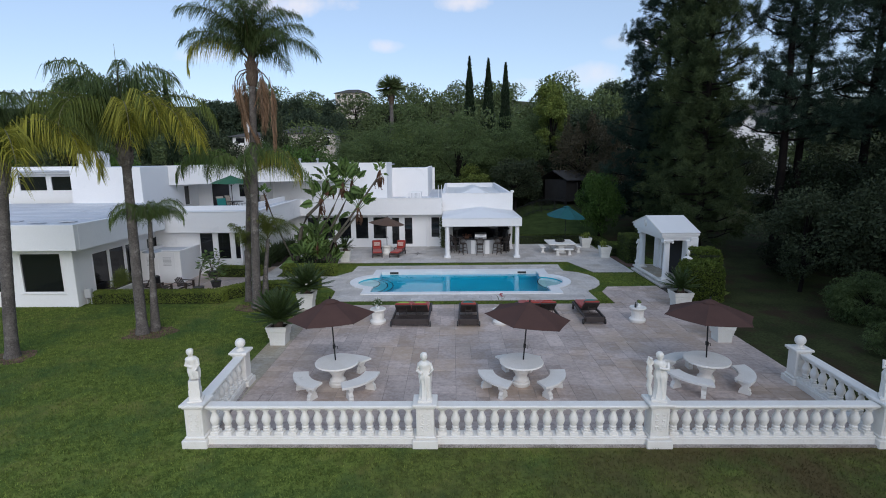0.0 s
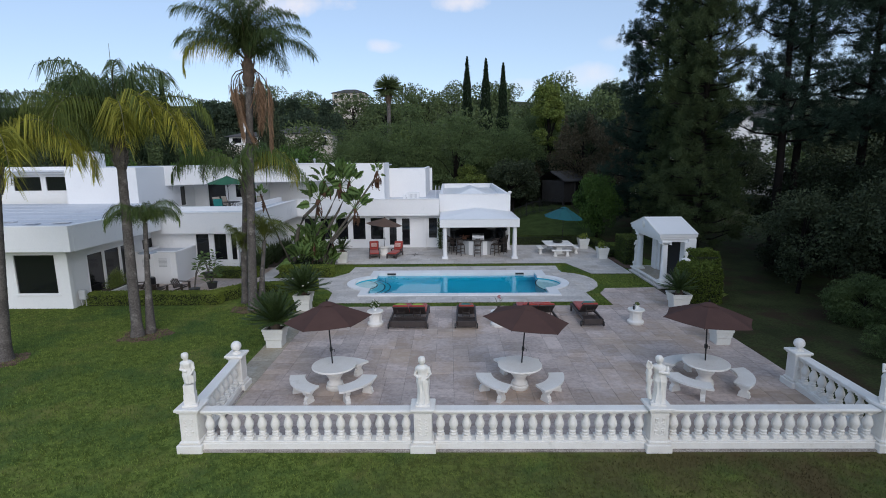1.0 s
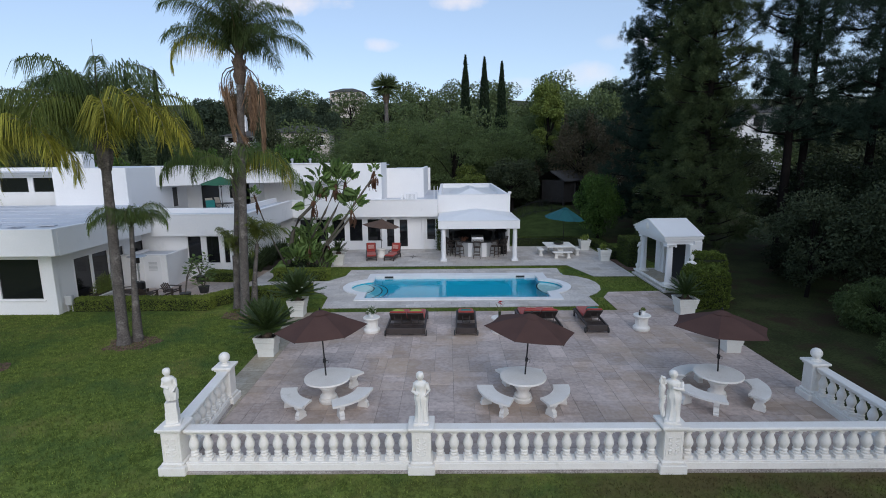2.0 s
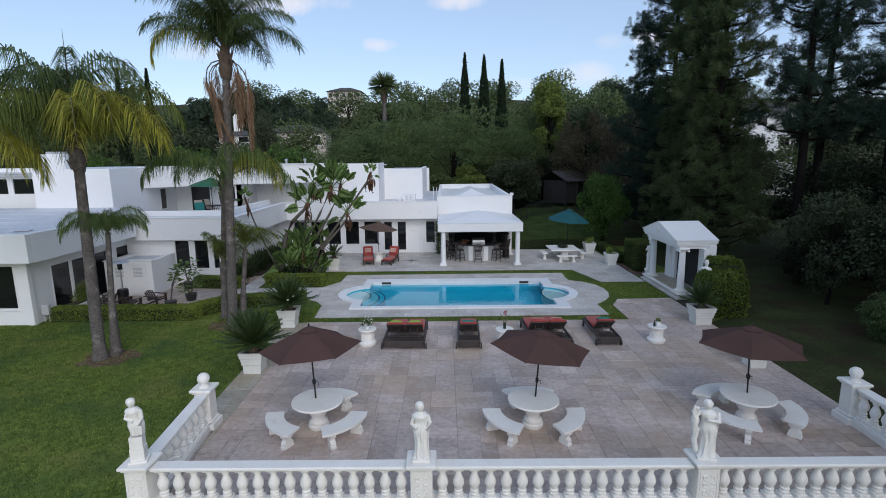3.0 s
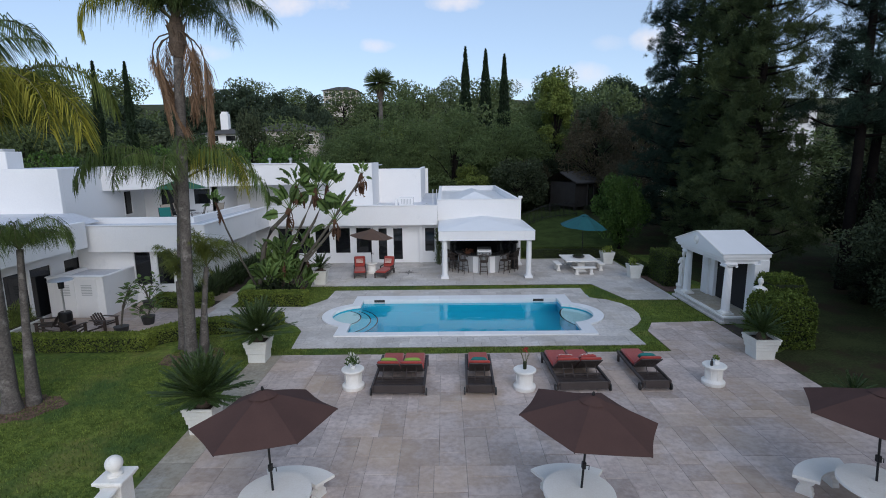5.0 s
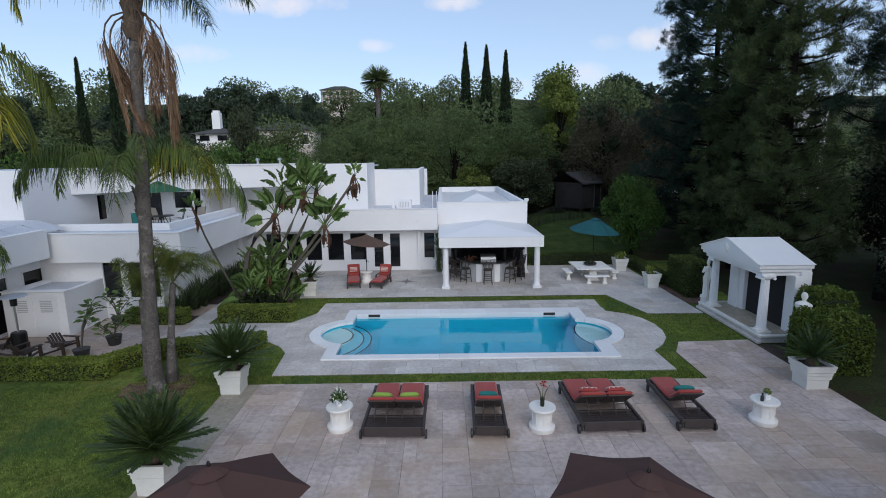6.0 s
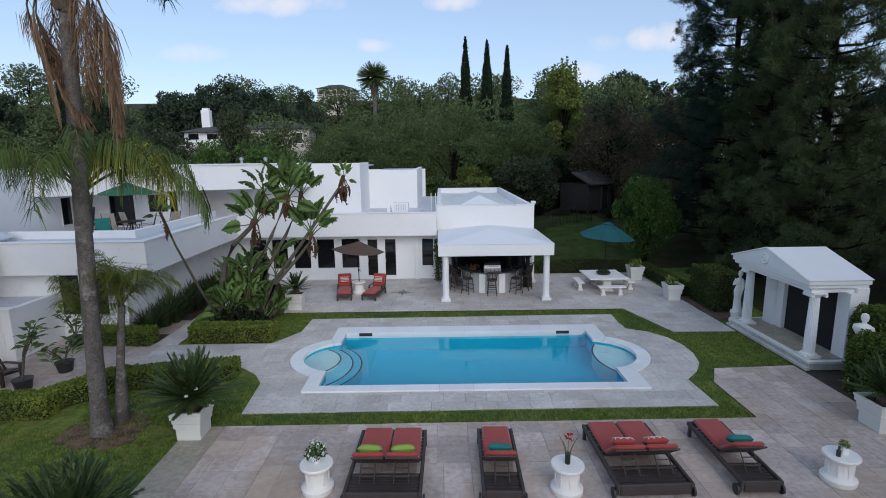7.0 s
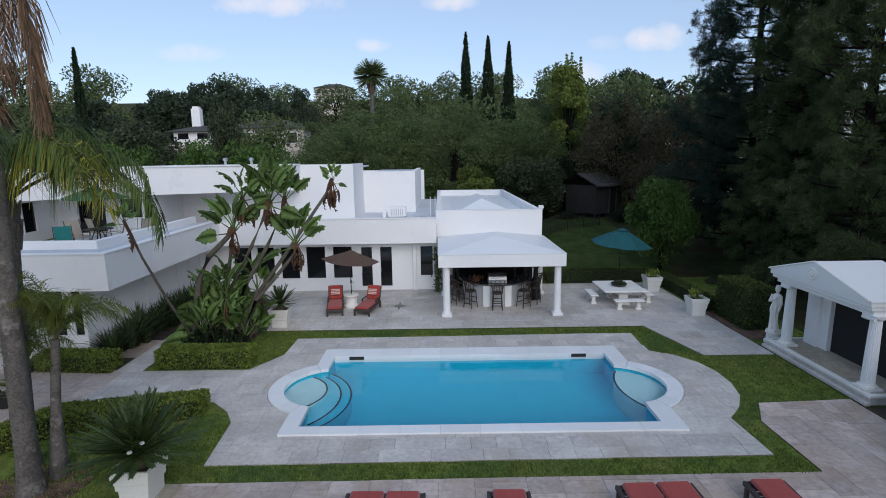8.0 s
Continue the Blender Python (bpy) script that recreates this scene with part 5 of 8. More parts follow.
def patio_chaise(x, y, turn):
    L = thing("patio_chaise", pose(x, y, 0, 0, 0, turn), "brown wicker chaise with red cushion and striped pillow", "chaise", "chaises on the house patio")
    part("frame", Shape().box(-0.36, -0.95, 0.2, 0.36, 0.6, 0.3, 0.02), M_WICKER, L)
    for sx in (-0.32, 0.32):
        for yy in (-0.9, 0.55):
            part("leg", Shape().box(sx - 0.04, yy - 0.04, 0, sx + 0.04, yy + 0.04, 0.2, 0.01), M_WICKER, L)
        part("arm", Shape().box(sx - 0.04, 0.0, 0.46, sx + 0.04, 0.6, 0.5, 0.015).box(sx - 0.03, 0.0, 0.3, sx + 0.03, 0.06, 0.46), M_WICKER, L)
    part("seat_cushion", Shape().box(-0.31, -0.93, 0.3, 0.31, 0.42, 0.4, 0.04), M_RED, L, smooth=True)
    b = part("backrest", Shape().box(-0.33, 0, 0, 0.33, 0.05, 0.7, 0.02), M_WICKER, L, m=pose(0, 0.5, 0.3, -24, 0, 0))
    part("back_cushion", Shape().box(-0.3, -0.1, 0.06, 0.3, -0.003, 0.7, 0.04), M_RED, b, smooth=True)
    p = part("pillow", Shape().box(-0.22, -0.2, 0.22, 0.22, -0.11, 0.52, 0.045), M_RED, b, "red pillow with pale stripes", smooth=True)
    for k in range(4):
        part("stripe", Shape().box(-0.2, -0.204, 0.26 + k * 0.07, 0.2, -0.2, 0.29 + k * 0.07), M_PALE, p)


patio_chaise(-4.8, 35.05, 9)
patio_chaise(-3.3, 35.0, -13)


# ---- white drum tables and planters ----
def drum_table(x, y, label="white cast stone drum side table"):
    d = thing("drum_table", (x, y, 0), label, "side table", "white drum tables")
    part("tabletop", Shape().lathe([(0.2, 0.53), (0.32, 0.545), (0.335, 0.57), (0.335, 0.59), (0.32, 0.61), (0.02, 0.612)], 0, 0, 28), M_CAST, d, smooth=True)
    part("drum", Shape().lathe([(0.31, 0), (0.325, 0.03), (0.325, 0.11), (0.28, 0.15), (0.24, 0.2), (0.23, 0.4), (0.25, 0.5), (0.27, 0.53)], 0, 0, 28), M_CAST, d, smooth=True)
    for k in range(8):
        a = 2 * math.pi * k / 8
        part("rib", Shape().box(-0.012, -0.012, 0.2, 0.012, 0.012, 0.46), M_CAST, d, m=pose(0.237 * math.cos(a), 0.237 * math.sin(a), 0, 0, 0, math.degrees(a)))


for x, y in ((-2.62, 20.25), (2.42, 20.1), (8.05, 20.3), (-4.17, 35.5)):
    drum_table(x, y)


def planter(x, y, w, h, group="square white planters", turn=0):
    p = thing("planter", pose(x, y, 0, 0, 0, turn), "square cream stone planter with stepped rim", "planter", group)
    a = w / 2
    body = Shape()
    levels = [(0.72, 0.0), (0.73, 0.04), (0.75, 0.4), (0.83, 0.43), (0.84, 0.58), (0.87, 0.61), (0.88, 0.72), (0.95, 0.75), (0.96, 0.9), (1.0, 0.92), (1.0, 1.0), (0.86, 1.0), (0.84, 0.86)]
    for f, z in levels:
        body.v += [(-a * f, -a * f, z * h), (a * f, -a * f, z * h), (a * f, a * f, z * h), (-a * f, a * f, z * h)]
    for j in range(len(levels) - 1):
        for i in range(4):
            body.f.append((4 * j + i, 4 * j + (i + 1) % 4, 4 * j + 4 + (i + 1) % 4, 4 * j + 4 + i))
    body.f.append((3, 2, 1, 0))
    part("pot", body, M_PLANTER, p)
    part("soil", Shape().box(-a * 0.83, -a * 0.83, h * 0.8, a * 0.83, a * 0.83, h * 0.88), M_SOIL, p, "dark soil")
    return p


PLANTERS = [(-5.95, 17.95, 0.76, 0.72), (-6.18, 22.45, 0.78, 0.75), (10.32, 18.05, 0.68, 0.64), (10.68, 22.35, 0.85, 0.72), (-6.6, 33.05, 0.8, 0.75), (10.66, 33.8, 0.74, 0.74), (10.38, 37.7, 0.78, 0.74)]
for q in PLANTERS:
    planter(*q)

# picnic table with benches
pic = thing("picnic_table", (8.1, 35.9, 0), "rectangular white stone table on two pedestals", "table")
part("tabletop", Shape().box(-0.95, -1.0, 0.66, 0.95, 1.0, 0.73, 0.02), M_CAST, pic)
for y in (-0.6, 0.6):
    part("pedestal", Shape().box(-0.3, y - 0.14, 0, 0.3, y + 0.14, 0.12, 0.02).box(-0.2, y - 0.1, 0.12, 0.2, y + 0.1, 0.54, 0.03).box(-0.34, y - 0.14, 0.54, 0.34, y + 0.14, 0.66, 0.02), M_CAST, pic)
bowl = thing("plant_bowl", (8.1, 35.9, 0.73), "dark bowl with succulents on the picnic table", "plant bowl")
part("bowl", Shape().lathe([(0.2, 0), (0.32, 0.04), (0.36, 0.12), (0.32, 0.12), (0.1, 0.08)], 0, 0, 18), M_BLACKPOT, bowl)
for i, (x, y, w, l) in enumerate(((8.1, 34.55, 1.3, 0.36), (8.1, 37.25, 1.3, 0.36), (6.85, 35.9, 0.36, 1.1), (9.35, 35.9, 0.36, 1.1))):
    b = thing("straight_bench", (x, y, 0), "straight white stone bench beside the picnic table", "bench", "benches round the picnic table")
    part("seat", Shape().box(-w / 2, -l / 2, 0.38, w / 2, l / 2, 0.45, 0.015), M_CAST, b)
    for k in (-1, 1):
        dx, dy = (k * w * 0.32, 0) if w > l else (0, k * l * 0.32)
        part("leg", Shape().box(dx - 0.12, dy - 0.1, 0, dx + 0.12, dy + 0.1, 0.1, 0.015).box(dx - 0.08, dy - 0.07, 0.1, dx + 0.08, dy + 0.07, 0.38, 0.02), M_CAST, b)

# ---- small yard by the left wing ----
shed = thing("utility_enclosure", (0, 0, 0), "white stucco utility enclosure with louvred doors", "enclosure")
for q in ((-16.9, 27.3, -14.5, 27.5), (-14.7, 27.5, -14.5, 29.59), (-16.9, 27.5, -16.7, 29.59)):
    part("wall", Shape().box(q[0], q[1], 0, q[2], q[3], 1.78), M_STUCCO, shed)
part("cap", Shape().box(-16.95, 27.25, 1.78, -14.45, 27.55, 1.83, 0.01), M_TRIM, shed)
for x0, x1 in ((-16.6, -15.75), (-15.7, -14.8)):
    d = part("door", Shape().box(x0, 27.27, 0.06, x1, 27.3, 1.72, 0.006), M_TRIM, shed)
    for k in range(7):
        part("louvre", Shape().box(x0 + 0.25, 27.255, 1.0 + k * 0.07, x1 - 0.2, 27.275, 1.03 + k * 0.07), M_GREYMETAL, d)
part("roof", Shape().box(-16.7, 27.5, 1.6, -14.7, 29.59, 1.64), M_ROOF, shed)
ph = thing("patio_heater", (-15.0, 25.6, 0), "tall patio heater with round metal reflector", "heater")
part("base", Shape().lathe([(0.24, 0), (0.24, 0.75), (0.2, 0.8)], 0, 0, 16), M_POLE, ph)
part("pole", Shape().tube([(0, 0, 0.8), (0, 0, 1.95)], 0.035, 10), M_STEEL, ph)
part("burner", Shape().lathe([(0.1, 1.75), (0.11, 2.0), (0.08, 2.05)], 0, 0, 14), M_POLE, ph)
part("reflector", Shape().lathe([(0.45, 2.08), (0.4, 2.12), (0.1, 2.18), (0.02, 2.19)], 0, 0, 24), M_STEEL, ph)


def low_chair(x, y, turn):
    c = thing("adirondack_chair", pose(x, y, 0, 0, 0, turn), "dark wooden slatted garden chair", "chair", "dark chairs in the yard")
    part("seat", Shape().box(-0.27, -0.45, 0.3, 0.27, 0.05, 0.34, 0.01), M_DARKWOOD, c, m=pose(0, 0, 0, -8))
    b = part("backrest", Shape().box(-0.28, -0.01, 0.05, 0.28, 0.02, 0.12), M_DARKWOOD, c, m=pose(0, 0.03, 0.26, -28))
    for k in range(5):
        part("slat", Shape().box(-0.27 + k * 0.11, -0.03, 0, -0.18 + k * 0.11, -0.01, 0.52 - 0.035 * abs(k - 2), 0.008), M_DARKWOOD, b)
    for sx in (-1, 1):
        part("arm", Shape().box(sx * 0.33 - 0.06, -0.5, 0.5, sx * 0.33 + 0.06, 0.2, 0.53, 0.008), M_DARKWOOD, c)
        part("leg", Shape().box(sx * 0.3 - 0.03, -0.48, 0, sx * 0.3 + 0.03, -0.38, 0.5), M_DARKWOOD, c)
        part("leg", Shape().tube([(sx * 0.3, -0.4, 0.3), (sx * 0.3, 0.45, 0.02)], 0.035, 6), M_DARKWOOD, c)


low_chair(-13.6, 25.6, 80)
low_chair(-15.4, 25.4, -70)
low_chair(-14.3, 24.75, 160)
meter = thing("gas_meter", (-16.85, 23.25, 0), "grey utility meter against the wall corner", "meter")
part("box", Shape().box(-0.16, -0.1, 0.3, 0.16, 0.12, 0.75, 0.03), M_GREYMETAL, meter)
part("pipe", Shape().tube([(-0.1, 0, 0), (-0.1, 0, 0.32)], 0.025, 8).tube([(0.1, 0, 0), (0.1, 0, 0.32)], 0.025, 8), M_GREYMETAL, meter)
trough = thing("planter_trough", pose(-16.3, 24.9, 0, 0, 0, 90), "long white planter trough with tall grass", "planter")
part("pot", Shape().box(-0.9, -0.25, 0.05, 0.9, 0.25, 0.42, 0.02).box(-0.96, -0.3, 0.42, 0.96, 0.3, 0.5, 0.02).box(-0.8, -0.2, 0, 0.8, 0.2, 0.05), M_PLANTER, trough)
part("soil", Shape().box(-0.88, -0.23, 0.5, 0.88, 0.23, 0.515), M_SOIL, trough)

# ---- on roofs and balcony ----
ac = thing("air_conditioner", (-2.45, 40.9, 3.44), "white air conditioning unit on the flat roof", "air conditioner")
part("case", Shape().box(-0.46, -0.3, 0.06, 0.5, 0.3, 0.58, 0.02), M_TRIM, ac)
for k in range(7):
    part("slat", Shape().box(-0.3 + k * 0.1, -0.315, 0.14, -0.27 + k * 0.1, -0.3, 0.5), M_GREYMETAL, ac, "grey grille slat")
part("foot", Shape().box(-0.5, -0.28, 0, -0.4, 0.28, 0.06).box(0.4, -0.28, 0, 0.5, 0.28, 0.06), M_POLE, ac)
ac2 = thing("vent_box", (-3.12, 40.8, 3.44), "small white vent box on the flat roof", "vent")
part("case", Shape().box(-0.1, -0.15, 0, 0.1, 0.15, 0.45, 0.02), M_TRIM, ac2)
lad = thing("roof_ladder", (-0.5, 40.6, 3.44), "white metal ladder hoop at the roof edge", "ladder")
for x in (-0.12, 0.14):
    part("rail", Shape().tube([(x, 0, 0), (x, 0, 0.95), (x, 0.2, 1.1), (x, 0.4, 0.9), (x, 0.4, 0)], 0.02, 6), M_TRIM, lad)
dsh = thing("roof_pipes", (-1.35, 40.5, 3.44), "grey pipes and cables on the flat roof", "pipes")
part("pipe", Shape().tube([(-0.3, 0, 0.05), (0.1, 0.1, 0.1), (0.5, 0, 0.05)], 0.03, 6).tube([(-0.2, -0.2, 0.04), (0.3, -0.15, 0.2), (0.6, -0.2, 0.04)], 0.02, 6), M_GREYMETAL, dsh)
bt = thing("balcony_table", (-13.9, 33.6, 3.28), "round dark metal table on the balcony", "table")
part("tabletop", Shape().lathe([(0.5, 0.68), (0.55, 0.69), (0.55, 0.71), (0.05, 0.715)], 0, 0, 22), M_POLE, bt)
for a in (45, 135, 225, 315):
    part("leg", Shape().tube([(0.1 * math.cos(radians(a)), 0.1 * math.sin(radians(a)), 0.68), (0.38 * math.cos(radians(a)), 0.38 * math.sin(radians(a)), 0)], 0.018, 6), M_POLE, bt)


def sling_chair(x, y, turn, fabric=M_MESHCHAIR, label="beige sling chair with dark metal frame on the balcony"):
    c = thing("balcony_chair", pose(x, y, 3.28, 0, 0, turn), label, "chair", "chairs on the balcony")
    part("seat", Shape().box(-0.26, -0.28, 0.4, 0.26, 0.25, 0.43, 0.01), fabric, c)
    part("backrest", Shape().box(-0.26, 0, 0, 0.26, 0.025, 0.65, 0.01), fabric, c, m=pose(0, 0.24, 0.42, -14))
    for sx in (-1, 1):
        part("frame", Shape().tube([(sx * 0.28, -0.3, 0), (sx * 0.28, -0.28, 0.6), (sx * 0.28, 0.2, 0.62), (sx * 0.28, 0.34, 0)], 0.014, 6).tube([(sx * 0.28, 0.22, 0.4), (sx * 0.28, 0.42, 1.08)], 0.014, 6), M_POLE, c)


sling_chair(-14.55, 33.35, 60)
sling_chair(-13.0, 33.2, -60)
sling_chair(-14.5, 34.6, 150)
sling_chair(-13.75, 31.5, 40, M_TEALP, "teal sling chair on the balcony")
sling_chair(-12.6, 34.4, -110)
# small things on the drum tables
pot = thing("flower_vase", (-2.62, 20.25, 0.612), "white vase with white flowers on a drum table", "flower vase")
part("vase", Shape().lathe([(0.06, 0), (0.09, 0.06), (0.08, 0.14), (0.07, 0.16)], 0, 0, 14), M_TRIM, pot, smooth=True)
vase = thing("flower_vase", (2.42, 20.1, 0.612), "glass vase with red flowers on a drum table", "flower vase")
part("vase", Shape().lathe([(0.05, 0), (0.055, 0.2), (0.06, 0.22)], 0, 0, 14), M_OLIVE, vase, smooth=True)
cube = thing("plant_pot", (8.08, 20.3, 0.612), "small white square pot with a green plant", "plant pot")
part("pot", Shape().box(-0.07, -0.07, 0, 0.07, 0.07, 0.17, 0.01), M_TRIM, cube)
bot = thing("spray_bottle", (7.92, 20.22, 0.612), "small dark bottle on a drum table", "bottle")
part("body", Shape().lathe([(0.04, 0), (0.042, 0.12), (0.015, 0.16), (0.03, 0.19), (0.01, 0.22)], 0, 0, 10), M_BLACKPOT, bot)

# ---- plants: builders ----
def cards(centres, length, width, rng, droop=0.0, outward=None):
    """Pointed leaf quads: one per centre, of random turn; droop pulls their long axis down, outward along given directions."""
    n = len(centres)
    u = rng.normal(size=(n, 3))
    if outward is not None:
        u += outward
    u[:, 2] -= droop
    u /= np.linalg.norm(u, axis=1, keepdims=True)
    w = np.cross(u, rng.normal(size=(n, 3)))
    w /= np.linalg.norm(w, axis=1, keepdims=True) + 1e-9
    ln = length * rng.uniform(0.6, 1.3, (n, 1))
    wd = width * rng.uniform(0.7, 1.2, (n, 1))
    mid = centres + 0.1 * ln * u
    v = np.stack([centres - 0.5 * ln * u, mid + 0.5 * wd * w, centres + 0.5 * ln * u, mid - 0.5 * wd * w], 1).reshape(-1, 3)
    return v, np.arange(4 * n).reshape(-1, 4)


def joined(pairs):
    vs, fs, k = [], [], 0
    for v, f in pairs:
        vs.append(v)
        fs.append(f + k)
        k += len(v)
    return np.concatenate(vs), np.concatenate(fs)


def raw_part(name, v, f, mat, parent, label=""):
    ob = new(name, arrays_mesh(name, v, f, mat))
    ob.parent = parent
    if label:
        ob["label"] = label
    return ob


def broadleaf(name, label, height, spread, mat, seed, leaves=9000, leaf=(0.3, 0.14), clumps=34, droop=0.2, low=0.25, trunk_r=0.22, category="tree", bark=M_BARK, flat=1.0, tilt_top=1.0, shoots=0):
    """A trunk with limbs that carry clumps of leaves; low: height of the lowest leaves, as a share."""
    rng = np.random.default_rng(seed)
    t = thing(name, (0, 0, -80), label, category)
    mid, half = height * (low + 1) / 2, height * (1 - low) / 2
    cl = []
    for i in range(clumps):
        d = rng.normal(size=3)
        d /= np.linalg.norm(d)
        k = rng.uniform(0.45, 0.86)
        r = rng.uniform(0.2, 0.36) * spread
        c = np.array([d[0] * spread * k, d[1] * spread * k, mid + d[2] * half * k * tilt_top])
        c[:2] *= 1 - 0.35 * max(0, (c[2] - mid) / half)
        cl.append((c, r))
    for i in range(shoots):
        a, k = rng.random() * 6.283, rng.uniform(0.05, 0.75)
        top = (mid + half * 0.9 * math.sqrt(1 - k * k) * tilt_top) * rng.uniform(0.94, 1.07)
        for j in range(9):
            cl.append((np.array([math.cos(a) * spread * k, math.sin(a) * spread * k, top - j * 0.02 * height]), (0.03 + 0.012 * j) * spread))
    wood = Shape()
    wood.tube([(0, 0, -0.3), (0.05 * spread, 0, height * 0.2), (0, 0.04 * spread, height * 0.45), (0.02, 0, height * 0.7)], [trunk_r * 1.25, trunk_r, trunk_r * 0.7, trunk_r * 0.25], 9)
    part("trunk", wood, bark, t, smooth=True)
    limbs = Shape()
    for c, r in cl[: max(8, clumps // 2)]:
        z0 = min(height * 0.5, max(height * 0.15, c[2] * 0.55))
        limbs.tube([(0.02, 0.02, z0), tuple(np.array([c[0] * 0.45, c[1] * 0.45, z0 + (c[2] - z0) * 0.6])), tuple(c)], [trunk_r * 0.42, trunk_r * 0.25, trunk_r * 0.08], 5)
    part("limb", limbs, bark, t)["kind"] = "stuff"
    tot = sum(r ** 2 for _, r in cl)
    pairs = []
    for c, r in cl:
        k = max(40 if r > 0.15 * spread else 16, int(leaves * r ** 2 / tot))
        d = rng.normal(size=(k, 3))
        d /= np.linalg.norm(d, axis=1, keepdims=True)
        rad = r * rng.uniform(0.25, 1.0, (k, 1)) ** 0.45
        pts = c + d * rad * np.array([1, 1, 0.8 * flat])
        if droop > 0.6:
            pts[:, 2] -= rng.uniform(0, 0.6, k) * r * (d[:, 2] < 0.3)
        pairs.append(cards(pts, leaf[0], leaf[1], rng, droop, d * 0.6))
    v, f = joined(pairs)
    raw_part("crown", v, f, mat, t)
    return t


def pine(seed, height=20.0, spread=4.2, bare=0.12, dense=1.0, open_top=False, label="tall dark pine with rounded needle clumps", per=190, thin=1.0, leaf=None, puff=1.0, full=0.34):
    """A straight trunk, rising branches that fork, and round tufts of long needles at their ends with gaps between."""
    rng = np.random.default_rng(seed)
    t = thing("pine_tree", (0, 0, -80), label, "pine tree", "pines behind the cabana")
    part("trunk", Shape().tube([(0, 0, -0.3), (0.1, 0.05, height * 0.3), (-0.05, 0.1, height * 0.65), (0.05, 0, height)], [0.27, 0.22, 0.15, 0.03], 10), M_BARK, t, smooth=True)
    wood, puffs = Shape(), []
    nb = int(78 * dense)
    for i in range(nb):
        f = bare + (1 - bare) * ((i + rng.random()) / nb)
        z = height * f
        reach = spread * (full + (1 - full) * (1 - f) ** 0.6) * rng.uniform(0.45, 1.12)
        if open_top:
            reach = spread * rng.uniform(0.35, 1.15) * (1.15 - 0.45 * f)
            if rng.random() < 0.25:
                continue
        a = i * 2.4 + rng.uniform(-0.5, 0.5)
        up = rng.uniform(-0.1, 0.35) + 0.35 * f
        c, s = math.cos(a), math.sin(a)
        rise = lambda q: up * reach * (0.3 * q if q < 0.5 else 0.15 + (q - 0.5) * 1.2)
        wood.tube([(0, 0, z), (c * reach * 0.5, s * reach * 0.5, z + rise(0.5)), (c * reach, s * reach, z + rise(1.0))], [0.08 * (1.2 - f), 0.05, 0.015], 4)
        for j in range(max(2, int(reach * 1.25))):
            q = rng.uniform(0.35, 1.05) if j else 1.0
            side = rng.normal() * 0.22 * reach * (0.4 + q * 0.6)
            fork = np.array([c * reach * q * 0.8, s * reach * q * 0.8, z + rise(q * 0.8)])
            tip = np.array([c * reach * q - s * side, s * reach * q + c * side, z + rise(q) + rng.uniform(-0.15, 0.55)])
            wood.tube([tuple(fork), tuple(tip)], [0.025, 0.01], 3)
            for k in range(rng.integers(6, 11)):
                puffs.append((tip + rng.normal(size=3) * np.array([0.38, 0.38, 0.27]) * puff, rng.uniform(0.22, 0.42) * puff))
    part("branch", wood, M_BARK, t)["kind"] = "stuff"
    vs = []
    for c, r in puffs:
        n = int(per * (r / 0.33) ** 1.8)
        d = rng.normal(size=(n, 3))
        d[:, 2] += 0.3
        d /= np.linalg.norm(d, axis=1, keepdims=True)
        start = c + d * r * rng.uniform(0.05, 0.62, (n, 1)) * np.array([1, 1, 0.8])
        w = np.cross(d, rng.normal(size=d.shape))
        w /= np.linalg.norm(w, axis=1, keepdims=True) + 1e-9
        w *= rng.uniform(0.011, 0.022, (n, 1)) * thin
        vs.append(np.stack([start - w, start + w, start + d * r * rng.uniform(0.4, 0.75, (n, 1))], 1).reshape(-1, 3))
    v = np.concatenate(vs)
    raw_part("needles", v, np.arange(len(v)).reshape(-1, 3), leaf or M_PINE, t)
    return t


def strip_mesh(name, parts, mats):
    """One mesh of several (vertices, quads, material number)."""
    v, f = joined([(a, b) for a, b, _ in parts])
    me = arrays_mesh(name, v, f, mats[0])
    for m in mats[1:]:
        me.materials.append(m)
    me.polygons.foreach_set("material_index", np.concatenate([np.full(len(b), i, np.int32) for _, b, i in parts]))
    return me


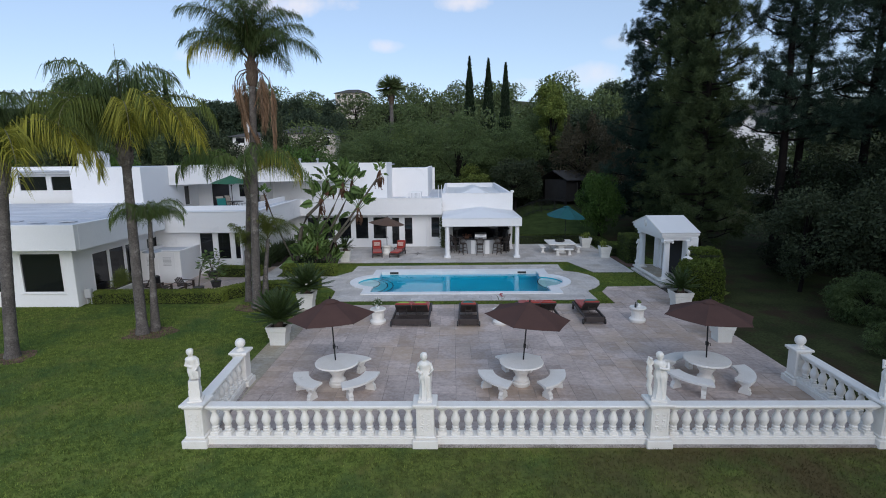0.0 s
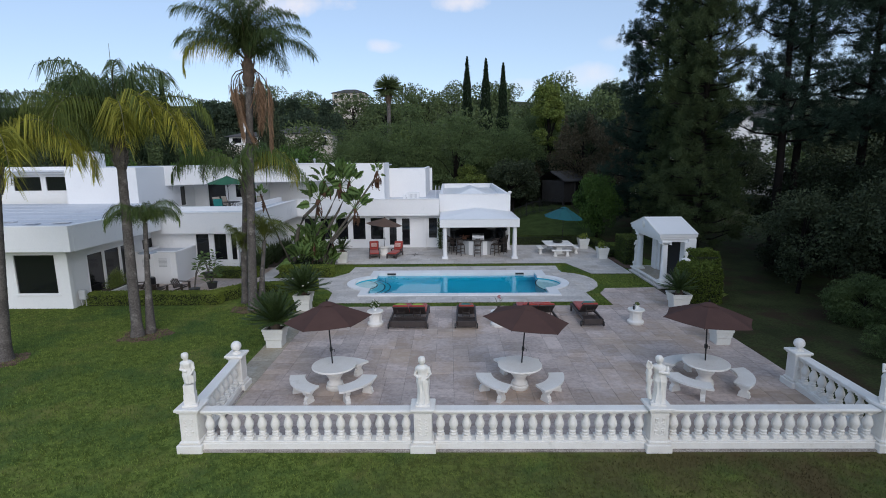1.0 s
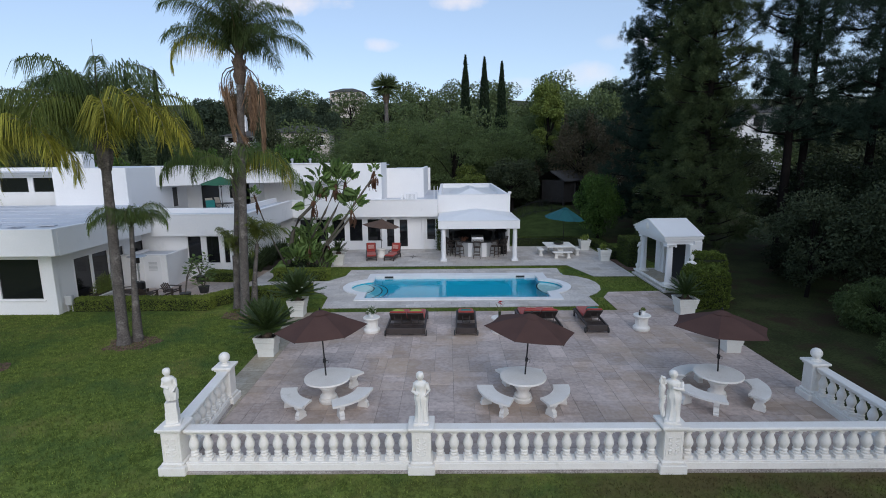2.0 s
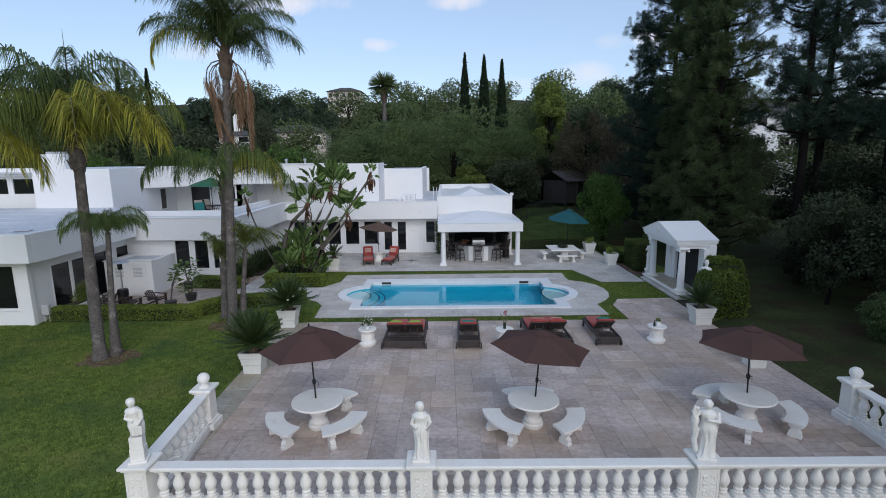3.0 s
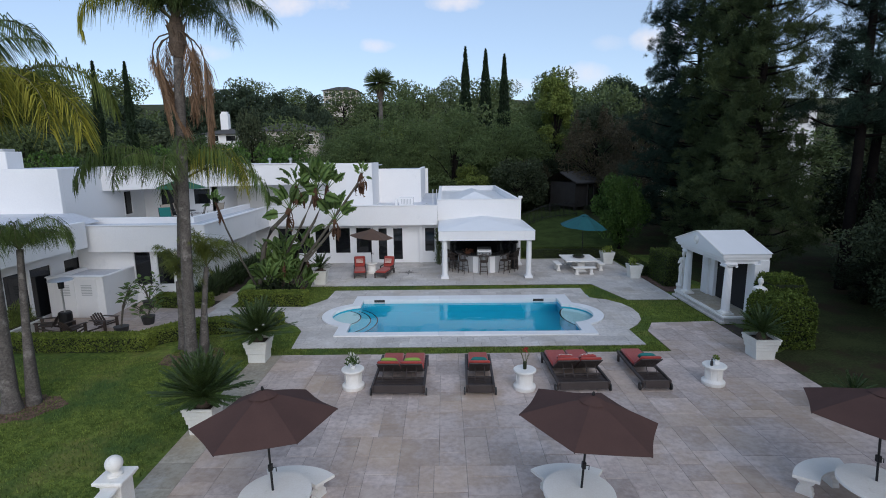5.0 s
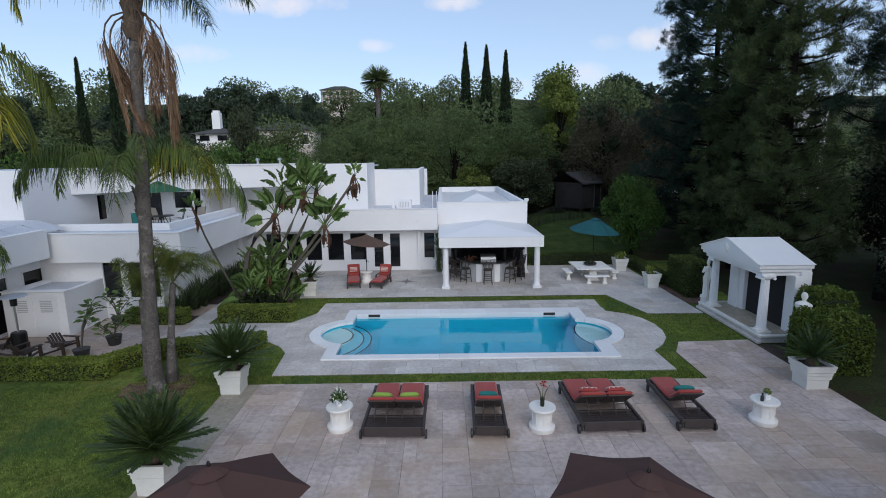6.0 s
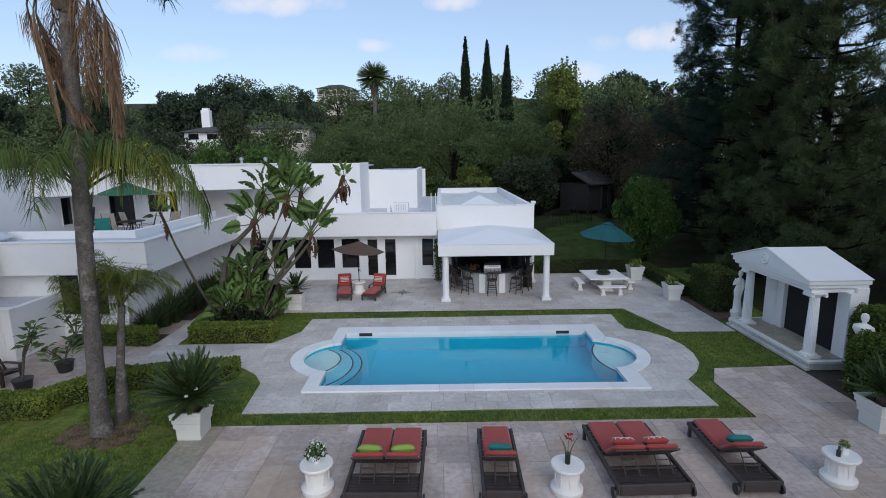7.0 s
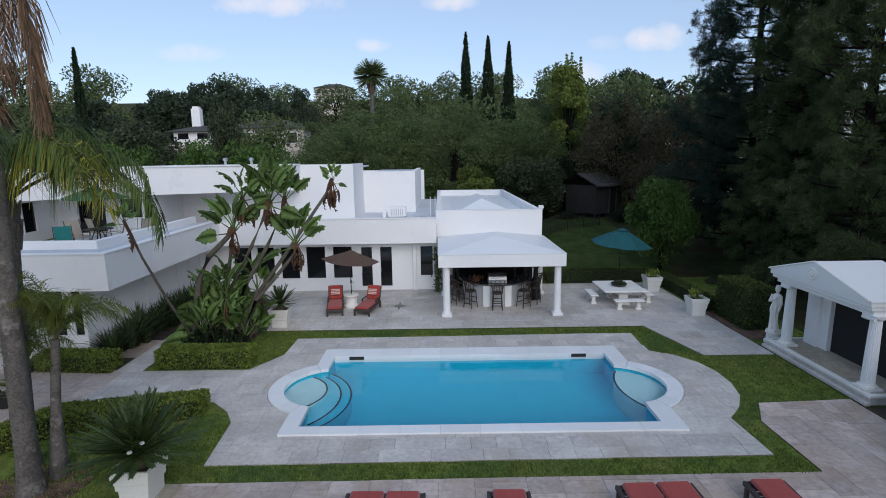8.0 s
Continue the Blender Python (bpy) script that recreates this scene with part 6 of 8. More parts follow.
def frond_mesh(name, length, rise, bend, leaflet, pairs, seed, mats, hang=1.0, wide=0.035, bare=0.16, spin=0.5, early=False, thick=0.035, elbow=0.45):
    """A feather frond along +x from the origin: a bent stem and drooping leaflets of two segments each."""
    rng = np.random.default_rng(seed)
    n = 26
    ang = radians(rise)
    p, pts = np.zeros(3), [np.zeros(3)]
    for i in range(n):
        ang -= radians(bend) / n * (max(0.0, 4.0 - 8.0 * i / n) if early else 0.35 + 1.3 * i / n)
        p = p + length / n * np.array([math.cos(ang), 0, math.sin(ang)])
        pts.append(p)
    pts = np.array(pts)
    st = Shape().tube([tuple(q) for q in pts[::2]], [thick * (1 - 0.9 * i / (len(pts[::2]) - 1)) + 0.004 for i in range(len(pts[::2]))], 4)
    sv = np.array(st.v)
    sf = np.array([q for q in st.f if len(q) == 4])
    vs, fs = [], []
    for i in range(pairs):
        t = bare + (1 - bare) * (i + 0.5) / pairs
        x = t * n
        k = min(int(x), n - 1)
        base = pts[k] + (pts[k + 1] - pts[k]) * (x - k)
        ahead = (pts[k + 1] - pts[k]) / np.linalg.norm(pts[k + 1] - pts[k])
        size = leaflet * (0.45 + 0.55 * math.sin(math.pi * min(1, t * 0.9 + 0.12))) * rng.uniform(0.62, 1.18)
        for s in (-1, 1):
            d = np.array([0, s, 0]) * (0.6 if early else 0.85) + ahead * (1.0 if early else 0.5) + np.array([0, 0, rng.normal() * spin * 0.6 - 0.1])
            d /= np.linalg.norm(d)
            d2 = d * (1 - 0.55 * hang) + np.array([0, 0, -1.0]) * hang
            d2 /= np.linalg.norm(d2)
            a = base
            b = base + d * size * elbow
            c = b + d2 * size * (1 - elbow)
            w = np.cross(d, [0, 0, 1.0]) + 0.3 * rng.normal(size=3)
            w /= np.linalg.norm(w)
            o = len(vs)
            vs += [a - w * wide * 0.4, a + w * wide * 0.4, b + w * wide * 0.5, b - w * wide * 0.5, c + w * wide * 0.12, c - w * wide * 0.12]
            fs += [(o, o + 1, o + 2, o + 3), (o + 3, o + 2, o + 4, o + 5)]
    return strip_mesh(name, [(np.array(vs), np.array(fs), 0), (sv, sf, 1)], mats)


FRONDS = [frond_mesh("frond", 3.7, r, b, 0.95, 190, 30 + i, (M_FRONDG, M_RACHIS), 0.8, 0.021, 0.16, 1.0, elbow=0.36) for i, (r, b) in enumerate(((82, 70), (60, 104), (40, 104), (72, 108)))]
FRONDS_B = [frond_mesh("frond", 4.0, r, b, 1.2, 118, 20 + i, (M_FRONDG if i in (0, 3) else M_FROND, M_RACHIS), 0.95, 0.025, 0.16, 1.1, elbow=0.24) for i, (r, b) in enumerate(((86, 122), (68, 152), (48, 162), (80, 150)))]
FRONDS_M = [frond_mesh("frond", 3.9, r, b, 1.1, 105, 25 + i, (M_FRONDM, M_RACHIS), 0.95, 0.024, 0.16, 1.0, elbow=0.24) for i, (r, b) in enumerate(((62, 168), (44, 152), (28, 128), (54, 165)))]
FRONDS_Y = [frond_mesh("frond", 4.3, r, b, 1.25, 110, 40 + i, (M_FRONDY, M_RACHIS), 0.95, 0.026, 0.16, 0.9, elbow=0.26) for i, (r, b) in enumerate(((58, 168), (46, 158)))]
FRONDS_D = [frond_mesh("dead_frond", 3.1, r, b, 0.8, 130, 50 + i, (M_DEAD, M_BOOT), 1.0, 0.02, 0.3, 0.9, True, 0.018) for i, (r, b) in enumerate(((26, 114), (44, 132), (62, 146), (8, 94)))]
FRONDS_L = [frond_mesh("frond", 3.9, r, b, 0.95, 105, 25 + i, (M_FRONDM, M_RACHIS), 0.95, 0.024, 0.27, 1.0, elbow=0.24) for i, (r, b) in enumerate(((74, 160), (58, 150), (46, 140), (66, 165)))]
FRONDS_U = [frond_mesh("frond", 3.9, r, b, 1.25, 100, 60 + i, (M_FROND, M_RACHIS), 0.6, 0.03, 0.2, 1.0, elbow=0.4) for i, (r, b) in enumerate(((84, 95), (66, 130), (48, 125), (76, 120)))]
SAGO = [frond_mesh("frond", 1.12, r, b, 0.17, 80, 70 + i, (M_CYCAD, M_CYCAD), 0.02, 0.021, 0.1, 0.2, early=True, thick=0.014) for i, (r, b) in enumerate(((82, 16), (62, 26), (42, 34)))]


def put_frond(mesh, parent, at, turn, tip=0.0, size=1.0, name="frond"):
    o = new(name, mesh)
    o.parent = parent
    o.matrix_basis = pose(*at, 0, 0, turn) @ pose(0, 0, 0, 0, -tip, 0) @ Matrix.Diagonal((size, size, size, 1))
    return o


def queen_palm(x, y, lean, crown_z, r0, label, live, yellow, dead, seed, size=1.0, up=0.0, kinds=None):
    """A ringed grey trunk, boots under the crown, arching fronds, and dead ones hanging."""
    rg = random.Random(seed)
    t = thing("queen_palm", (x, y, -0.03), label, "palm tree", "queen palms on the lawn")
    pts, rad = [], []
    for i in range(41):
        f = i / 40
        pts.append((lean[0] * f ** 1.2, lean[1] * f ** 1.2, -0.1 + crown_z * f))
        rad.append(r0 * (1.0 + 0.42 * max(0, 1 - f * 9) ** 2 - 0.28 * f) * (1.0 + 0.035 * (i % 2)))
    part("trunk", Shape().tube(pts, rad, 14), M_PALMTRUNK, t, smooth=True)
    top = (lean[0], lean[1], crown_z)
    boots = Shape().tube([(top[0], top[1], crown_z - 0.5), (top[0], top[1], crown_z - 0.1), (top[0], top[1], crown_z + 0.45), (top[0], top[1], crown_z + 0.9)], [r0 * 0.8, r0 * 1.25, r0 * 1.05, r0 * 0.4], 12)
    for k in range(14):
        a, z = rg.random() * 6.28, crown_z - 0.5 + rg.random() * 0.9
        boots.tube([(top[0] + r0 * 0.8 * math.cos(a), top[1] + r0 * 0.8 * math.sin(a), z), (top[0] + r0 * 1.5 * math.cos(a), top[1] + r0 * 1.5 * math.sin(a), z + 0.3)], [0.07, 0.02], 5)
    part("boot_collar", boots, M_BOOT if dead else M_PALMTRUNK, t)
    hub = (top[0], top[1], crown_z + 0.5)
    turn = rg.random() * 360
    for k in range(live):
        turn += 137.5
        f = k / live
        put_frond((kinds or FRONDS)[0 if f > 0.7 else (3 if f > 0.45 else (1 if f > 0.2 else 2))], t, hub, turn + rg.uniform(-12, 12), rg.uniform(-8, 8) + up + (14 if f > 0.85 and not kinds else 0), size * rg.uniform(0.85, 1.1))
    for a in yellow:
        put_frond(FRONDS_Y[rg.randrange(2)], t, hub, a, up * 0.7 + rg.uniform(-6, 6), size * (rg.uniform(0.95, 1.12) if kinds else 0.85))["label"] = "yellowing drooping frond"
    for a in dead:
        put_frond(FRONDS_D[rg.randrange(4)], t, (top[0], top[1], crown_z + rg.uniform(0.0, 0.35)), a, rg.uniform(-16, 10), rg.uniform(0.62, 1.2), "dead_frond")["label"] = "dead brown hanging frond"
    part("spear", Shape().tube([hub, (hub[0] + 0.02, hub[1], hub[2] + 1.1), (hub[0] + 0.05, hub[1], hub[2] + (3.3 if kinds is FRONDS_B else 1.7) * size)], [0.05, 0.03, 0.005], 6), M_RACHIS, t)
    return t


def small_palm(x, y, h, label, seed, size=1.0, count=14, lean=(0, 0), group="small palms by the house", kinds=None):
    rg = random.Random(seed)
    t = thing("small_palm", (x, y, -0.03), label, "palm", group)
    part("trunk", Shape().tube([(0, 0, -0.1), (lean[0] * 0.4, lean[1] * 0.4, h * 0.5), (lean[0], lean[1], h)], [0.2, 0.1, 0.08], 9), M_PALMTRUNK, t, smooth=True)
    turn = rg.random() * 360
    for k in range(count):
        turn += 137.5
        put_frond((kinds or FRONDS_M)[(0, 3, 1, 0, 2)[k % 5]], t, (lean[0], lean[1], h), turn, rg.uniform(2, 20), size * 0.42 * rg.uniform(0.85, 1.15))
    return t


def cycad(x, y, z, size, seed, count=34, label="dark green sago cycad growing in a planter"):
    rg = random.Random(seed)
    t = thing("sago_cycad", (x, y, z), label, "cycad", "cycads in the planters")
    part("caudex", Shape().lathe([(0.16, -0.05), (0.17, 0.1), (0.1, 0.22)], 0, 0, 12), M_BOOT, t)
    turn = 0
    for k in range(count):
        turn += 137.5
        put_frond(SAGO[0 if k > count * 0.6 else (1 if k > count * 0.28 else 2)], t, (0, 0, 0.18), turn, rg.uniform(-7, 7), size * rg.uniform(0.85, 1.1))
    return t


def paddle_mesh(name, length, width, seed, mat, torn=0.25):
    """A broad leaf on a stalk along +x, folded along its rib and torn at the edges."""
    rng = np.random.default_rng(seed)
    n, vs, fs = 12, [], []
    stalk = Shape().tube([(0, 0, 0), (0.35 * length, 0, 0.06 * length), (0.75 * length, 0, 0.04 * length)], [0.035, 0.028, 0.018], 5)
    for i in range(n + 1):
        t = i / n
        x = 0.7 * length + t * length
        z = 0.04 * length + 0.12 * length * t - 0.42 * length * t * t
        half = width / 2 * (math.sin(math.pi * min(1, 0.08 + 0.95 * t ** 0.75)) ** 0.6) if t < 1 else 0.01
        vs.append((x, 0, z))
        for s in (-1, 1):
            vs.append((x + 0.05 * rng.normal() * torn, s * half * 0.55, z + 0.16 * half))
            vs.append((x + 0.1 * rng.normal() * torn, s * half * rng.uniform(1 - torn, 1), z + 0.1 * half - 0.1 * rng.random()))
    for i in range(n):
        a, b = 5 * i, 5 * i + 5
        for s in (0, 2):
            fs.append((a, a + 1 + s, b + 1 + s, b))
            if rng.random() > torn * 0.35:
                fs.append((a + 1 + s, a + 2 + s, b + 2 + s, b + 1 + s))
    sv, sf = np.array(stalk.v), np.array([q for q in stalk.f if len(q) == 4])
    return strip_mesh(name, [(np.array(vs), np.array(fs), 0), (sv, sf, 1)], (mat, mat))


PADDLES = [paddle_mesh("leaf", 1.0, 0.74, 80 + i, M_BANANA, (0.2, 0.3, 0.45, 0.6)[i]) for i in range(4)]
PADDLES_D = [paddle_mesh("dry_leaf", 0.6, 0.26, 90 + i, M_BANANAD, 0.5) for i in range(2)]


def put_leaf(mesh, parent, at, turn, up, size=1.0, roll=0.0, name="leaf"):
    o = new(name, mesh)
    o.parent = parent
    o.matrix_basis = pose(*at, 0, 0, turn) @ pose(0, 0, 0, 0, -up, 0) @ pose(0, 0, 0, roll, 0, 0) @ Matrix.Diagonal((size, size, size, 1))
    return o


def hedge(name, outline, height, mat, label, seed, density=1500, leaf=(0.075, 0.05), inset=0.05, round_top=0.0):
    """A clipped hedge over an outline: a solid core with the inner shade in its colour, and leaves all over its faces.
    """
    rng = np.random.default_rng(seed)
    t = thing(name, (0, 0, 0), label, "hedge")
    cx, cy = sum(p[0] for p in outline) / len(outline), sum(p[1] for p in outline) / len(outline)
    core = [(x + (cx - x) * inset, y + (cy - y) * inset) for x, y in outline]
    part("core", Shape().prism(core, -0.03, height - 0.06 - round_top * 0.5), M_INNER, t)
    pts, outs = [], []
    for (ax, ay), (bx, by) in zip(outline, outline[1:] + outline[:1]):
        length = math.dist((ax, ay), (bx, by))
        k = int(length * height * density)
        f, z = rng.random(k), rng.random(k) * height
        nx, ny = (by - ay) / length, -(bx - ax) / length
        depth = rng.normal(0.0, 0.025, k) + round_top * 0.6 * np.clip((z / height - 0.7) / 0.3, 0, 1) ** 2 * -1
        pts.append(np.stack([ax + (bx - ax) * f + nx * depth, ay + (by - ay) * f + ny * depth, z], 1))
        outs.append(np.tile((nx, ny, 0.2), (k, 1)))
    x0, x1 = min(p[0] for p in outline), max(p[0] for p in outline)
    y0, y1 = min(p[1] for p in outline), max(p[1] for p in outline)
    k = int((x1 - x0) * (y1 - y0) * density)
    q = np.stack([rng.uniform(x0, x1, k), rng.uniform(y0, y1, k)], 1)
    q = np.array([p for p in q if inside(p, outline)])
    edge = np.array([min(math.dist(closest(p, outline[i], outline[(i + 1) % len(outline)]), p) for i in range(len(outline))) for p in q])
    z = height + rng.normal(0, 0.02, len(q)) - round_top * np.clip(1 - edge / 0.6, 0, 1) ** 2
    pts.append(np.column_stack([q, z]))
    outs.append(np.tile((0, 0, 1.0), (len(q), 1)))
    v, f = cards(np.concatenate(pts), leaf[0], leaf[1], rng, 0, np.concatenate(outs) * 0.8)
    raw_part("leaves", v, f, mat, t)
    return t


def inside(p, poly):
    c = False
    for a, b in zip(poly, poly[1:] + poly[:1]):
        if (a[1] > p[1]) != (b[1] > p[1]) and p[0] < (b[0] - a[0]) * (p[1] - a[1]) / (b[1] - a[1]) + a[0]:
            c = not c
    return c


# ---- palms on the lawn ----
queen_palm(-8.58, 22.63, (0.58, -0.04), 10.3, 0.195, "tall queen palm with dead brown fronds hanging below its crown", 20, (205,), (178, 198, 222, 318, 2, 345, 70, 118, 150, 30), 3, 0.95, 8)
queen_palm(-11.8, 19.1, (0.12, 0.05), 6.95, 0.2, "queen palm with arching yellow green fronds", 20, (338, 322, 352, 306), (), 5, 1.04, 8, FRONDS_B)
queen_palm(-14.98, 16.72, (0.55, 0.1), 6.2, 0.2, "queen palm with drooping yellow green fronds", 15, (350, 318, 12), (), 8, 1.0, 12, FRONDS_B)
queen_palm(-9.38, 23.65, (0.42, 0.0), 5.4, 0.15, "slim queen palm with long drooping fronds beside a taller trunk", 14, (340,), (), 17, 0.95, 0, FRONDS_L)
small_palm(-11.48, 19.45, 4.4, "slender young palm beside a taller trunk", 12, 1.2, 15, (0.2, 0.1))
small_palm(-8.42, 23.2, 3.1, "slender young palm beside a taller trunk", 13, 0.95, 14, (0.36, 0.0), kinds=FRONDS_U)
small_palm(-9.3, 23.6, 2.5, "short young palm with arching fronds beside a taller trunk", 14, 0.95, 11, (0.0, 0.0), kinds=FRONDS_U)
for x, y, r in ((-8.5, 22.75, 1.0), (-11.6, 19.2, 0.9), (-15.0, 16.7, 0.75)):
    w = thing("mulch_ring", (x, y, -0.03), "brown bark mulch ring round a palm", "mulch", kind="structure")
    ring = [(r * (1 + 0.16 * math.sin(3 * a + x) + 0.1 * math.sin(7 * a)) * math.cos(a), r * (1 + 0.15 * math.cos(2 * a) + 0.1 * math.sin(8 * a + x)) * math.sin(a)) for a in [2 * math.pi * i / 28 for i in range(28)]]
    part("mulch", Shape().prism(ring, -0.02, 0.012), M_MULCH, w)

# ---- planters' plants ----
cycad(-5.95, 17.95, 0.66, 1.08, 1, 90)
cycad(-6.18, 22.45, 0.68, 1.08, 2, 80)
cycad(-6.6, 33.05, 0.68, 0.72, 3, 44)
cycad(10.68, 22.35, 0.64, 0.85, 4, 44)
cycad(10.32, 18.05, 0.56, 0.5, 6, 24)

sago = [o for o in bpy.data.objects if o.name.startswith("sago_cycad") and abs(o.location.y - 22.45) < 0.01 and o.location.x < 0][0]
for x, y, z in ((0.12, -0.42, 0.5), (0.3, -0.3, 0.62), (-0.2, -0.45, 0.12)):
    part("flower", Shape().lathe([(0.01, 0), (0.05, 0.02), (0.045, 0.05), (0.01, 0.06)], x, y, 7, z), M_FLOWER, sago, "small white blossom")

# ---- giant bird of paradise in front of the house ----
bird = thing("bird_of_paradise", (-8.6, 31.6, -0.03), "giant bird of paradise clump with leaning stems", "plant")
rg = random.Random(21)
# each stem: points from the ground up, radius at the foot, size of its leaves, leaves, turn of the fan, dry leaves below it
STEMS = [([(-0.8, -0.1, -0.1), (-0.5, -0.2, 1.6), (-0.35, -0.2, 2.4), (0.1, -0.25, 3.25), (0.85, -0.3, 3.95), (1.1, -0.3, 4.3)], 0.15, 0.95, 7, 15, 4),
         ([(0.0, 0.2, -0.1), (0.7, 0.0, 2.0), (1.65, -0.2, 3.6), (2.15, -0.2, 4.6), (2.45, -0.3, 5.3)], 0.1, 1.1, 8, -10, 6),
         ([(0.3, 0.1, -0.1), (1.3, 0.0, 2.2), (2.2, -0.1, 3.6), (2.8, -0.1, 4.8), (2.95, -0.1, 5.4)], 0.09, 0.85, 7, 20, 5),
         ([(0.7, 0.0, -0.1), (1.7, -0.1, 1.8), (2.65, -0.2, 3.0), (3.75, -0.2, 4.5), (4.45, -0.2, 5.45), (4.7, -0.2, 6.0)], 0.085, 0.42, 6, 0, 9),
         ([(0.9, -0.2, -0.1), (1.7, -0.3, 1.6), (2.6, -0.3, 2.6), (3.2, -0.3, 3.3), (3.3, -0.3, 3.75)], 0.085, 1.0, 7, 5, 6),
         ([(-0.2, 0.3, -0.1), (0.6, 0.1, 2.5), (1.0, 0.0, 4.4), (1.4, 0.0, 5.4)], 0.085, 0.8, 6, -25, 6),
         ([(-0.8, 0.0, -0.1), (-1.3, -0.7, 1.7), (-1.75, -1.2, 3.4), (-2.05, -1.5, 4.75)], 0.06, 0.45, 5, 10, 1)]
for k in range(15):
    x, y, z = rg.uniform(-0.6, 1.7), rg.uniform(-0.6, 0.5), (0.3, 0.7, 1.3, 1.9, 0.5)[k % 5]
    STEMS.append(([(x * 0.8, y * 0.8, -0.1), (x * 0.9, y, z * 0.5), (x, y, z)], 0.07, rg.uniform(0.75, 1.0), 6, rg.uniform(-50, 50), 2))
for pts, foot, size, count, turn, dry in STEMS:
    if len(pts) > 3:
        size, count = size * 0.94, count + 1
    n = len(pts)
    st = part("stem", Shape().tube(pts, [foot * (1 - 0.5 * i / (n - 1)) for i in range(n)], 8), M_STEM, bird, smooth=True)
    tip = pts[-1]
    for k in range(count):
        up = 86 - k * 66 / count + rg.uniform(-6, 6) if k < count - 1 else rg.uniform(-15, 10)
        put_leaf(PADDLES[(k + n) % 4], st, (tip[0], tip[1], tip[2] - 0.03 * k), turn + 180 * (k % 2) + rg.uniform(-22, 22), up, size * rg.uniform(0.72, 1.0), rg.choice((-1, 1)) * rg.uniform(35, 90))
    for k in range(dry):
        put_leaf(PADDLES_D[k % 2], st, (tip[0], tip[1], tip[2] - 0.1), rg.random() * 360, rg.uniform(-88, -60), rg.uniform(0.7, 1.05), 0, "dry_leaf")
    if n > 3:
        low = Vector(pts[-2]).lerp(Vector(tip), 0.2)
        part("husk", Shape().tube([tuple(low), tuple(low.lerp(Vector(tip), 0.5)), tip], [foot * 0.6, foot * 0.95, foot * 0.8], 8), M_BANANAD, st, "brown leaf husks")
bl = thing("understorey", (-8.4, 30.6, 0), "dense green leaves round the foot of the stems", "shrub")
rng = np.random.default_rng(5)
k = 900
a = rng.random(k) * 6.28
r = rng.random(k) ** 0.5
pts = np.stack([r * 1.15 * np.cos(a), 0.4 + r * 0.9 * np.sin(a), rng.random(k) * 0.8 * (1.2 - r)], 1)
raw_part("leaves", *cards(pts, 0.42, 0.09, rng, -1.2), M_SHADELEAF, bl)
bed = thing("planting_bed", (0, 0, 0), "dark soil planting beds beside the path", "planting bed", kind="structure")
part("soil", Shape().prism([(-9.75, 29.55), (-7.3, 29.55), (-7.2, 32.4), (-7.6, 35), (-9.4, 38.45), (-9.75, 38.45)], -0.1, 0.0), M_SOIL, bed)
part("soil", Shape().prism([(-12.0, 31.5), (-11.9, 28.8), (-10.62, 28.8), (-10.62, 38.45), (-12.0, 38.45)], -0.1, 0.0), M_SOIL, bed)
part("soil", Shape().prism([(11.12, 22.9), (12.7, 23.3), (13.0, 25.62), (11.12, 25.62)], -0.1, -0.005), M_SOIL, bed)
part("soil", Shape().prism([(11.12, 30.8), (12.6, 30.8), (12.6, 34.2), (11.12, 34.2)], -0.1, -0.005), M_MULCH, bed)
# sword-leaved shrubs along the wall
def sword_shrub(seed, blades=150, height=1.25):
    """A clump of long pointed blades that rise from one foot and bend out at their tips."""
    rng = np.random.default_rng(seed)
    t = thing("sword_leaved_shrub", (0, 0, -80), "dark green sword-leaved shrub along the wall", "shrub", "shrubs along the east wall")
    vs, fs = [], []
    for k in range(blades):
        a, lean, ln = rng.random() * 6.283, rng.uniform(0.05, 0.95), height * rng.uniform(0.55, 1.1)
        out = np.array([math.cos(a), math.sin(a), 0.0])
        side = np.array([-out[1], out[0], 0.0]) * rng.uniform(0.022, 0.038)
        foot = out * rng.uniform(0.0, 0.22)
        p = [foot + out * ln * lean * f ** 1.5 + np.array([0, 0, ln * (f - 0.38 * lean * f ** 2.2)]) for f in (0.0, 0.4, 0.75, 1.0)]
        o = len(vs)
        for q, w in zip(p, (0.7, 1.0, 0.75, 0.08)):
            vs += [q - side * w, q + side * w]
        fs += [(o + 2 * i, o + 2 * i + 1, o + 2 * i + 3, o + 2 * i + 2) for i in range(3)]
    raw_part("foliage", np.array(vs), np.array(fs), M_SWORD, t)
    return t


swords = sword_shrub(3)
for i, (x, y, s_) in enumerate(((-11.45, 29.9, 0.95), (-11.35, 30.8, 1.1), (-11.5, 31.7, 1.2), (-11.3, 32.6, 1.0), (-11.45, 33.6, 1.15), (-11.4, 34.7, 1.1), (-11.45, 35.8, 1.05), (-11.4, 36.9, 1.0), (-11.1, 31.3, 0.75), (-11.0, 33.1, 0.7), (-11.05, 35.2, 0.7))):
    m = pose(x, y, 0, 0, 0, 67 * i) @ Matrix.Diagonal((s_, s_, s_, 1))
    if i:
        copy_thing(swords, m)
    else:
        swords.matrix_basis = m

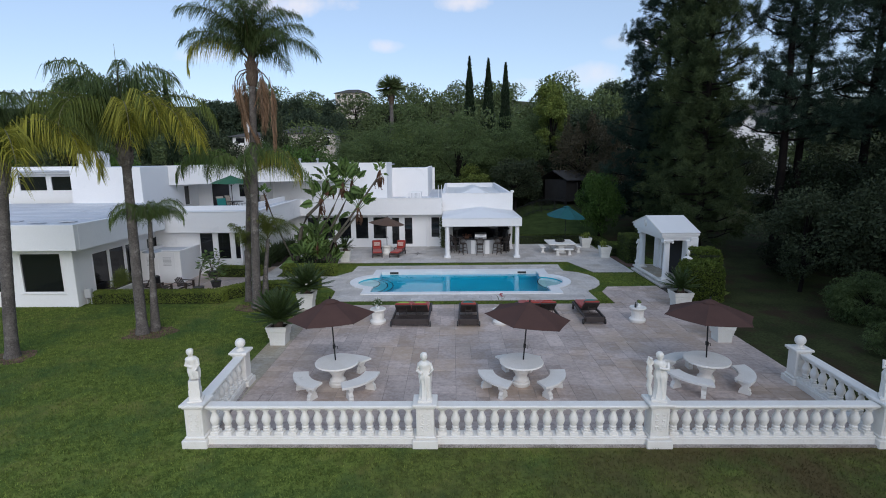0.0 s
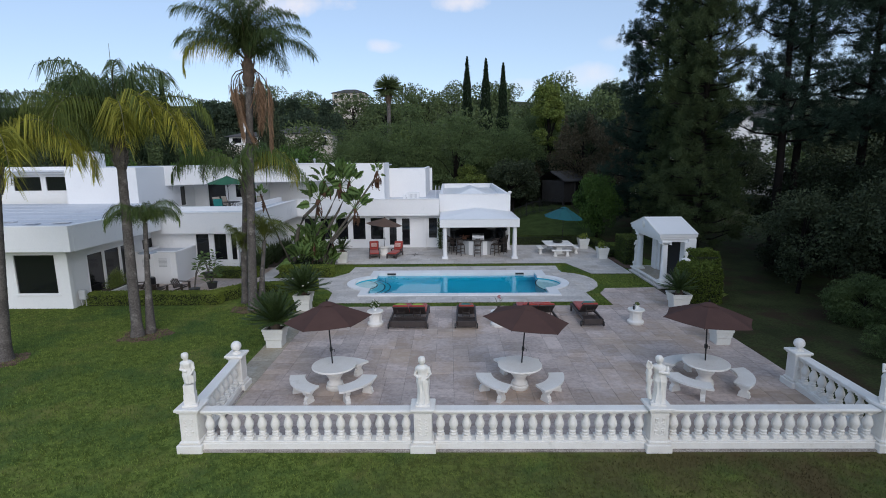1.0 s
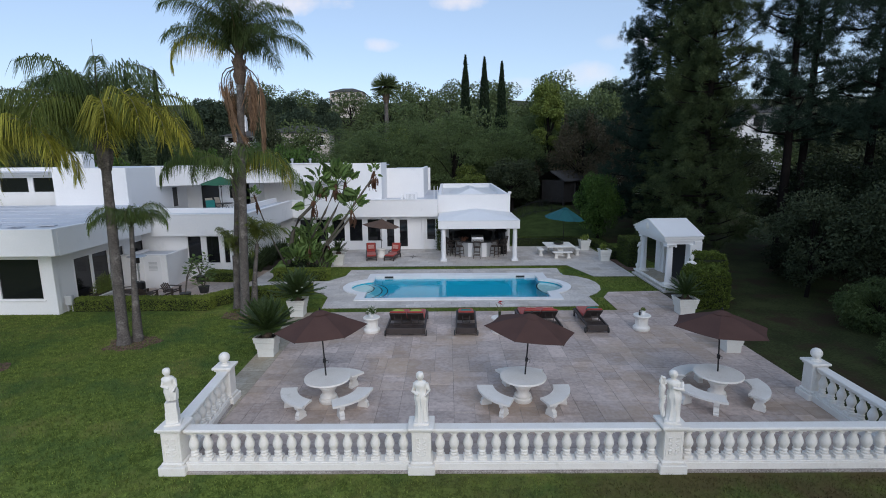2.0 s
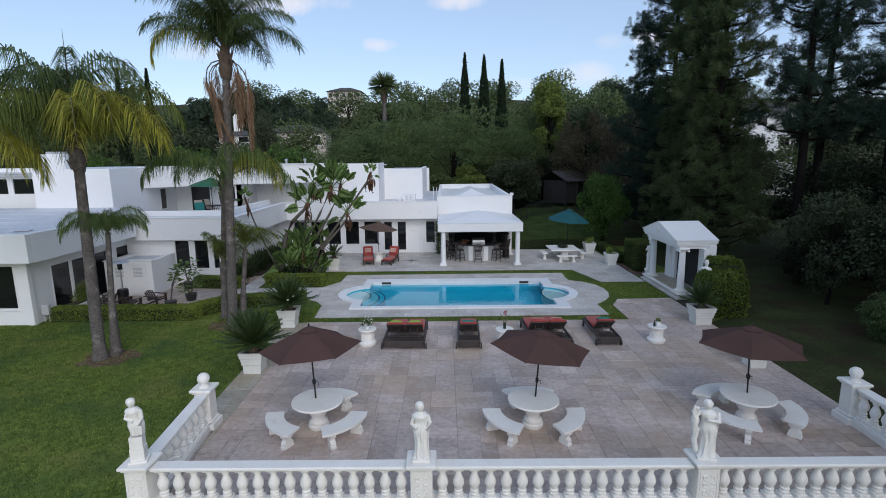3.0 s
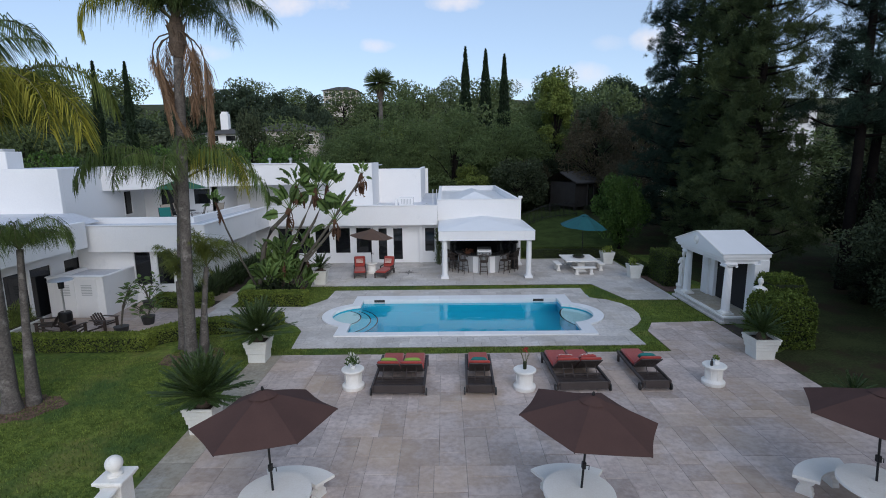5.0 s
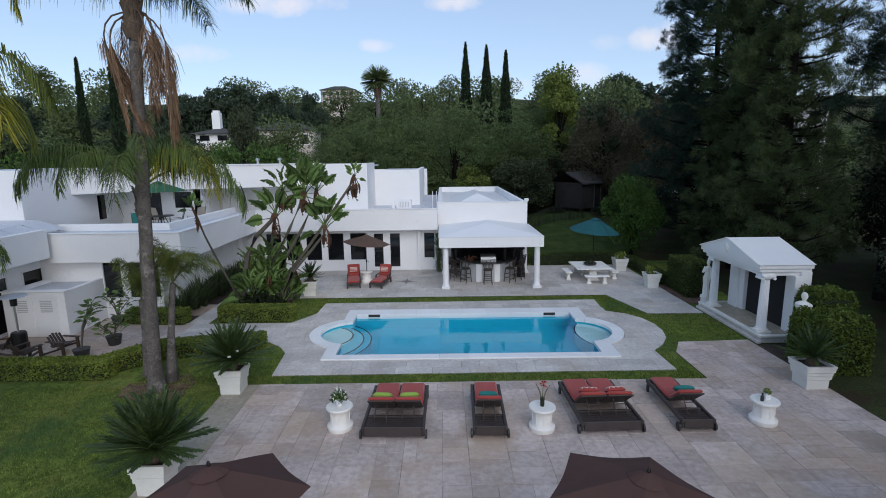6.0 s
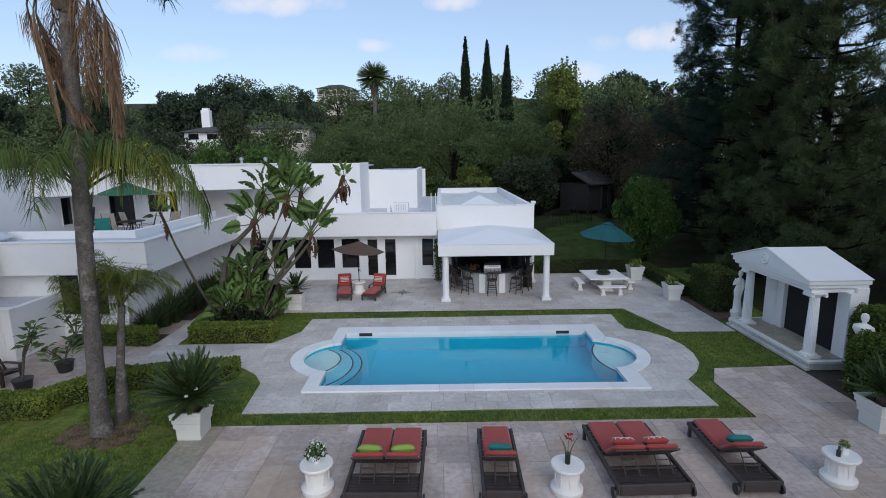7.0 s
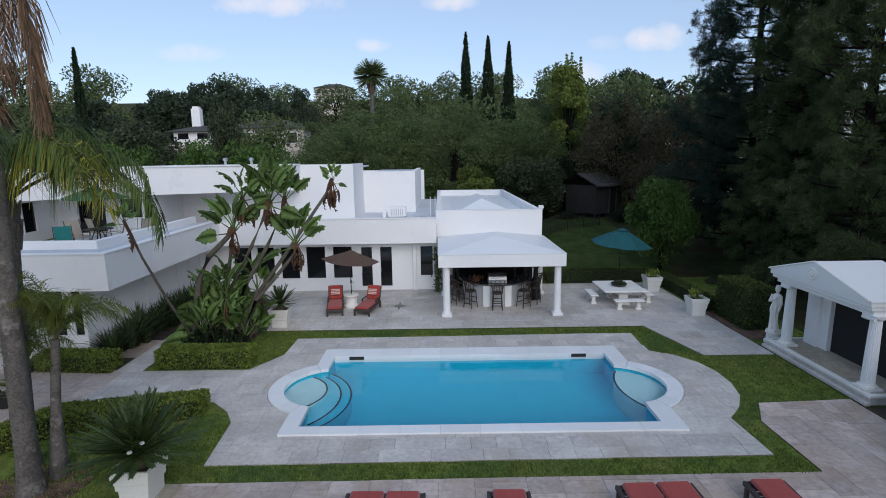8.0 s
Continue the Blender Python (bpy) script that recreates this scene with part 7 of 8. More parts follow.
# ---- hedges ----
hedge("low_hedge", [(-9.4, 28.8), (-6.35, 28.8), (-6.35, 29.5), (-9.4, 29.5)], 0.58, M_HEDGE, "low clipped green hedge before the tall stems", 1)
hedge("low_hedge", [(-16.8, 23.25), (-10.5, 23.3), (-10.5, 23.95), (-16.8, 23.9)], 0.52, M_HEDGE, "low clipped green hedge round the yard", 2, 1200)
hedge("low_hedge", [(-10.5, 23.95), (-9.6, 24.85), (-10.05, 25.45), (-11.1, 23.97)], 0.52, M_HEDGE, "low clipped green hedge turning along the lawn", 3, 1200)
hedge("low_hedge", [(-9.55, 24.9), (-6.5, 25.6), (-6.5, 26.25), (-10.0, 25.52)], 0.5, M_HEDGE, "low clipped green hedge beside the pool path", 4, 1300)
hedge("low_hedge", [(-13.2, 28.7), (-10.7, 28.5), (-10.7, 29.2), (-13.2, 29.4)], 0.55, M_HEDGE, "low clipped green hedge below the balcony", 5, 1000)
hedge("tall_hedge", [(11.3, 23.0), (12.9, 22.9), (13.1, 24.3), (11.35, 24.4)], 1.82, M_HEDGEM, "rounded clipped green hedge beside the cabana", 6, 800, (0.1, 0.06), 0.09, 0.55)
hedge("tall_hedge", [(12.25, 24.4), (13.5, 24.35), (13.6, 25.6), (12.3, 25.6)], 2.2, M_HEDGEM, "taller rounded green hedge behind a bust", 16, 800, (0.1, 0.06), 0.06, 0.45)
hedge("tall_hedge", [(11.5, 31.7), (12.6, 31.7), (12.6, 33.9), (11.5, 33.9)], 1.68, M_HEDGED, "clipped green hedge behind the garden statue", 7, 500, (0.09, 0.055), 0.06, 0.1)
hedge("low_hedge", [(5.4, 39.5), (11.2, 39.5), (11.2, 40.2), (5.4, 40.2)], 0.6, M_HEDGED, "low dark hedge along the back lawn", 8, 400)
hedge("low_hedge", [(11.25, 34.2), (11.85, 34.2), (11.85, 39.4), (11.25, 39.4)], 0.55, M_HEDGED, "low dark hedge beside the patio", 9, 400)

# ---- small potted things ----
def tuft(parent, n, radius, height, mat, seed, leaf=(0.1, 0.05), name="leaves"):
    rng = np.random.default_rng(seed)
    d = rng.normal(size=(n, 3))
    d /= np.linalg.norm(d, axis=1, keepdims=True)
    p = d * radius * rng.random((n, 1)) ** 0.4
    p[:, 2] = np.abs(p[:, 2]) * height / radius
    return raw_part(name, *cards(p, leaf[0], leaf[1], rng, 0, d), mat, parent)


o = tuft(pot, 260, 0.22, 0.3, M_BRIGHT, 31, (0.09, 0.04))
o.location.z = 0.15
o = tuft(pot, 70, 0.24, 0.34, M_FLOWER, 32, (0.06, 0.05), "bloom")
o.location.z = 0.17
for a in range(5):
    part("stalk", Shape().tube([(0, 0, 0.1), (0.1 * math.cos(a * 1.3), 0.1 * math.sin(a * 1.3), 0.4), (0.18 * math.cos(a * 1.3), 0.18 * math.sin(a * 1.3), 0.55)], 0.008, 5), M_RACHIS, vase)
o = tuft(vase, 26, 0.12, 0.14, M_REDFLOWER, 33, (0.06, 0.05), "bloom")
o.location.z = 0.52
o = tuft(cube, 120, 0.1, 0.14, M_YELLOWL, 34, (0.06, 0.03))
o.location.z = 0.17
o = tuft(bowl, 220, 0.3, 0.16, M_OLIVE, 35, (0.12, 0.04))
o.location.z = 0.1
o = tuft(trough, 700, 0.8, 0.9, M_YELLOWL, 36, (0.5, 0.03))
o.scale = (1.0, 0.3, 1.0)
o.location.z = 0.5


def rubber_plant(x, y, h, seed):
    rg = random.Random(seed)
    t = thing("potted_tree", (x, y, 0), "young big-leaved tree in the yard", "potted tree", "big-leaved plants in the yard")
    part("pot", Shape().lathe([(0.2, 0), (0.26, 0.3), (0.28, 0.34), (0.24, 0.34)], 0, 0, 14), M_BLACKPOT, t)
    for k in range(4):
        a = rg.random() * 6.28
        tip = (0.5 * math.cos(a), 0.5 * math.sin(a), h * rg.uniform(0.7, 1.05))
        b = part("stem", Shape().tube([(0, 0, 0.3), (tip[0] * 0.3, tip[1] * 0.3, tip[2] * 0.6), tip], [0.03, 0.022, 0.012], 6), M_STEM, t)
        for j in range(9):
            put_leaf(PADDLES[j % 4], b, (tip[0] * (1 - 0.05 * j), tip[1] * (1 - 0.05 * j), tip[2] - 0.07 * j), 137.5 * j, rg.uniform(0, 50), 0.24, rg.uniform(-30, 30))


rubber_plant(-12.5, 25.1, 1.9, 1)
rubber_plant(-13.5, 28.75, 1.5, 2)
rubber_plant(-12.2, 26.4, 1.2, 3)
for x, y, seed in ((10.62, 33.85, 5), (10.35, 37.7, 6)):
    green = thing("planter_plant", (x, y, 0.66), "small upright green plant growing in a planter", "plant", "plants in the back planters")
    rng = np.random.default_rng(seed)
    p = np.stack([rng.normal(0, 0.13, 60), rng.normal(0, 0.13, 60), rng.uniform(0.05, 0.4, 60)], 1)
    raw_part("leaves", *cards(p, 0.34, 0.07, rng, -1.6), M_HEDGE, green)
# vine at the pavilion's corner
vine = thing("climbing_vine", (-0.25, 37.9, 0), "green climbing vine at the pavilion corner", "vine")
rng = np.random.default_rng(8)
k = 700
p = np.stack([rng.normal(0, 0.1, k), rng.normal(0, 0.22, k), rng.random(k) * 2.3], 1)
raw_part("leaves", *cards(p, 0.12, 0.07, rng, 0.3), M_HEDGED, vine)
part("stem", Shape().tube([(0, 0, 0), (0.03, 0.02, 1.1), (-0.02, 0, 2.2)], 0.02, 6), M_STEM, vine)

# ---- trees ----
def place(proto, spots, group=""):
    """Copies of one tree at (x, y, turn, scale, height scale); the first is the built one itself."""
    if group:
        proto["group"] = group
    for i, (x, y, turn, s, sz) in enumerate(spots):
        m = pose(x, y, hill(x, y) - 0.05, 0, 0, turn) @ Matrix.Diagonal((s, s, s * sz, 1))
        if i:
            copy_thing(proto, m)
        else:
            proto.matrix_basis = m


# big pines on the right
pa = pine(1, 27, 4.9, 0.04, 2.1, per=80, thin=0.85, full=0.5, puff=1.1)
place(pa, [(18.0, 43.2, 0, 0.9, 1.0)])
pb = pine(2, 24, 3.3, 0.05, 2.1, per=74, thin=0.82, puff=1.08, leaf=M_PINEB, label="tall olive green pine with rounded needle clumps")
place(pb, [(16.5, 33.2, 30, 0.84, 1.15), (17.0, 38.0, 200, 0.9, 1.0)])
pc = pine(3, 21, 2.8, 0.36, 0.8, True, "tall open pine with bare trunk and dark clumps on top", per=84, thin=0.82, puff=1.08)
place(pc, [(20.0, 31.0, 10, 1.0, 1.0), (21.6, 31.8, 120, 0.95, 1.05), (24.7, 31.0, 220, 1.0, 1.0), (28.6, 34.0, 300, 1.05, 1.0), (26.4, 30.2, 80, 1.0, 1.05)])
# All but (24.5, 49) stand out of view, added to block light at right.
pd = pine(4, 19, 4.6, 0.05, 1.5, per=7, thin=3.4)
place(pd, [(36, 26, 0, 1.0, 1.0), (24.5, 49.0, 30, 0.8, 0.9), (30, 14, 100, 1.0, 1.0), (21, 11.5, 50, 1.0, 1.0), (20, 4.0, 20, 1.0, 1.1), (19, -3.5, 200, 1.0, 1.05), (27, 19, 80, 1.0, 1.0), (16, -11, 130, 1.0, 1.0)])

# trees behind the house: dense, fine-leaved and drooping
g1 = broadleaf("pepper_tree", "dense drooping pepper tree with fine green leaves", 14.4, 5.8, M_PEPPER, 1, 26000, (0.27, 0.1), 46, 1.1, 0.12)
place(g1, [(-4.0, 61, 0, 1.0, 0.86), (6.6, 63, 80, 1.0, 0.86), (-13.5, 66, 150, 0.95, 0.85)], "pepper trees behind the house")
g2 = broadleaf("pepper_tree", "dense drooping pepper tree with fine grey green leaves", 14.0, 5.4, M_PEPPER, 2, 26000, (0.27, 0.1), 42, 1.1, 0.1)
place(g2, [(1.2, 60, 30, 1.0, 0.84), (-9.2, 63.5, 120, 1.0, 0.88), (11.8, 69, 190, 1.0, 0.9)], "pepper trees behind the house")
g3 = broadleaf("oak_tree", "round dark green tree with small leaves", 10.0, 4.6, M_OLIVE, 3, 8000, (0.35, 0.18), 38, 0.2, 0.1)
place(g3, [(16.5, 61, 0, 1.0, 1.15), (7.3, 55.5, 60, 0.72, 0.75), (-30, 66, 40, 1.1, 0.9), (-23.8, 71, 60, 0.52, 2.3), (35.5, 63, 20, 0.8, 0.85), (24, 58, 160, 1.0, 1.0), (-38, 60, 10, 1.0, 0.7), (-22, 62, 100, 0.8, 0.75), (40, 52, 280, 1.2, 0.75), (-46, 52, 30, 1.1, 0.9), (38, 70, 30, 1.2, 0.7)], "round trees behind the house")
g4 = broadleaf("liquidambar", "upright yellow green tree with airy top", 15.8, 2.9, M_YELLOWL, 4, 14000, (0.26, 0.18), 34, 0.1, 0.2, tilt_top=0.9, shoots=16)
place(g4, [(13.2, 67.0, 0, 0.95, 1.02), (-7.0, 78, 90, 0.9, 0.8), (18.5, 66, 70, 0.8, 0.8)])
g5 = broadleaf("rusty_shrub_tree", "rust brown and olive tree", 9.0, 4.2, M_RUST, 5, 11000, (0.22, 0.1), 40, 0.3, 0.05, shoots=8)
place(g5, [(15.2, 57.5, 0, 1.0, 1.1), (19.0, 54.5, 90, 1.05, 1.0), (16.8, 51.5, 50, 0.7, 0.8), (9.2, 60.5, 200, 0.7, 0.7)], "rusty trees by the shed")
g6 = broadleaf("yellow_shrub", "yellow green shrub tree behind the roof", 6.3, 2.3, M_YELLOWL, 6, 5000, (0.24, 0.13), 24, 0.2, 0.15, 0.12)
place(g6, [(2.6, 57.6, 0, 1.0, 1.0), (4.4, 57.4, 120, 0.7, 0.75), (-14, 58, 50, 0.9, 0.9)], "yellow green shrubs behind the roof")
g7 = broadleaf("citrus_tree", "round bright green citrus tree on the back lawn", 4.6, 2.3, M_BRIGHT, 7, 15000, (0.16, 0.08), 52, 0.2, 0.0, 0.12)
place(g7, [(12.5, 41.8, 0, 0.88, 1.48)])
g8 = broadleaf("dark_tree", "tree under the pines, leaves darkened as in shade", 8.5, 4.4, M_SHADELEAF, 8, 5500, (0.36, 0.18), 36, 0.3, 0.02)
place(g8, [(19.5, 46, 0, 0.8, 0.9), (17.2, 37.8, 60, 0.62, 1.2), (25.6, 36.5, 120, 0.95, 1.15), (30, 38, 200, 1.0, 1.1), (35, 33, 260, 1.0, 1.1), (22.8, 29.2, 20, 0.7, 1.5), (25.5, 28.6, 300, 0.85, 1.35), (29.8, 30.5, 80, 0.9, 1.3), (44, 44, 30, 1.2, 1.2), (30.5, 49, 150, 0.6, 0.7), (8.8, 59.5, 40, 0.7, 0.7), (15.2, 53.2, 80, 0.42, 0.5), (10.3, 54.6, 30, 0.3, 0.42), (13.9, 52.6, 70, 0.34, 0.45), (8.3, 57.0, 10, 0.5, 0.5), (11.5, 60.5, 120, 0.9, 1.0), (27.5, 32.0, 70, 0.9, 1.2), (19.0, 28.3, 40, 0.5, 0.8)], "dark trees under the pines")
# Darker twin of the next grey shrub, with shade in the leaf colour.
g9 = broadleaf("grey_shrub", "tall airy grey green shrub, leaves darkened as in shade", 5.6, 2.6, M_SHADELEAF, 9, 9000, (0.14, 0.07), 34, 0.1, 0.0, 0.1)
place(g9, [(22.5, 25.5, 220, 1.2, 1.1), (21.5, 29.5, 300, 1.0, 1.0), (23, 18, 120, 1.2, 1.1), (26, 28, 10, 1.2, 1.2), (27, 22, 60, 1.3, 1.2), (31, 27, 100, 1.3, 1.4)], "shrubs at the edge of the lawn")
g11 = broadleaf("grey_shrub", "tall airy grey green shrub at the lawn edge", 5.6, 2.6, M_OLIVE, 13, 9000, (0.15, 0.08), 30, 0.1, 0.05, 0.08)
place(g11, [(17.6, 24.8, 0, 1.05, 1.0), (19.8, 21.6, 80, 1.1, 1.05)], "shrubs at the edge of the lawn")
g12 = broadleaf("willowy_shrub", "drooping fine-leaved green shrub at the lawn edge", 5.0, 2.4, M_PEPPER, 14, 12000, (0.3, 0.05), 36, 1.6, 0.05, 0.08)
place(g12, [(18.5, 16.5, 200, 0.95, 0.9), (17.0, 20.0, 160, 0.7, 0.7), (15.3, 16.2, 40, 0.55, 0.6)], "willowy shrubs at the lawn edge")
g10 = broadleaf("garden_shrub", "mixed green shrub behind the roofs", 5.5, 3.0, M_BRIGHT, 10, 6500, (0.24, 0.12), 26, 0.2, 0.02, 0.12)
place(g10, [(-7.5, 56, 0, 1.0, 1.1), (-15.5, 58, 20, 1.2, 1.3), (-20, 58, 50, 1.3, 1.25), (-27, 58, 100, 1.3, 1.2), (-34, 52, 150, 1.2, 1.2), (-42, 46, 200, 1.3, 1.2), (-11.5, 57, 250, 0.9, 1.1)], "shrubs behind the roofs")
# far conifers on the left
fc = broadleaf("round_pine", "dark rounded pine on the hill", 16.0, 5.0, M_HILLPINE, 11, 6000, (0.62, 0.25), 34, -0.2, 0.2, 0.3)
place(fc, [(-43.5, 96, 30, 1.0, 1.0), (-38.5, 97, 0, 0.95, 1.12), (-34, 98, 80, 0.95, 1.15), (-27.5, 96, 160, 0.85, 1.18), (-21.6, 95, 230, 0.62, 1.58), (-73, 98, 20, 1.0, 1.0), (-52, 92, 250, 1.0, 0.9), (-46, 100, 300, 0.9, 0.8), (-13, 100, 60, 0.8, 0.7), (30, 92, 60, 1.2, 0.9)], "dark pines on the hill")
# far bands of trees up the hill
fb = broadleaf("hill_tree", "distant green tree on the hillside", 13.0, 7.0, M_HILLTREE, 12, 5400, (0.58, 0.26), 44, 0.3, 0.0, 0.3)
place(fb, [(2.5, 70, 220, 0.9, 1.1), (15, 74, 40, 0.95, 1.1), (-24, 74, 10, 0.85, 0.9), (27, 66, 100, 0.95, 1.0), (-18.5, 70, 70, 0.85, 1.05), (21, 70, 300, 0.95, 1.1), (-52, 70, 0, 1.1, 0.8), (-64, 62, 40, 1.2, 0.9), (-44, 80, 90, 1.1, 0.7), (-60, 96, 120, 1.3, 0.9), (-76, 80, 150, 1.4, 1.0), (-30, 110, 10, 1.2, 0.8), (-14, 88, 60, 1.0, 0.75), (-4, 92, 200, 1.1, 0.75), (8, 90, 240, 1.2, 0.8), (20, 86, 280, 1.2, 0.9), (34, 80, 320, 1.3, 0.95), (48, 70, 30, 1.2, 0.62), (52, 54, 80, 1.2, 1.0), (-25, 140, 20, 1.4, 0.76), (-48, 138, 70, 1.5, 0.85), (-75, 130, 110, 1.6, 0.9), (-11, 145, 260, 1.2, 1.0), (2, 140, 140, 1.3, 0.95), (15, 142, 30, 1.3, 0.85), (28, 138, 200, 1.4, 0.95), (41, 135, 160, 1.4, 0.9), (-13.5, 118, 40, 1.4, 0.8), (-4, 120, 90, 1.4, 0.85), (9, 118, 10, 1.4, 0.85), (22, 116, 310, 1.4, 0.85), (34, 112, 120, 1.4, 0.9), (-34, 116, 210, 1.4, 0.8), (-46, 116, 20, 1.4, 0.6), (-60, 118, 60, 1.5, 0.5), (-74, 112, 140, 1.4, 0.5), (-90, 118, 170, 1.6, 0.6), (-62, 140, 250, 1.5, 0.6), (-40, 150, 10, 1.4, 0.75), (-20, 155, 200, 1.4, 0.52), (-100, 140, 330, 1.7, 0.9), (48, 104, 250, 1.5, 0.55), (66, 84, 10, 1.5, 0.6), (-100, 100, 60, 1.7, 1.1)], "trees on the hillside")


def cypress(x, y, h, r, seed):
    rng = np.random.default_rng(seed)
    t = thing("italian_cypress", (x, y, hill(x, y)), "tall narrow dark italian cypress", "cypress", "cypresses behind the house")
    part("trunk", Shape().tube([(0, 0, -0.2), (0, 0, h * 0.95)], [0.18, 0.02], 7), M_BARK, t)
    n = 6000
    f = rng.random(n) ** 0.85
    rad = r * np.minimum(1, 1.25 * (1 - f) ** 0.7) * (0.6 + 0.45 * rng.random(n)) * (1 + 0.12 * np.sin(f * 31 + seed))
    a = rng.random(n) * 6.283
    p = np.stack([rad * np.cos(a), rad * np.sin(a), 0.3 + f * (h - 0.3)], 1)
    raw_part("crown", *cards(p, 0.5, 0.13, rng, -2.5), M_CYPRESS, t)


cypress(2.96, 72.5, 19.6, 1.15, 1)
cypress(5.78, 76.3, 19.5, 1.3, 2)
cypress(8.27, 76.5, 17.9, 1.1, 3)
cypress(-33.6, 62.7, 16.8, 0.7, 4)
cypress(-37.0, 62.7, 16.9, 0.7, 7)
# far fan palm
wp = thing("fan_palm", (-9.8, 90, hill(-9.8, 90)), "distant fan palm rising above the trees", "palm tree")
wz = 18.4 - hill(-9.8, 90)
part("trunk", Shape().tube([(0, 0, 0), (0, 0, wz)], [0.4, 0.3], 8), M_PALMTRUNK, wp)
part("skirt", Shape().tube([(0, 0, wz - 2.6), (0, 0, wz - 1.0), (0, 0, wz)], [0.45, 0.7, 0.4], 10), M_BOOT, wp)
fan = []
rng = np.random.default_rng(3)
for k in range(64):
    a, e = k * 2.4, rng.uniform(-0.9, 1.45)
    d = np.array([math.cos(a) * math.cos(e), math.sin(a) * math.cos(e), math.sin(e)])
    c = d * 0.6 + np.array([0, 0, wz])
    side = np.cross(d, [0, 0, 1.0])
    side /= np.linalg.norm(side)
    for j in range(-5, 6):
        q = d * math.cos(j * 0.22) + side * math.sin(j * 0.22)
        tip = c + q * 2.1 - np.array([0, 0, 0.3])
        w = np.cross(q, rng.normal(size=3))
        w = w / np.linalg.norm(w) * 0.09
        fan.append([c - w, c + w, tip + w * 0.2, tip - w * 0.2])
fan = np.array(fan).reshape(-1, 3)
raw_part("crown", fan, np.arange(len(fan)).reshape(-1, 4), M_HILLTREE, wp)

# Sheet over the lawn; its colour stands in for shade under the pines.
lit = thing("leaf_litter", (0, 0, 0), "thin dark sheet over the lawn, pine shade in its colour", "leaf litter", kind="structure")
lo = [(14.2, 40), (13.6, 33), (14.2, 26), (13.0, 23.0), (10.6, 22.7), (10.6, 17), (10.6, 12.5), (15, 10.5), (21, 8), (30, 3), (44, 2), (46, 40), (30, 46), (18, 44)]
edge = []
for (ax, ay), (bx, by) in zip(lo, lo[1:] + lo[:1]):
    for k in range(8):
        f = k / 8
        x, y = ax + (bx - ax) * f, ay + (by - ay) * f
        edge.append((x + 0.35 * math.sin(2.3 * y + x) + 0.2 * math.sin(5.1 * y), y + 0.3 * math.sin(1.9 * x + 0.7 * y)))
part("litter", Shape().prism(edge[::-1], -0.2, -0.012), M_SHADEGROUND, lit)

# ---- far houses ----
def far_house(name, x, y, z, w, d, h, label, chimney=False, storeys=1, turn=0, wall=M_FARWALL, lights=(0.5, 1.5)):
    t = thing(name, pose(x, y, z, 0, 0, turn), label, "house")
    part("wall", Shape().box(-w / 2, -d / 2, -6, w / 2, d / 2, h), wall, t)
    r = Shape()
    o, rr = 0.6, h + min(w, d) * 0.2
    c = [(-w / 2 - o, -d / 2 - o, h), (w / 2 + o, -d / 2 - o, h), (w / 2 + o, d / 2 + o, h), (-w / 2 - o, d / 2 + o, h)]
    p, q = (-w / 2 + d * 0.45, 0, rr), (w / 2 - d * 0.45, 0, rr)
    if q[0] < p[0]:
        p = q = (0, 0, rr)
    r.face(c[0], c[1], q, p).face(c[1], c[2], q).face(c[2], c[3], p, q).face(c[3], c[0], p).face(*c[::-1])
    part("roof", r, M_FARROOF, t)
    for s in range(storeys):
        zz = h - lights[0] - s * 3.0
        for k in range(max(2, int(w / 2.4))):
            xx = -w / 2 + (k + 0.5) * w / max(2, int(w / 2.4))
            wi = part("window", Shape().box(xx - 0.7, -d / 2 - 0.06, zz - lights[1], xx + 0.7, -d / 2 + 0.05, zz), M_TRIM, t)
            part("pane", Shape().box(xx - 0.6, -d / 2 - 0.08, zz - lights[1] + 0.1, xx + 0.6, -d / 2 - 0.05, zz - 0.1), M_DARKGLASS, wi)
    if chimney:
        part("chimney", Shape().box(-0.85, -0.7, h, 0.15, 0.1, h + 2.7, 0.03), M_STUCCO, t)
        part("chimney_cap", Shape().box(-0.7, -0.6, h + 2.7, 0.0, 0.0, h + 2.95), M_STUCCO, t)
    return t


hh = far_house("hill_house", -28.0, 75, 6.2, 4.4, 5.0, 3.6, "grey house with white chimney among trees", True, 1, 0, M_STUCCO, (0.08, 0.85))
part("balcony", Shape().box(-2.4, -3.6, 0.9, 2.4, -2.5, 2.15).box(-2.4, -3.6, 2.35, 2.4, -3.52, 2.42), M_FARWALL, hh, "grey balcony with a rail")
far_house("hill_house", -22.5, 84, 6.0, 9.0, 6.0, 4.6, "low pale house among trees on the hill", False, 1, 5)
far_house("hilltop_villa", -36.6, 200, 22.4, 12.0, 9.0, 8.0, "pale two storey villa on the hilltop", False, 2, 0)
far_house("far_house", 47.5, 82, 4.6, 9.0, 8.0, 8.0, "pale house glimpsed between the pines", False, 2, -20, M_STUCCO)
far_house("far_house", 30, 76, 4.0, 10.0, 8.0, 6.0, "pale house glimpsed behind the pines", False, 1, -10, M_STUCCO)
sh = thing("garden_shed", pose(12.9, 56.6, 2.0, 0, 0, 34), "wooden shed on posts under trees, boards darkened as in shade", "shed")
part("wall", Shape().box(-1.5, -1.6, -0.1, 1.5, 1.6, 2.2), M_SHED, sh)
rf = Shape()
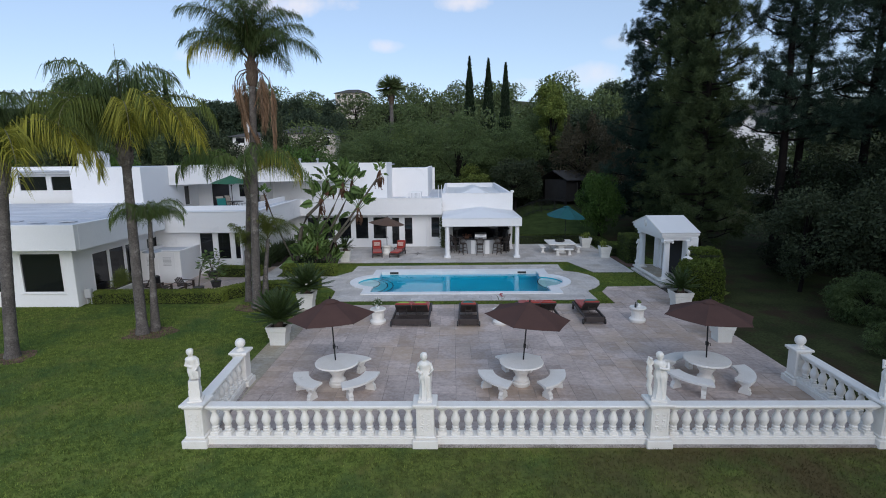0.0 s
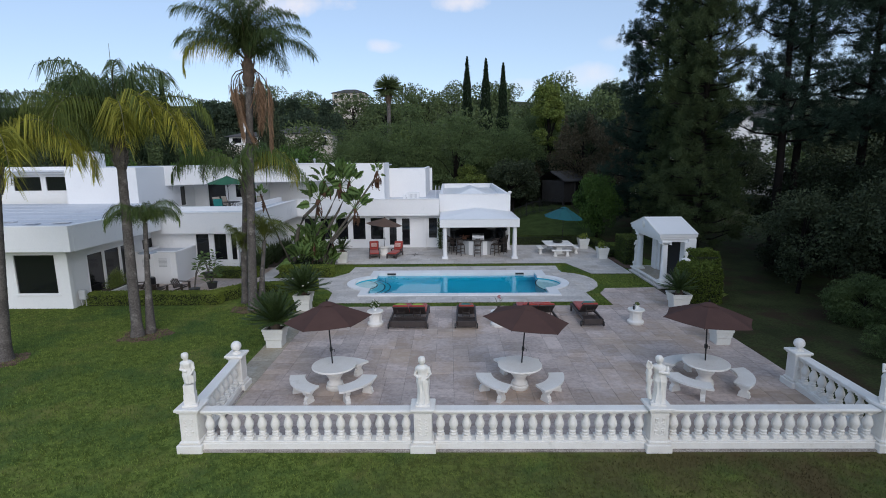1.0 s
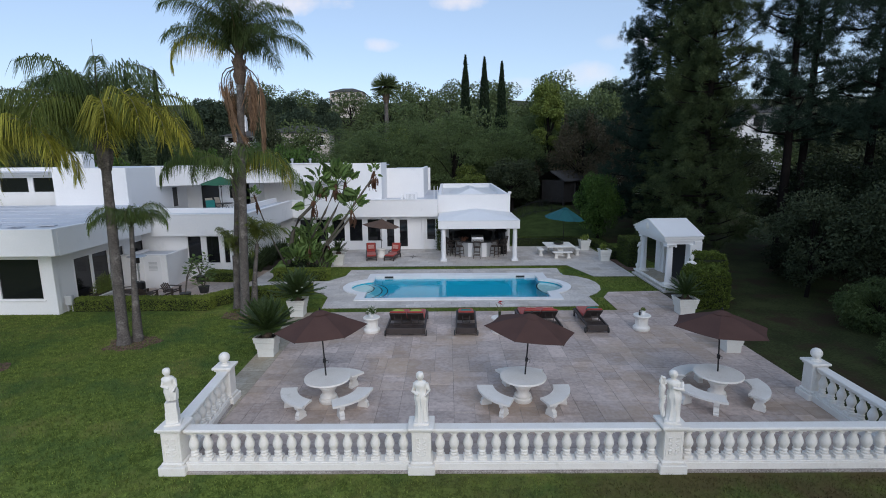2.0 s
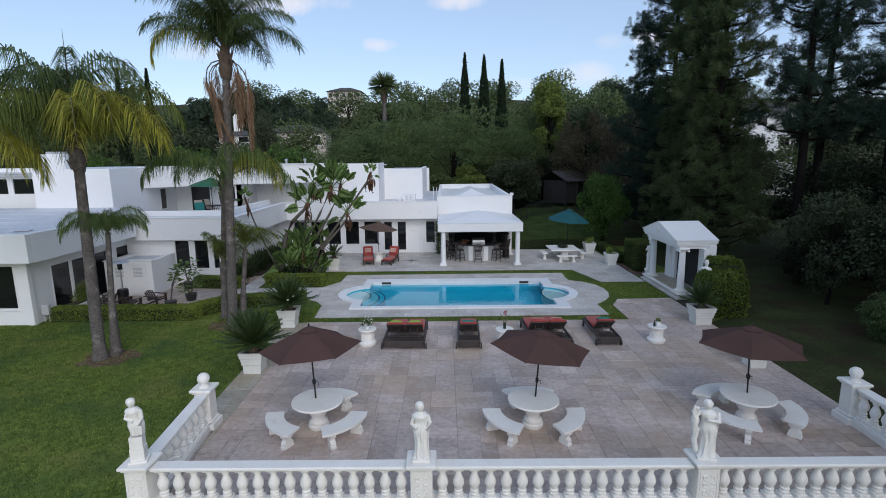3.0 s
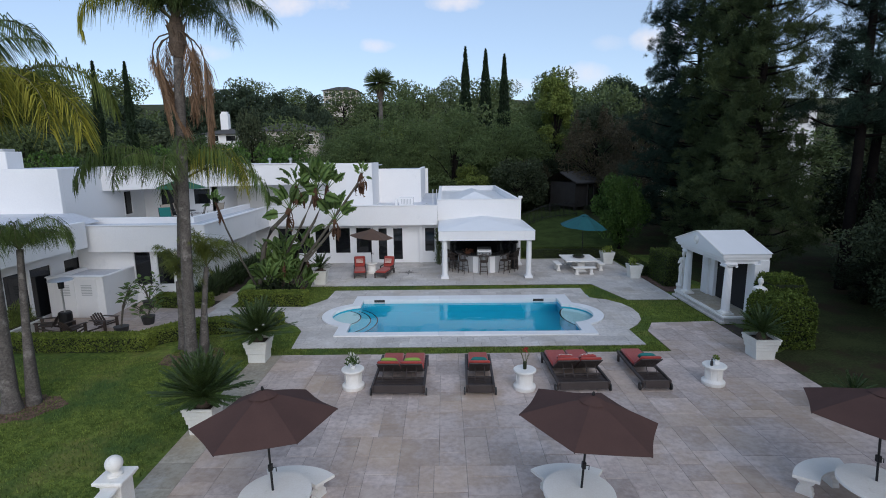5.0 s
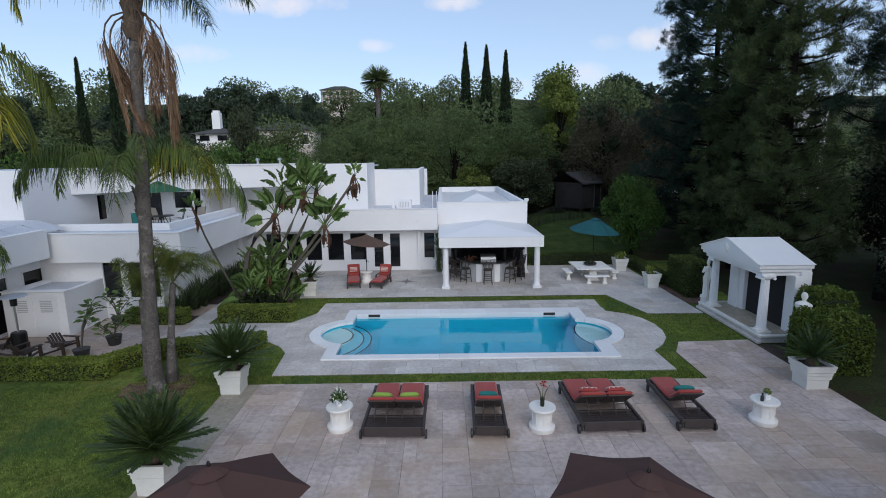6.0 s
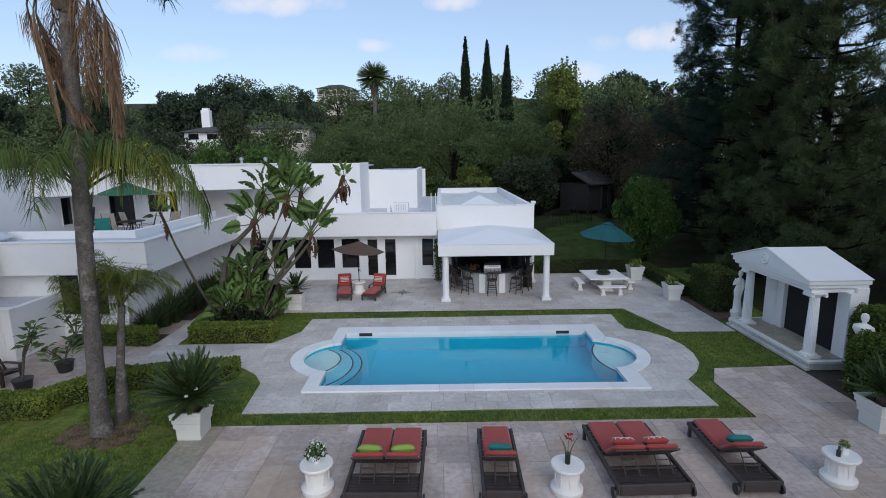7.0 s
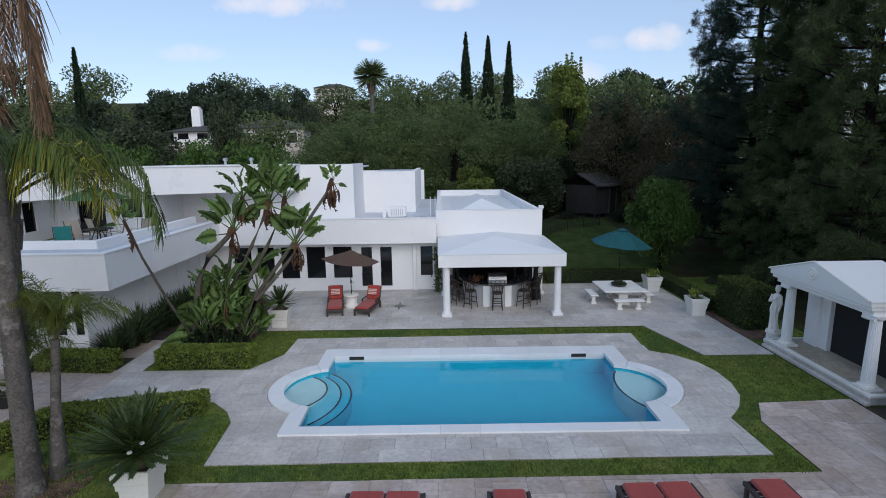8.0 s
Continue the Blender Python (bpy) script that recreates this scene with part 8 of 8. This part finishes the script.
for lift in (0.0, 0.09):
    rf.face((-1.8, -2.0, 2.1 + lift), (1.8, -2.0, 2.1 + lift), (1.8, 0.2, 3.1 + lift), (-1.8, 0.2, 3.1 + lift)).face((-1.8, 2.2, 2.2 + lift), (1.8, 2.2, 2.2 + lift), (1.8, 0.2, 3.1 + lift), (-1.8, 0.2, 3.1 + lift))
part("roof", rf, M_FARROOF, sh, "dark shingle roof")
for x in (-1.4, 0.0, 1.4):
    part("post", Shape().box(x - 0.07, -1.55, -0.9, x + 0.07, -1.41, -0.1), M_SHED, sh)
wi = part("door_frame", Shape().box(0.1, -1.68, -0.1, 0.2, -1.6, 2.0).box(0.95, -1.68, -0.1, 1.05, -1.6, 2.0), M_FARROOF, sh, "grey door frame")
part("door", Shape().box(0.2, -1.64, -0.1, 0.95, -1.61, 2.0), M_DARKGLASS, wi)
# thin iron fence at the top of the back lawn
fe = thing("iron_fence", (0, 0, 0), "thin black iron fence behind the back lawn", "fence")
fa, fb_ = (5.4, 49.5), (12.0, 51.5)
for k in range(56):
    f = k / 55
    x, y = fa[0] + (fb_[0] - fa[0]) * f, fa[1] + (fb_[1] - fa[1]) * f
    zg = hill(x, y)
    big = k % 11 == 0
    part("post" if big else "bar", Shape().box(x - (0.03 if big else 0.012), y - 0.012, zg - 0.1, x + (0.03 if big else 0.012), y + 0.012, zg + (1.35 if big else 1.25)), M_POLE, fe)
za, zb = hill(*fa), hill(*fb_)
for h in (0.2, 1.15):
    part("rail", Shape().tube([(fa[0], fa[1], za + h), (8.7, 50.5, hill(8.7, 50.5) + h), (fb_[0], fb_[1], zb + h)], 0.022, 4), M_POLE, fe)

# ---- grass ----
rng = np.random.default_rng(17)


def lawn_blades(x0, x1, y0, y1, density, length):
    n = int((x1 - x0) * (y1 - y0) * density)
    p = np.stack([rng.uniform(x0, x1, n), rng.uniform(y0, y1, n)], 1)
    return p, np.full(n, length)


areas = [lawn_blades(-22, 24, -3.0, 7.0, 150, 0.045), lawn_blades(-22, 24, 7.0, 11.0, 460, 0.045), lawn_blades(-22, -6.5, 11.0, 22.8, 460, 0.045), lawn_blades(-9.5, 8.0, 22.85, 23.5, 700, 0.05),
         lawn_blades(7.2, 11.2, 23.0, 32.3, 500, 0.05), lawn_blades(-7.0, 7.9, 31.6, 32.35, 500, 0.05), lawn_blades(-9.5, -5.5, 22.9, 25.3, 500, 0.05), lawn_blades(-7.2, -5.5, 29.6, 32.4, 500, 0.05)]
p = np.concatenate([a for a, _ in areas])
ln = np.concatenate([b for _, b in areas])


def in_poly(pts, poly):
    c = np.zeros(len(pts), bool)
    for a, b in zip(poly, poly[1:] + poly[:1]):
        if a[1] == b[1]:
            continue
        hit = ((a[1] > pts[:, 1]) != (b[1] > pts[:, 1])) & (pts[:, 0] < (b[0] - a[0]) * (pts[:, 1] - a[1]) / (b[1] - a[1]) + a[0])
        c ^= hit
    return c


SOLID = [[(-6.5, 11.05), (11.15, 11.05), (11.15, 26.15), (8.5, 26.0), (7.95, 25.0), (7.95, 22.85), (-6.5, 22.85)],
         [(-5.44, 23.42), (7.38, 23.5), (7.34, 25.2), (7.9, 25.7), (8.3, 26.4), (8.5, 27.2), (8.5, 28.0), (8.3, 28.8), (7.8, 29.45), (7.05, 29.9), (7.14, 31.65), (-5.55, 31.5), (-5.6, 29.9), (-6.35, 28.6), (-10.3, 28.65), (-10.3, 26.5), (-6.5, 26.4), (-5.95, 25.9), (-5.6, 25.3)],
         [(-7.05, 32.35), (7.85, 32.35), (8.7, 29.3), (11.1, 29.28), (11.1, 39.4), (-9.4, 38.5), (-7.45, 35.2)]]
ok = np.ones(len(p), bool)
for poly in SOLID:
    ok &= ~in_poly(p, poly)
ok &= ~((p[:, 1] > 10.95) & (p[:, 1] < 11.7) & (p[:, 0] > -6.1) & (p[:, 0] < 11.1))
p, ln = p[ok], ln[ok]
n = len(p)
a = rng.random(n) * 6.283
w = np.stack([np.cos(a), np.sin(a), np.zeros(n)], 1) * 0.013
base = np.column_stack([p, np.full(n, -0.04)])
tip = base + np.column_stack([rng.normal(0, 0.025, n), rng.normal(0, 0.025, n), 0.012 + 1.35 * ln * rng.uniform(0.5, 1.1, n)])
v = np.stack([base - w, base + w, tip], 1).reshape(-1, 3)
gr = new("grass", arrays_mesh("grass", v, np.arange(len(v)).reshape(-1, 3), M_BLADE))
tagged(gr, "short green grass blades of the mown lawn", "grass", kind="stuff")

# ---- paving ----
TERRACE = [(-5.9, 11.12), (10.82, 11.12), (10.95, 14.3), (11.1, 14.6), (11.1, 26.1), (8.5, 25.95), (7.98, 25.0), (7.98, 22.9), (-6.45, 22.8), (-6.35, 14.8), (-6.1, 14.2)]
DECK_FRONT = [(-5.41, 23.45), (7.35, 23.55), (7.31, 25.2), (6.0, 25.2), (6.0, 24.63), (-4.18, 24.63), (-4.18, 25.3), (-5.55, 25.3)]
DECK_RIGHT = [(6.0, 25.2), (7.31, 25.2), (7.85, 25.75), (8.25, 26.4), (8.45, 27.2), (8.45, 28.0), (8.25, 28.75), (7.75, 29.4), (7.0, 29.85), (7.1, 31.6), (6.0, 31.6)] + [(6.0, 28.84)] + arc(XB, YC, R_OUT + 0.02, 62, -62, 12) + [(6.0, 25.7)]
DECK_BACK = [(-4.18, 30.23), (6.0, 30.23), (6.0, 31.6), (-5.5, 31.45), (-5.55, 29.9), (-4.18, 29.9)]
DECK_LEFT = [(-4.18, 25.3)] + arc(XA, YC, R_OUT + 0.02, 245, 115, 12) + [(-4.18, 29.9), (-5.55, 29.9), (-6.3, 28.65), (-10.3, 28.65), (-10.3, 26.55), (-6.5, 26.45), (-5.9, 25.9), (-5.55, 25.3)]
PATIO = [(-7.0, 32.4), (7.9, 32.4), (8.74, 29.36), (11.1, 29.33), (11.05, 39.3), (5.05, 39.3), (5.05, 38.6), (-0.3, 38.6), (-0.3, 38.5), (-9.3, 38.5), (-7.4, 35.2)]
PATH_L = [(-10.6, 28.65), (-9.75, 28.65), (-9.75, 37.8), (-10.6, 37.8)]
YARD = [(-17.1, 23.8), (-11.2, 23.8), (-10.3, 25.4), (-10.3, 28.65), (-10.6, 28.65), (-10.6, 31.5), (-17.1, 31.5)]
rg = random.Random(11)
slab = Shape()
k_ = 0.005
slab.v = [(0, 0, -0.05), (1, 0, -0.05), (1, 1, -0.05), (0, 1, -0.05), (0, 0, -0.005), (1, 0, -0.005), (1, 1, -0.005), (0, 1, -0.005), (k_, k_, 0), (1 - k_, k_, 0), (1 - k_, 1 - k_, 0), (k_, 1 - k_, 0)]
slab.f = [(8, 9, 10, 11)] + [(i, (i + 1) % 4, 4 + (i + 1) % 4, 4 + i) for i in range(4)] + [(4 + i, 4 + (i + 1) % 4, 8 + (i + 1) % 4, 8 + i) for i in range(4)]
slab_mesh = {m: mesh_from("flagstone", slab, m) for m in (M_FLAG, M_DECK, M_FLAGTAN)}


def paving(name, poly, mat, widths, lengths, along, keep, label, near=None, bed=True, border=0.0, blocks=()):
    """Stones laid in lanes along y ('y') or x ('x'), of mixed widths and lengths, cut to the outline; near: the stretch of y whose stones are single pieces."""
    base = thing(name, (0, 0, 0), label, "paving", kind="structure")
    if bed:
        part("bed", Shape().prism(poly, -0.12, -0.0075), M_JOINT, base, "dark mortar joints")
    us, vs = [p[0] for p in poly], [p[1] for p in poly]
    if along == "x":
        us, vs = vs, us
    rest, edging, single = Shape(), Shape(), 0
    gap = 0.0055
    # lanes as (start, width, from, to); a block paving breaks its lanes up into blocks of two or three
    lanes, u = [], min(us)
    if border:
        lanes.append((u, border, min(vs) - 0.3, max(vs)))
        u += border
    while u < max(us) - 0.02:
        split = rg.choice(blocks) if blocks else (rg.choice(widths),)
        total = sum(split)
        if max(us) - u - total < 0.3:
            total = max(us) - u
        v = min(vs) - (rg.random() * 0.4 if not blocks else 0)
        while v < max(vs):
            h = rg.choice((1.6, 2.0, 2.4, 3.2)) if blocks else max(vs) - v + 1
            cut = [k for k in blocks if len(k) != len(split)] if blocks else []
            split = rg.choice(cut) if cut and rg.random() < 0.6 else split
            scale, at = total / sum(split), u
            for w in split:
                lanes.append((at, w * scale, v, v + h))
                at += w * scale
            v += h
        u += total
    for u, w, v, v1 in lanes:
        edge_lane = bool(border) and u == min(us)
        while v < v1 - 0.01:
            l = rg.choice((0.9, 1.1, 1.3)) if edge_lane else rg.choice(lengths)
            if blocks and not edge_lane and v1 - v - l < 0.35:
                l = v1 - v
            r = (u + gap, v + gap, u + w - gap, v + l - gap)
            v += l
            if along == "x":
                r = (r[1], r[0], r[3], r[2])
            rect = [(r[0], r[1]), (r[2], r[1]), (r[2], r[3]), (r[0], r[3])]
            whole = all(inside(c, poly) for c in rect) and not any(r[0] < p[0] < r[2] and r[1] < p[1] < r[3] for p in poly)
            dz = rg.uniform(-0.003, 0.003)
            joined = edging if edge_lane else rest
            if whole and single < keep and (near is None or near[0] < (r[1] + r[3]) / 2 < near[1]):
                o = new("flagstone", slab_mesh[M_FLAGTAN if edge_lane else mat])
                o.parent = base
                o.matrix_basis = Matrix.LocRotScale((r[0], r[1], dz), Euler((rg.uniform(-0.002, 0.002), rg.uniform(-0.002, 0.002), 0)), (r[2] - r[0], r[3] - r[1], 1))
                single += 1
            elif whole:
                joined.box(r[0], r[1], -0.05, r[2], r[3], dz)
            else:
                cut = clip(poly, rect)
                if len(cut) > 2 and area_of(cut) > 0.01:
                    if single < keep and near is None:
                        part("flagstone", Shape().prism(cut, -0.05, dz), mat, base)
                        single += 1
                    else:
                        joined.prism(cut, -0.05, dz)
    for shape, m in ((rest, mat), (edging, M_FLAGTAN)):
        if shape.v:
            o = part("flagstones", shape, m, base)
            o["kind"] = "stuff"
    return base


W, LEN = (0.4, 0.6, 0.6, 0.8), (0.4, 0.5, 0.6, 0.6, 0.8, 0.9, 1.1)
paving("terrace", TERRACE, M_FLAG, W, LEN, "y", 300, "weathered mauve grey and tan stone terrace", (11, 21), border=0.9, blocks=((0.6, 0.8, 0.6), (1.0, 0.8), (0.4, 0.8, 0.8), (0.9, 0.6), (0.8, 0.8), (0.6, 0.4, 0.9)))
for nm, poly in (("pool_deck_front", DECK_FRONT), ("pool_deck_right", DECK_RIGHT), ("pool_deck_back", DECK_BACK), ("pool_deck_left", DECK_LEFT)):
    paving(nm, poly, M_DECK, (0.5, 0.6, 0.6, 0.75), (0.6, 0.6, 0.8, 0.9, 1.2), "x", 120, "pale grey stone pool deck")
paving("patio", PATIO, M_DECK, (0.6, 0.75, 0.9), (0.6, 0.8, 0.9, 1.2), "x", 120, "pale grey stone patio before the house")
paving("garden_path", PATH_L, M_DECK, (0.85,), (0.6, 0.8, 0.9), "y", 60, "narrow grey stone path beside the planting")
paving("yard_floor", YARD, M_FLAG, (0.9, 1.2), (0.9, 1.2), "x", 60, "grey stone floor of the small yard")
# dark star set into the patio
star = thing("star_inlay", (-2.0, 35.55, 0.004), "dark grey star inlay in the patio stone", "inlay", kind="structure")
pts = []
for k in range(16):
    a, r_ = math.pi * k / 8, (0.62 if k % 4 == 0 else (0.3 if k % 2 == 0 else 0.2))
    pts.append((r_ * math.cos(a), r_ * math.sin(a)))
part("star", Shape().prism(pts, -0.006, 0.004), M_STARSTONE, star)
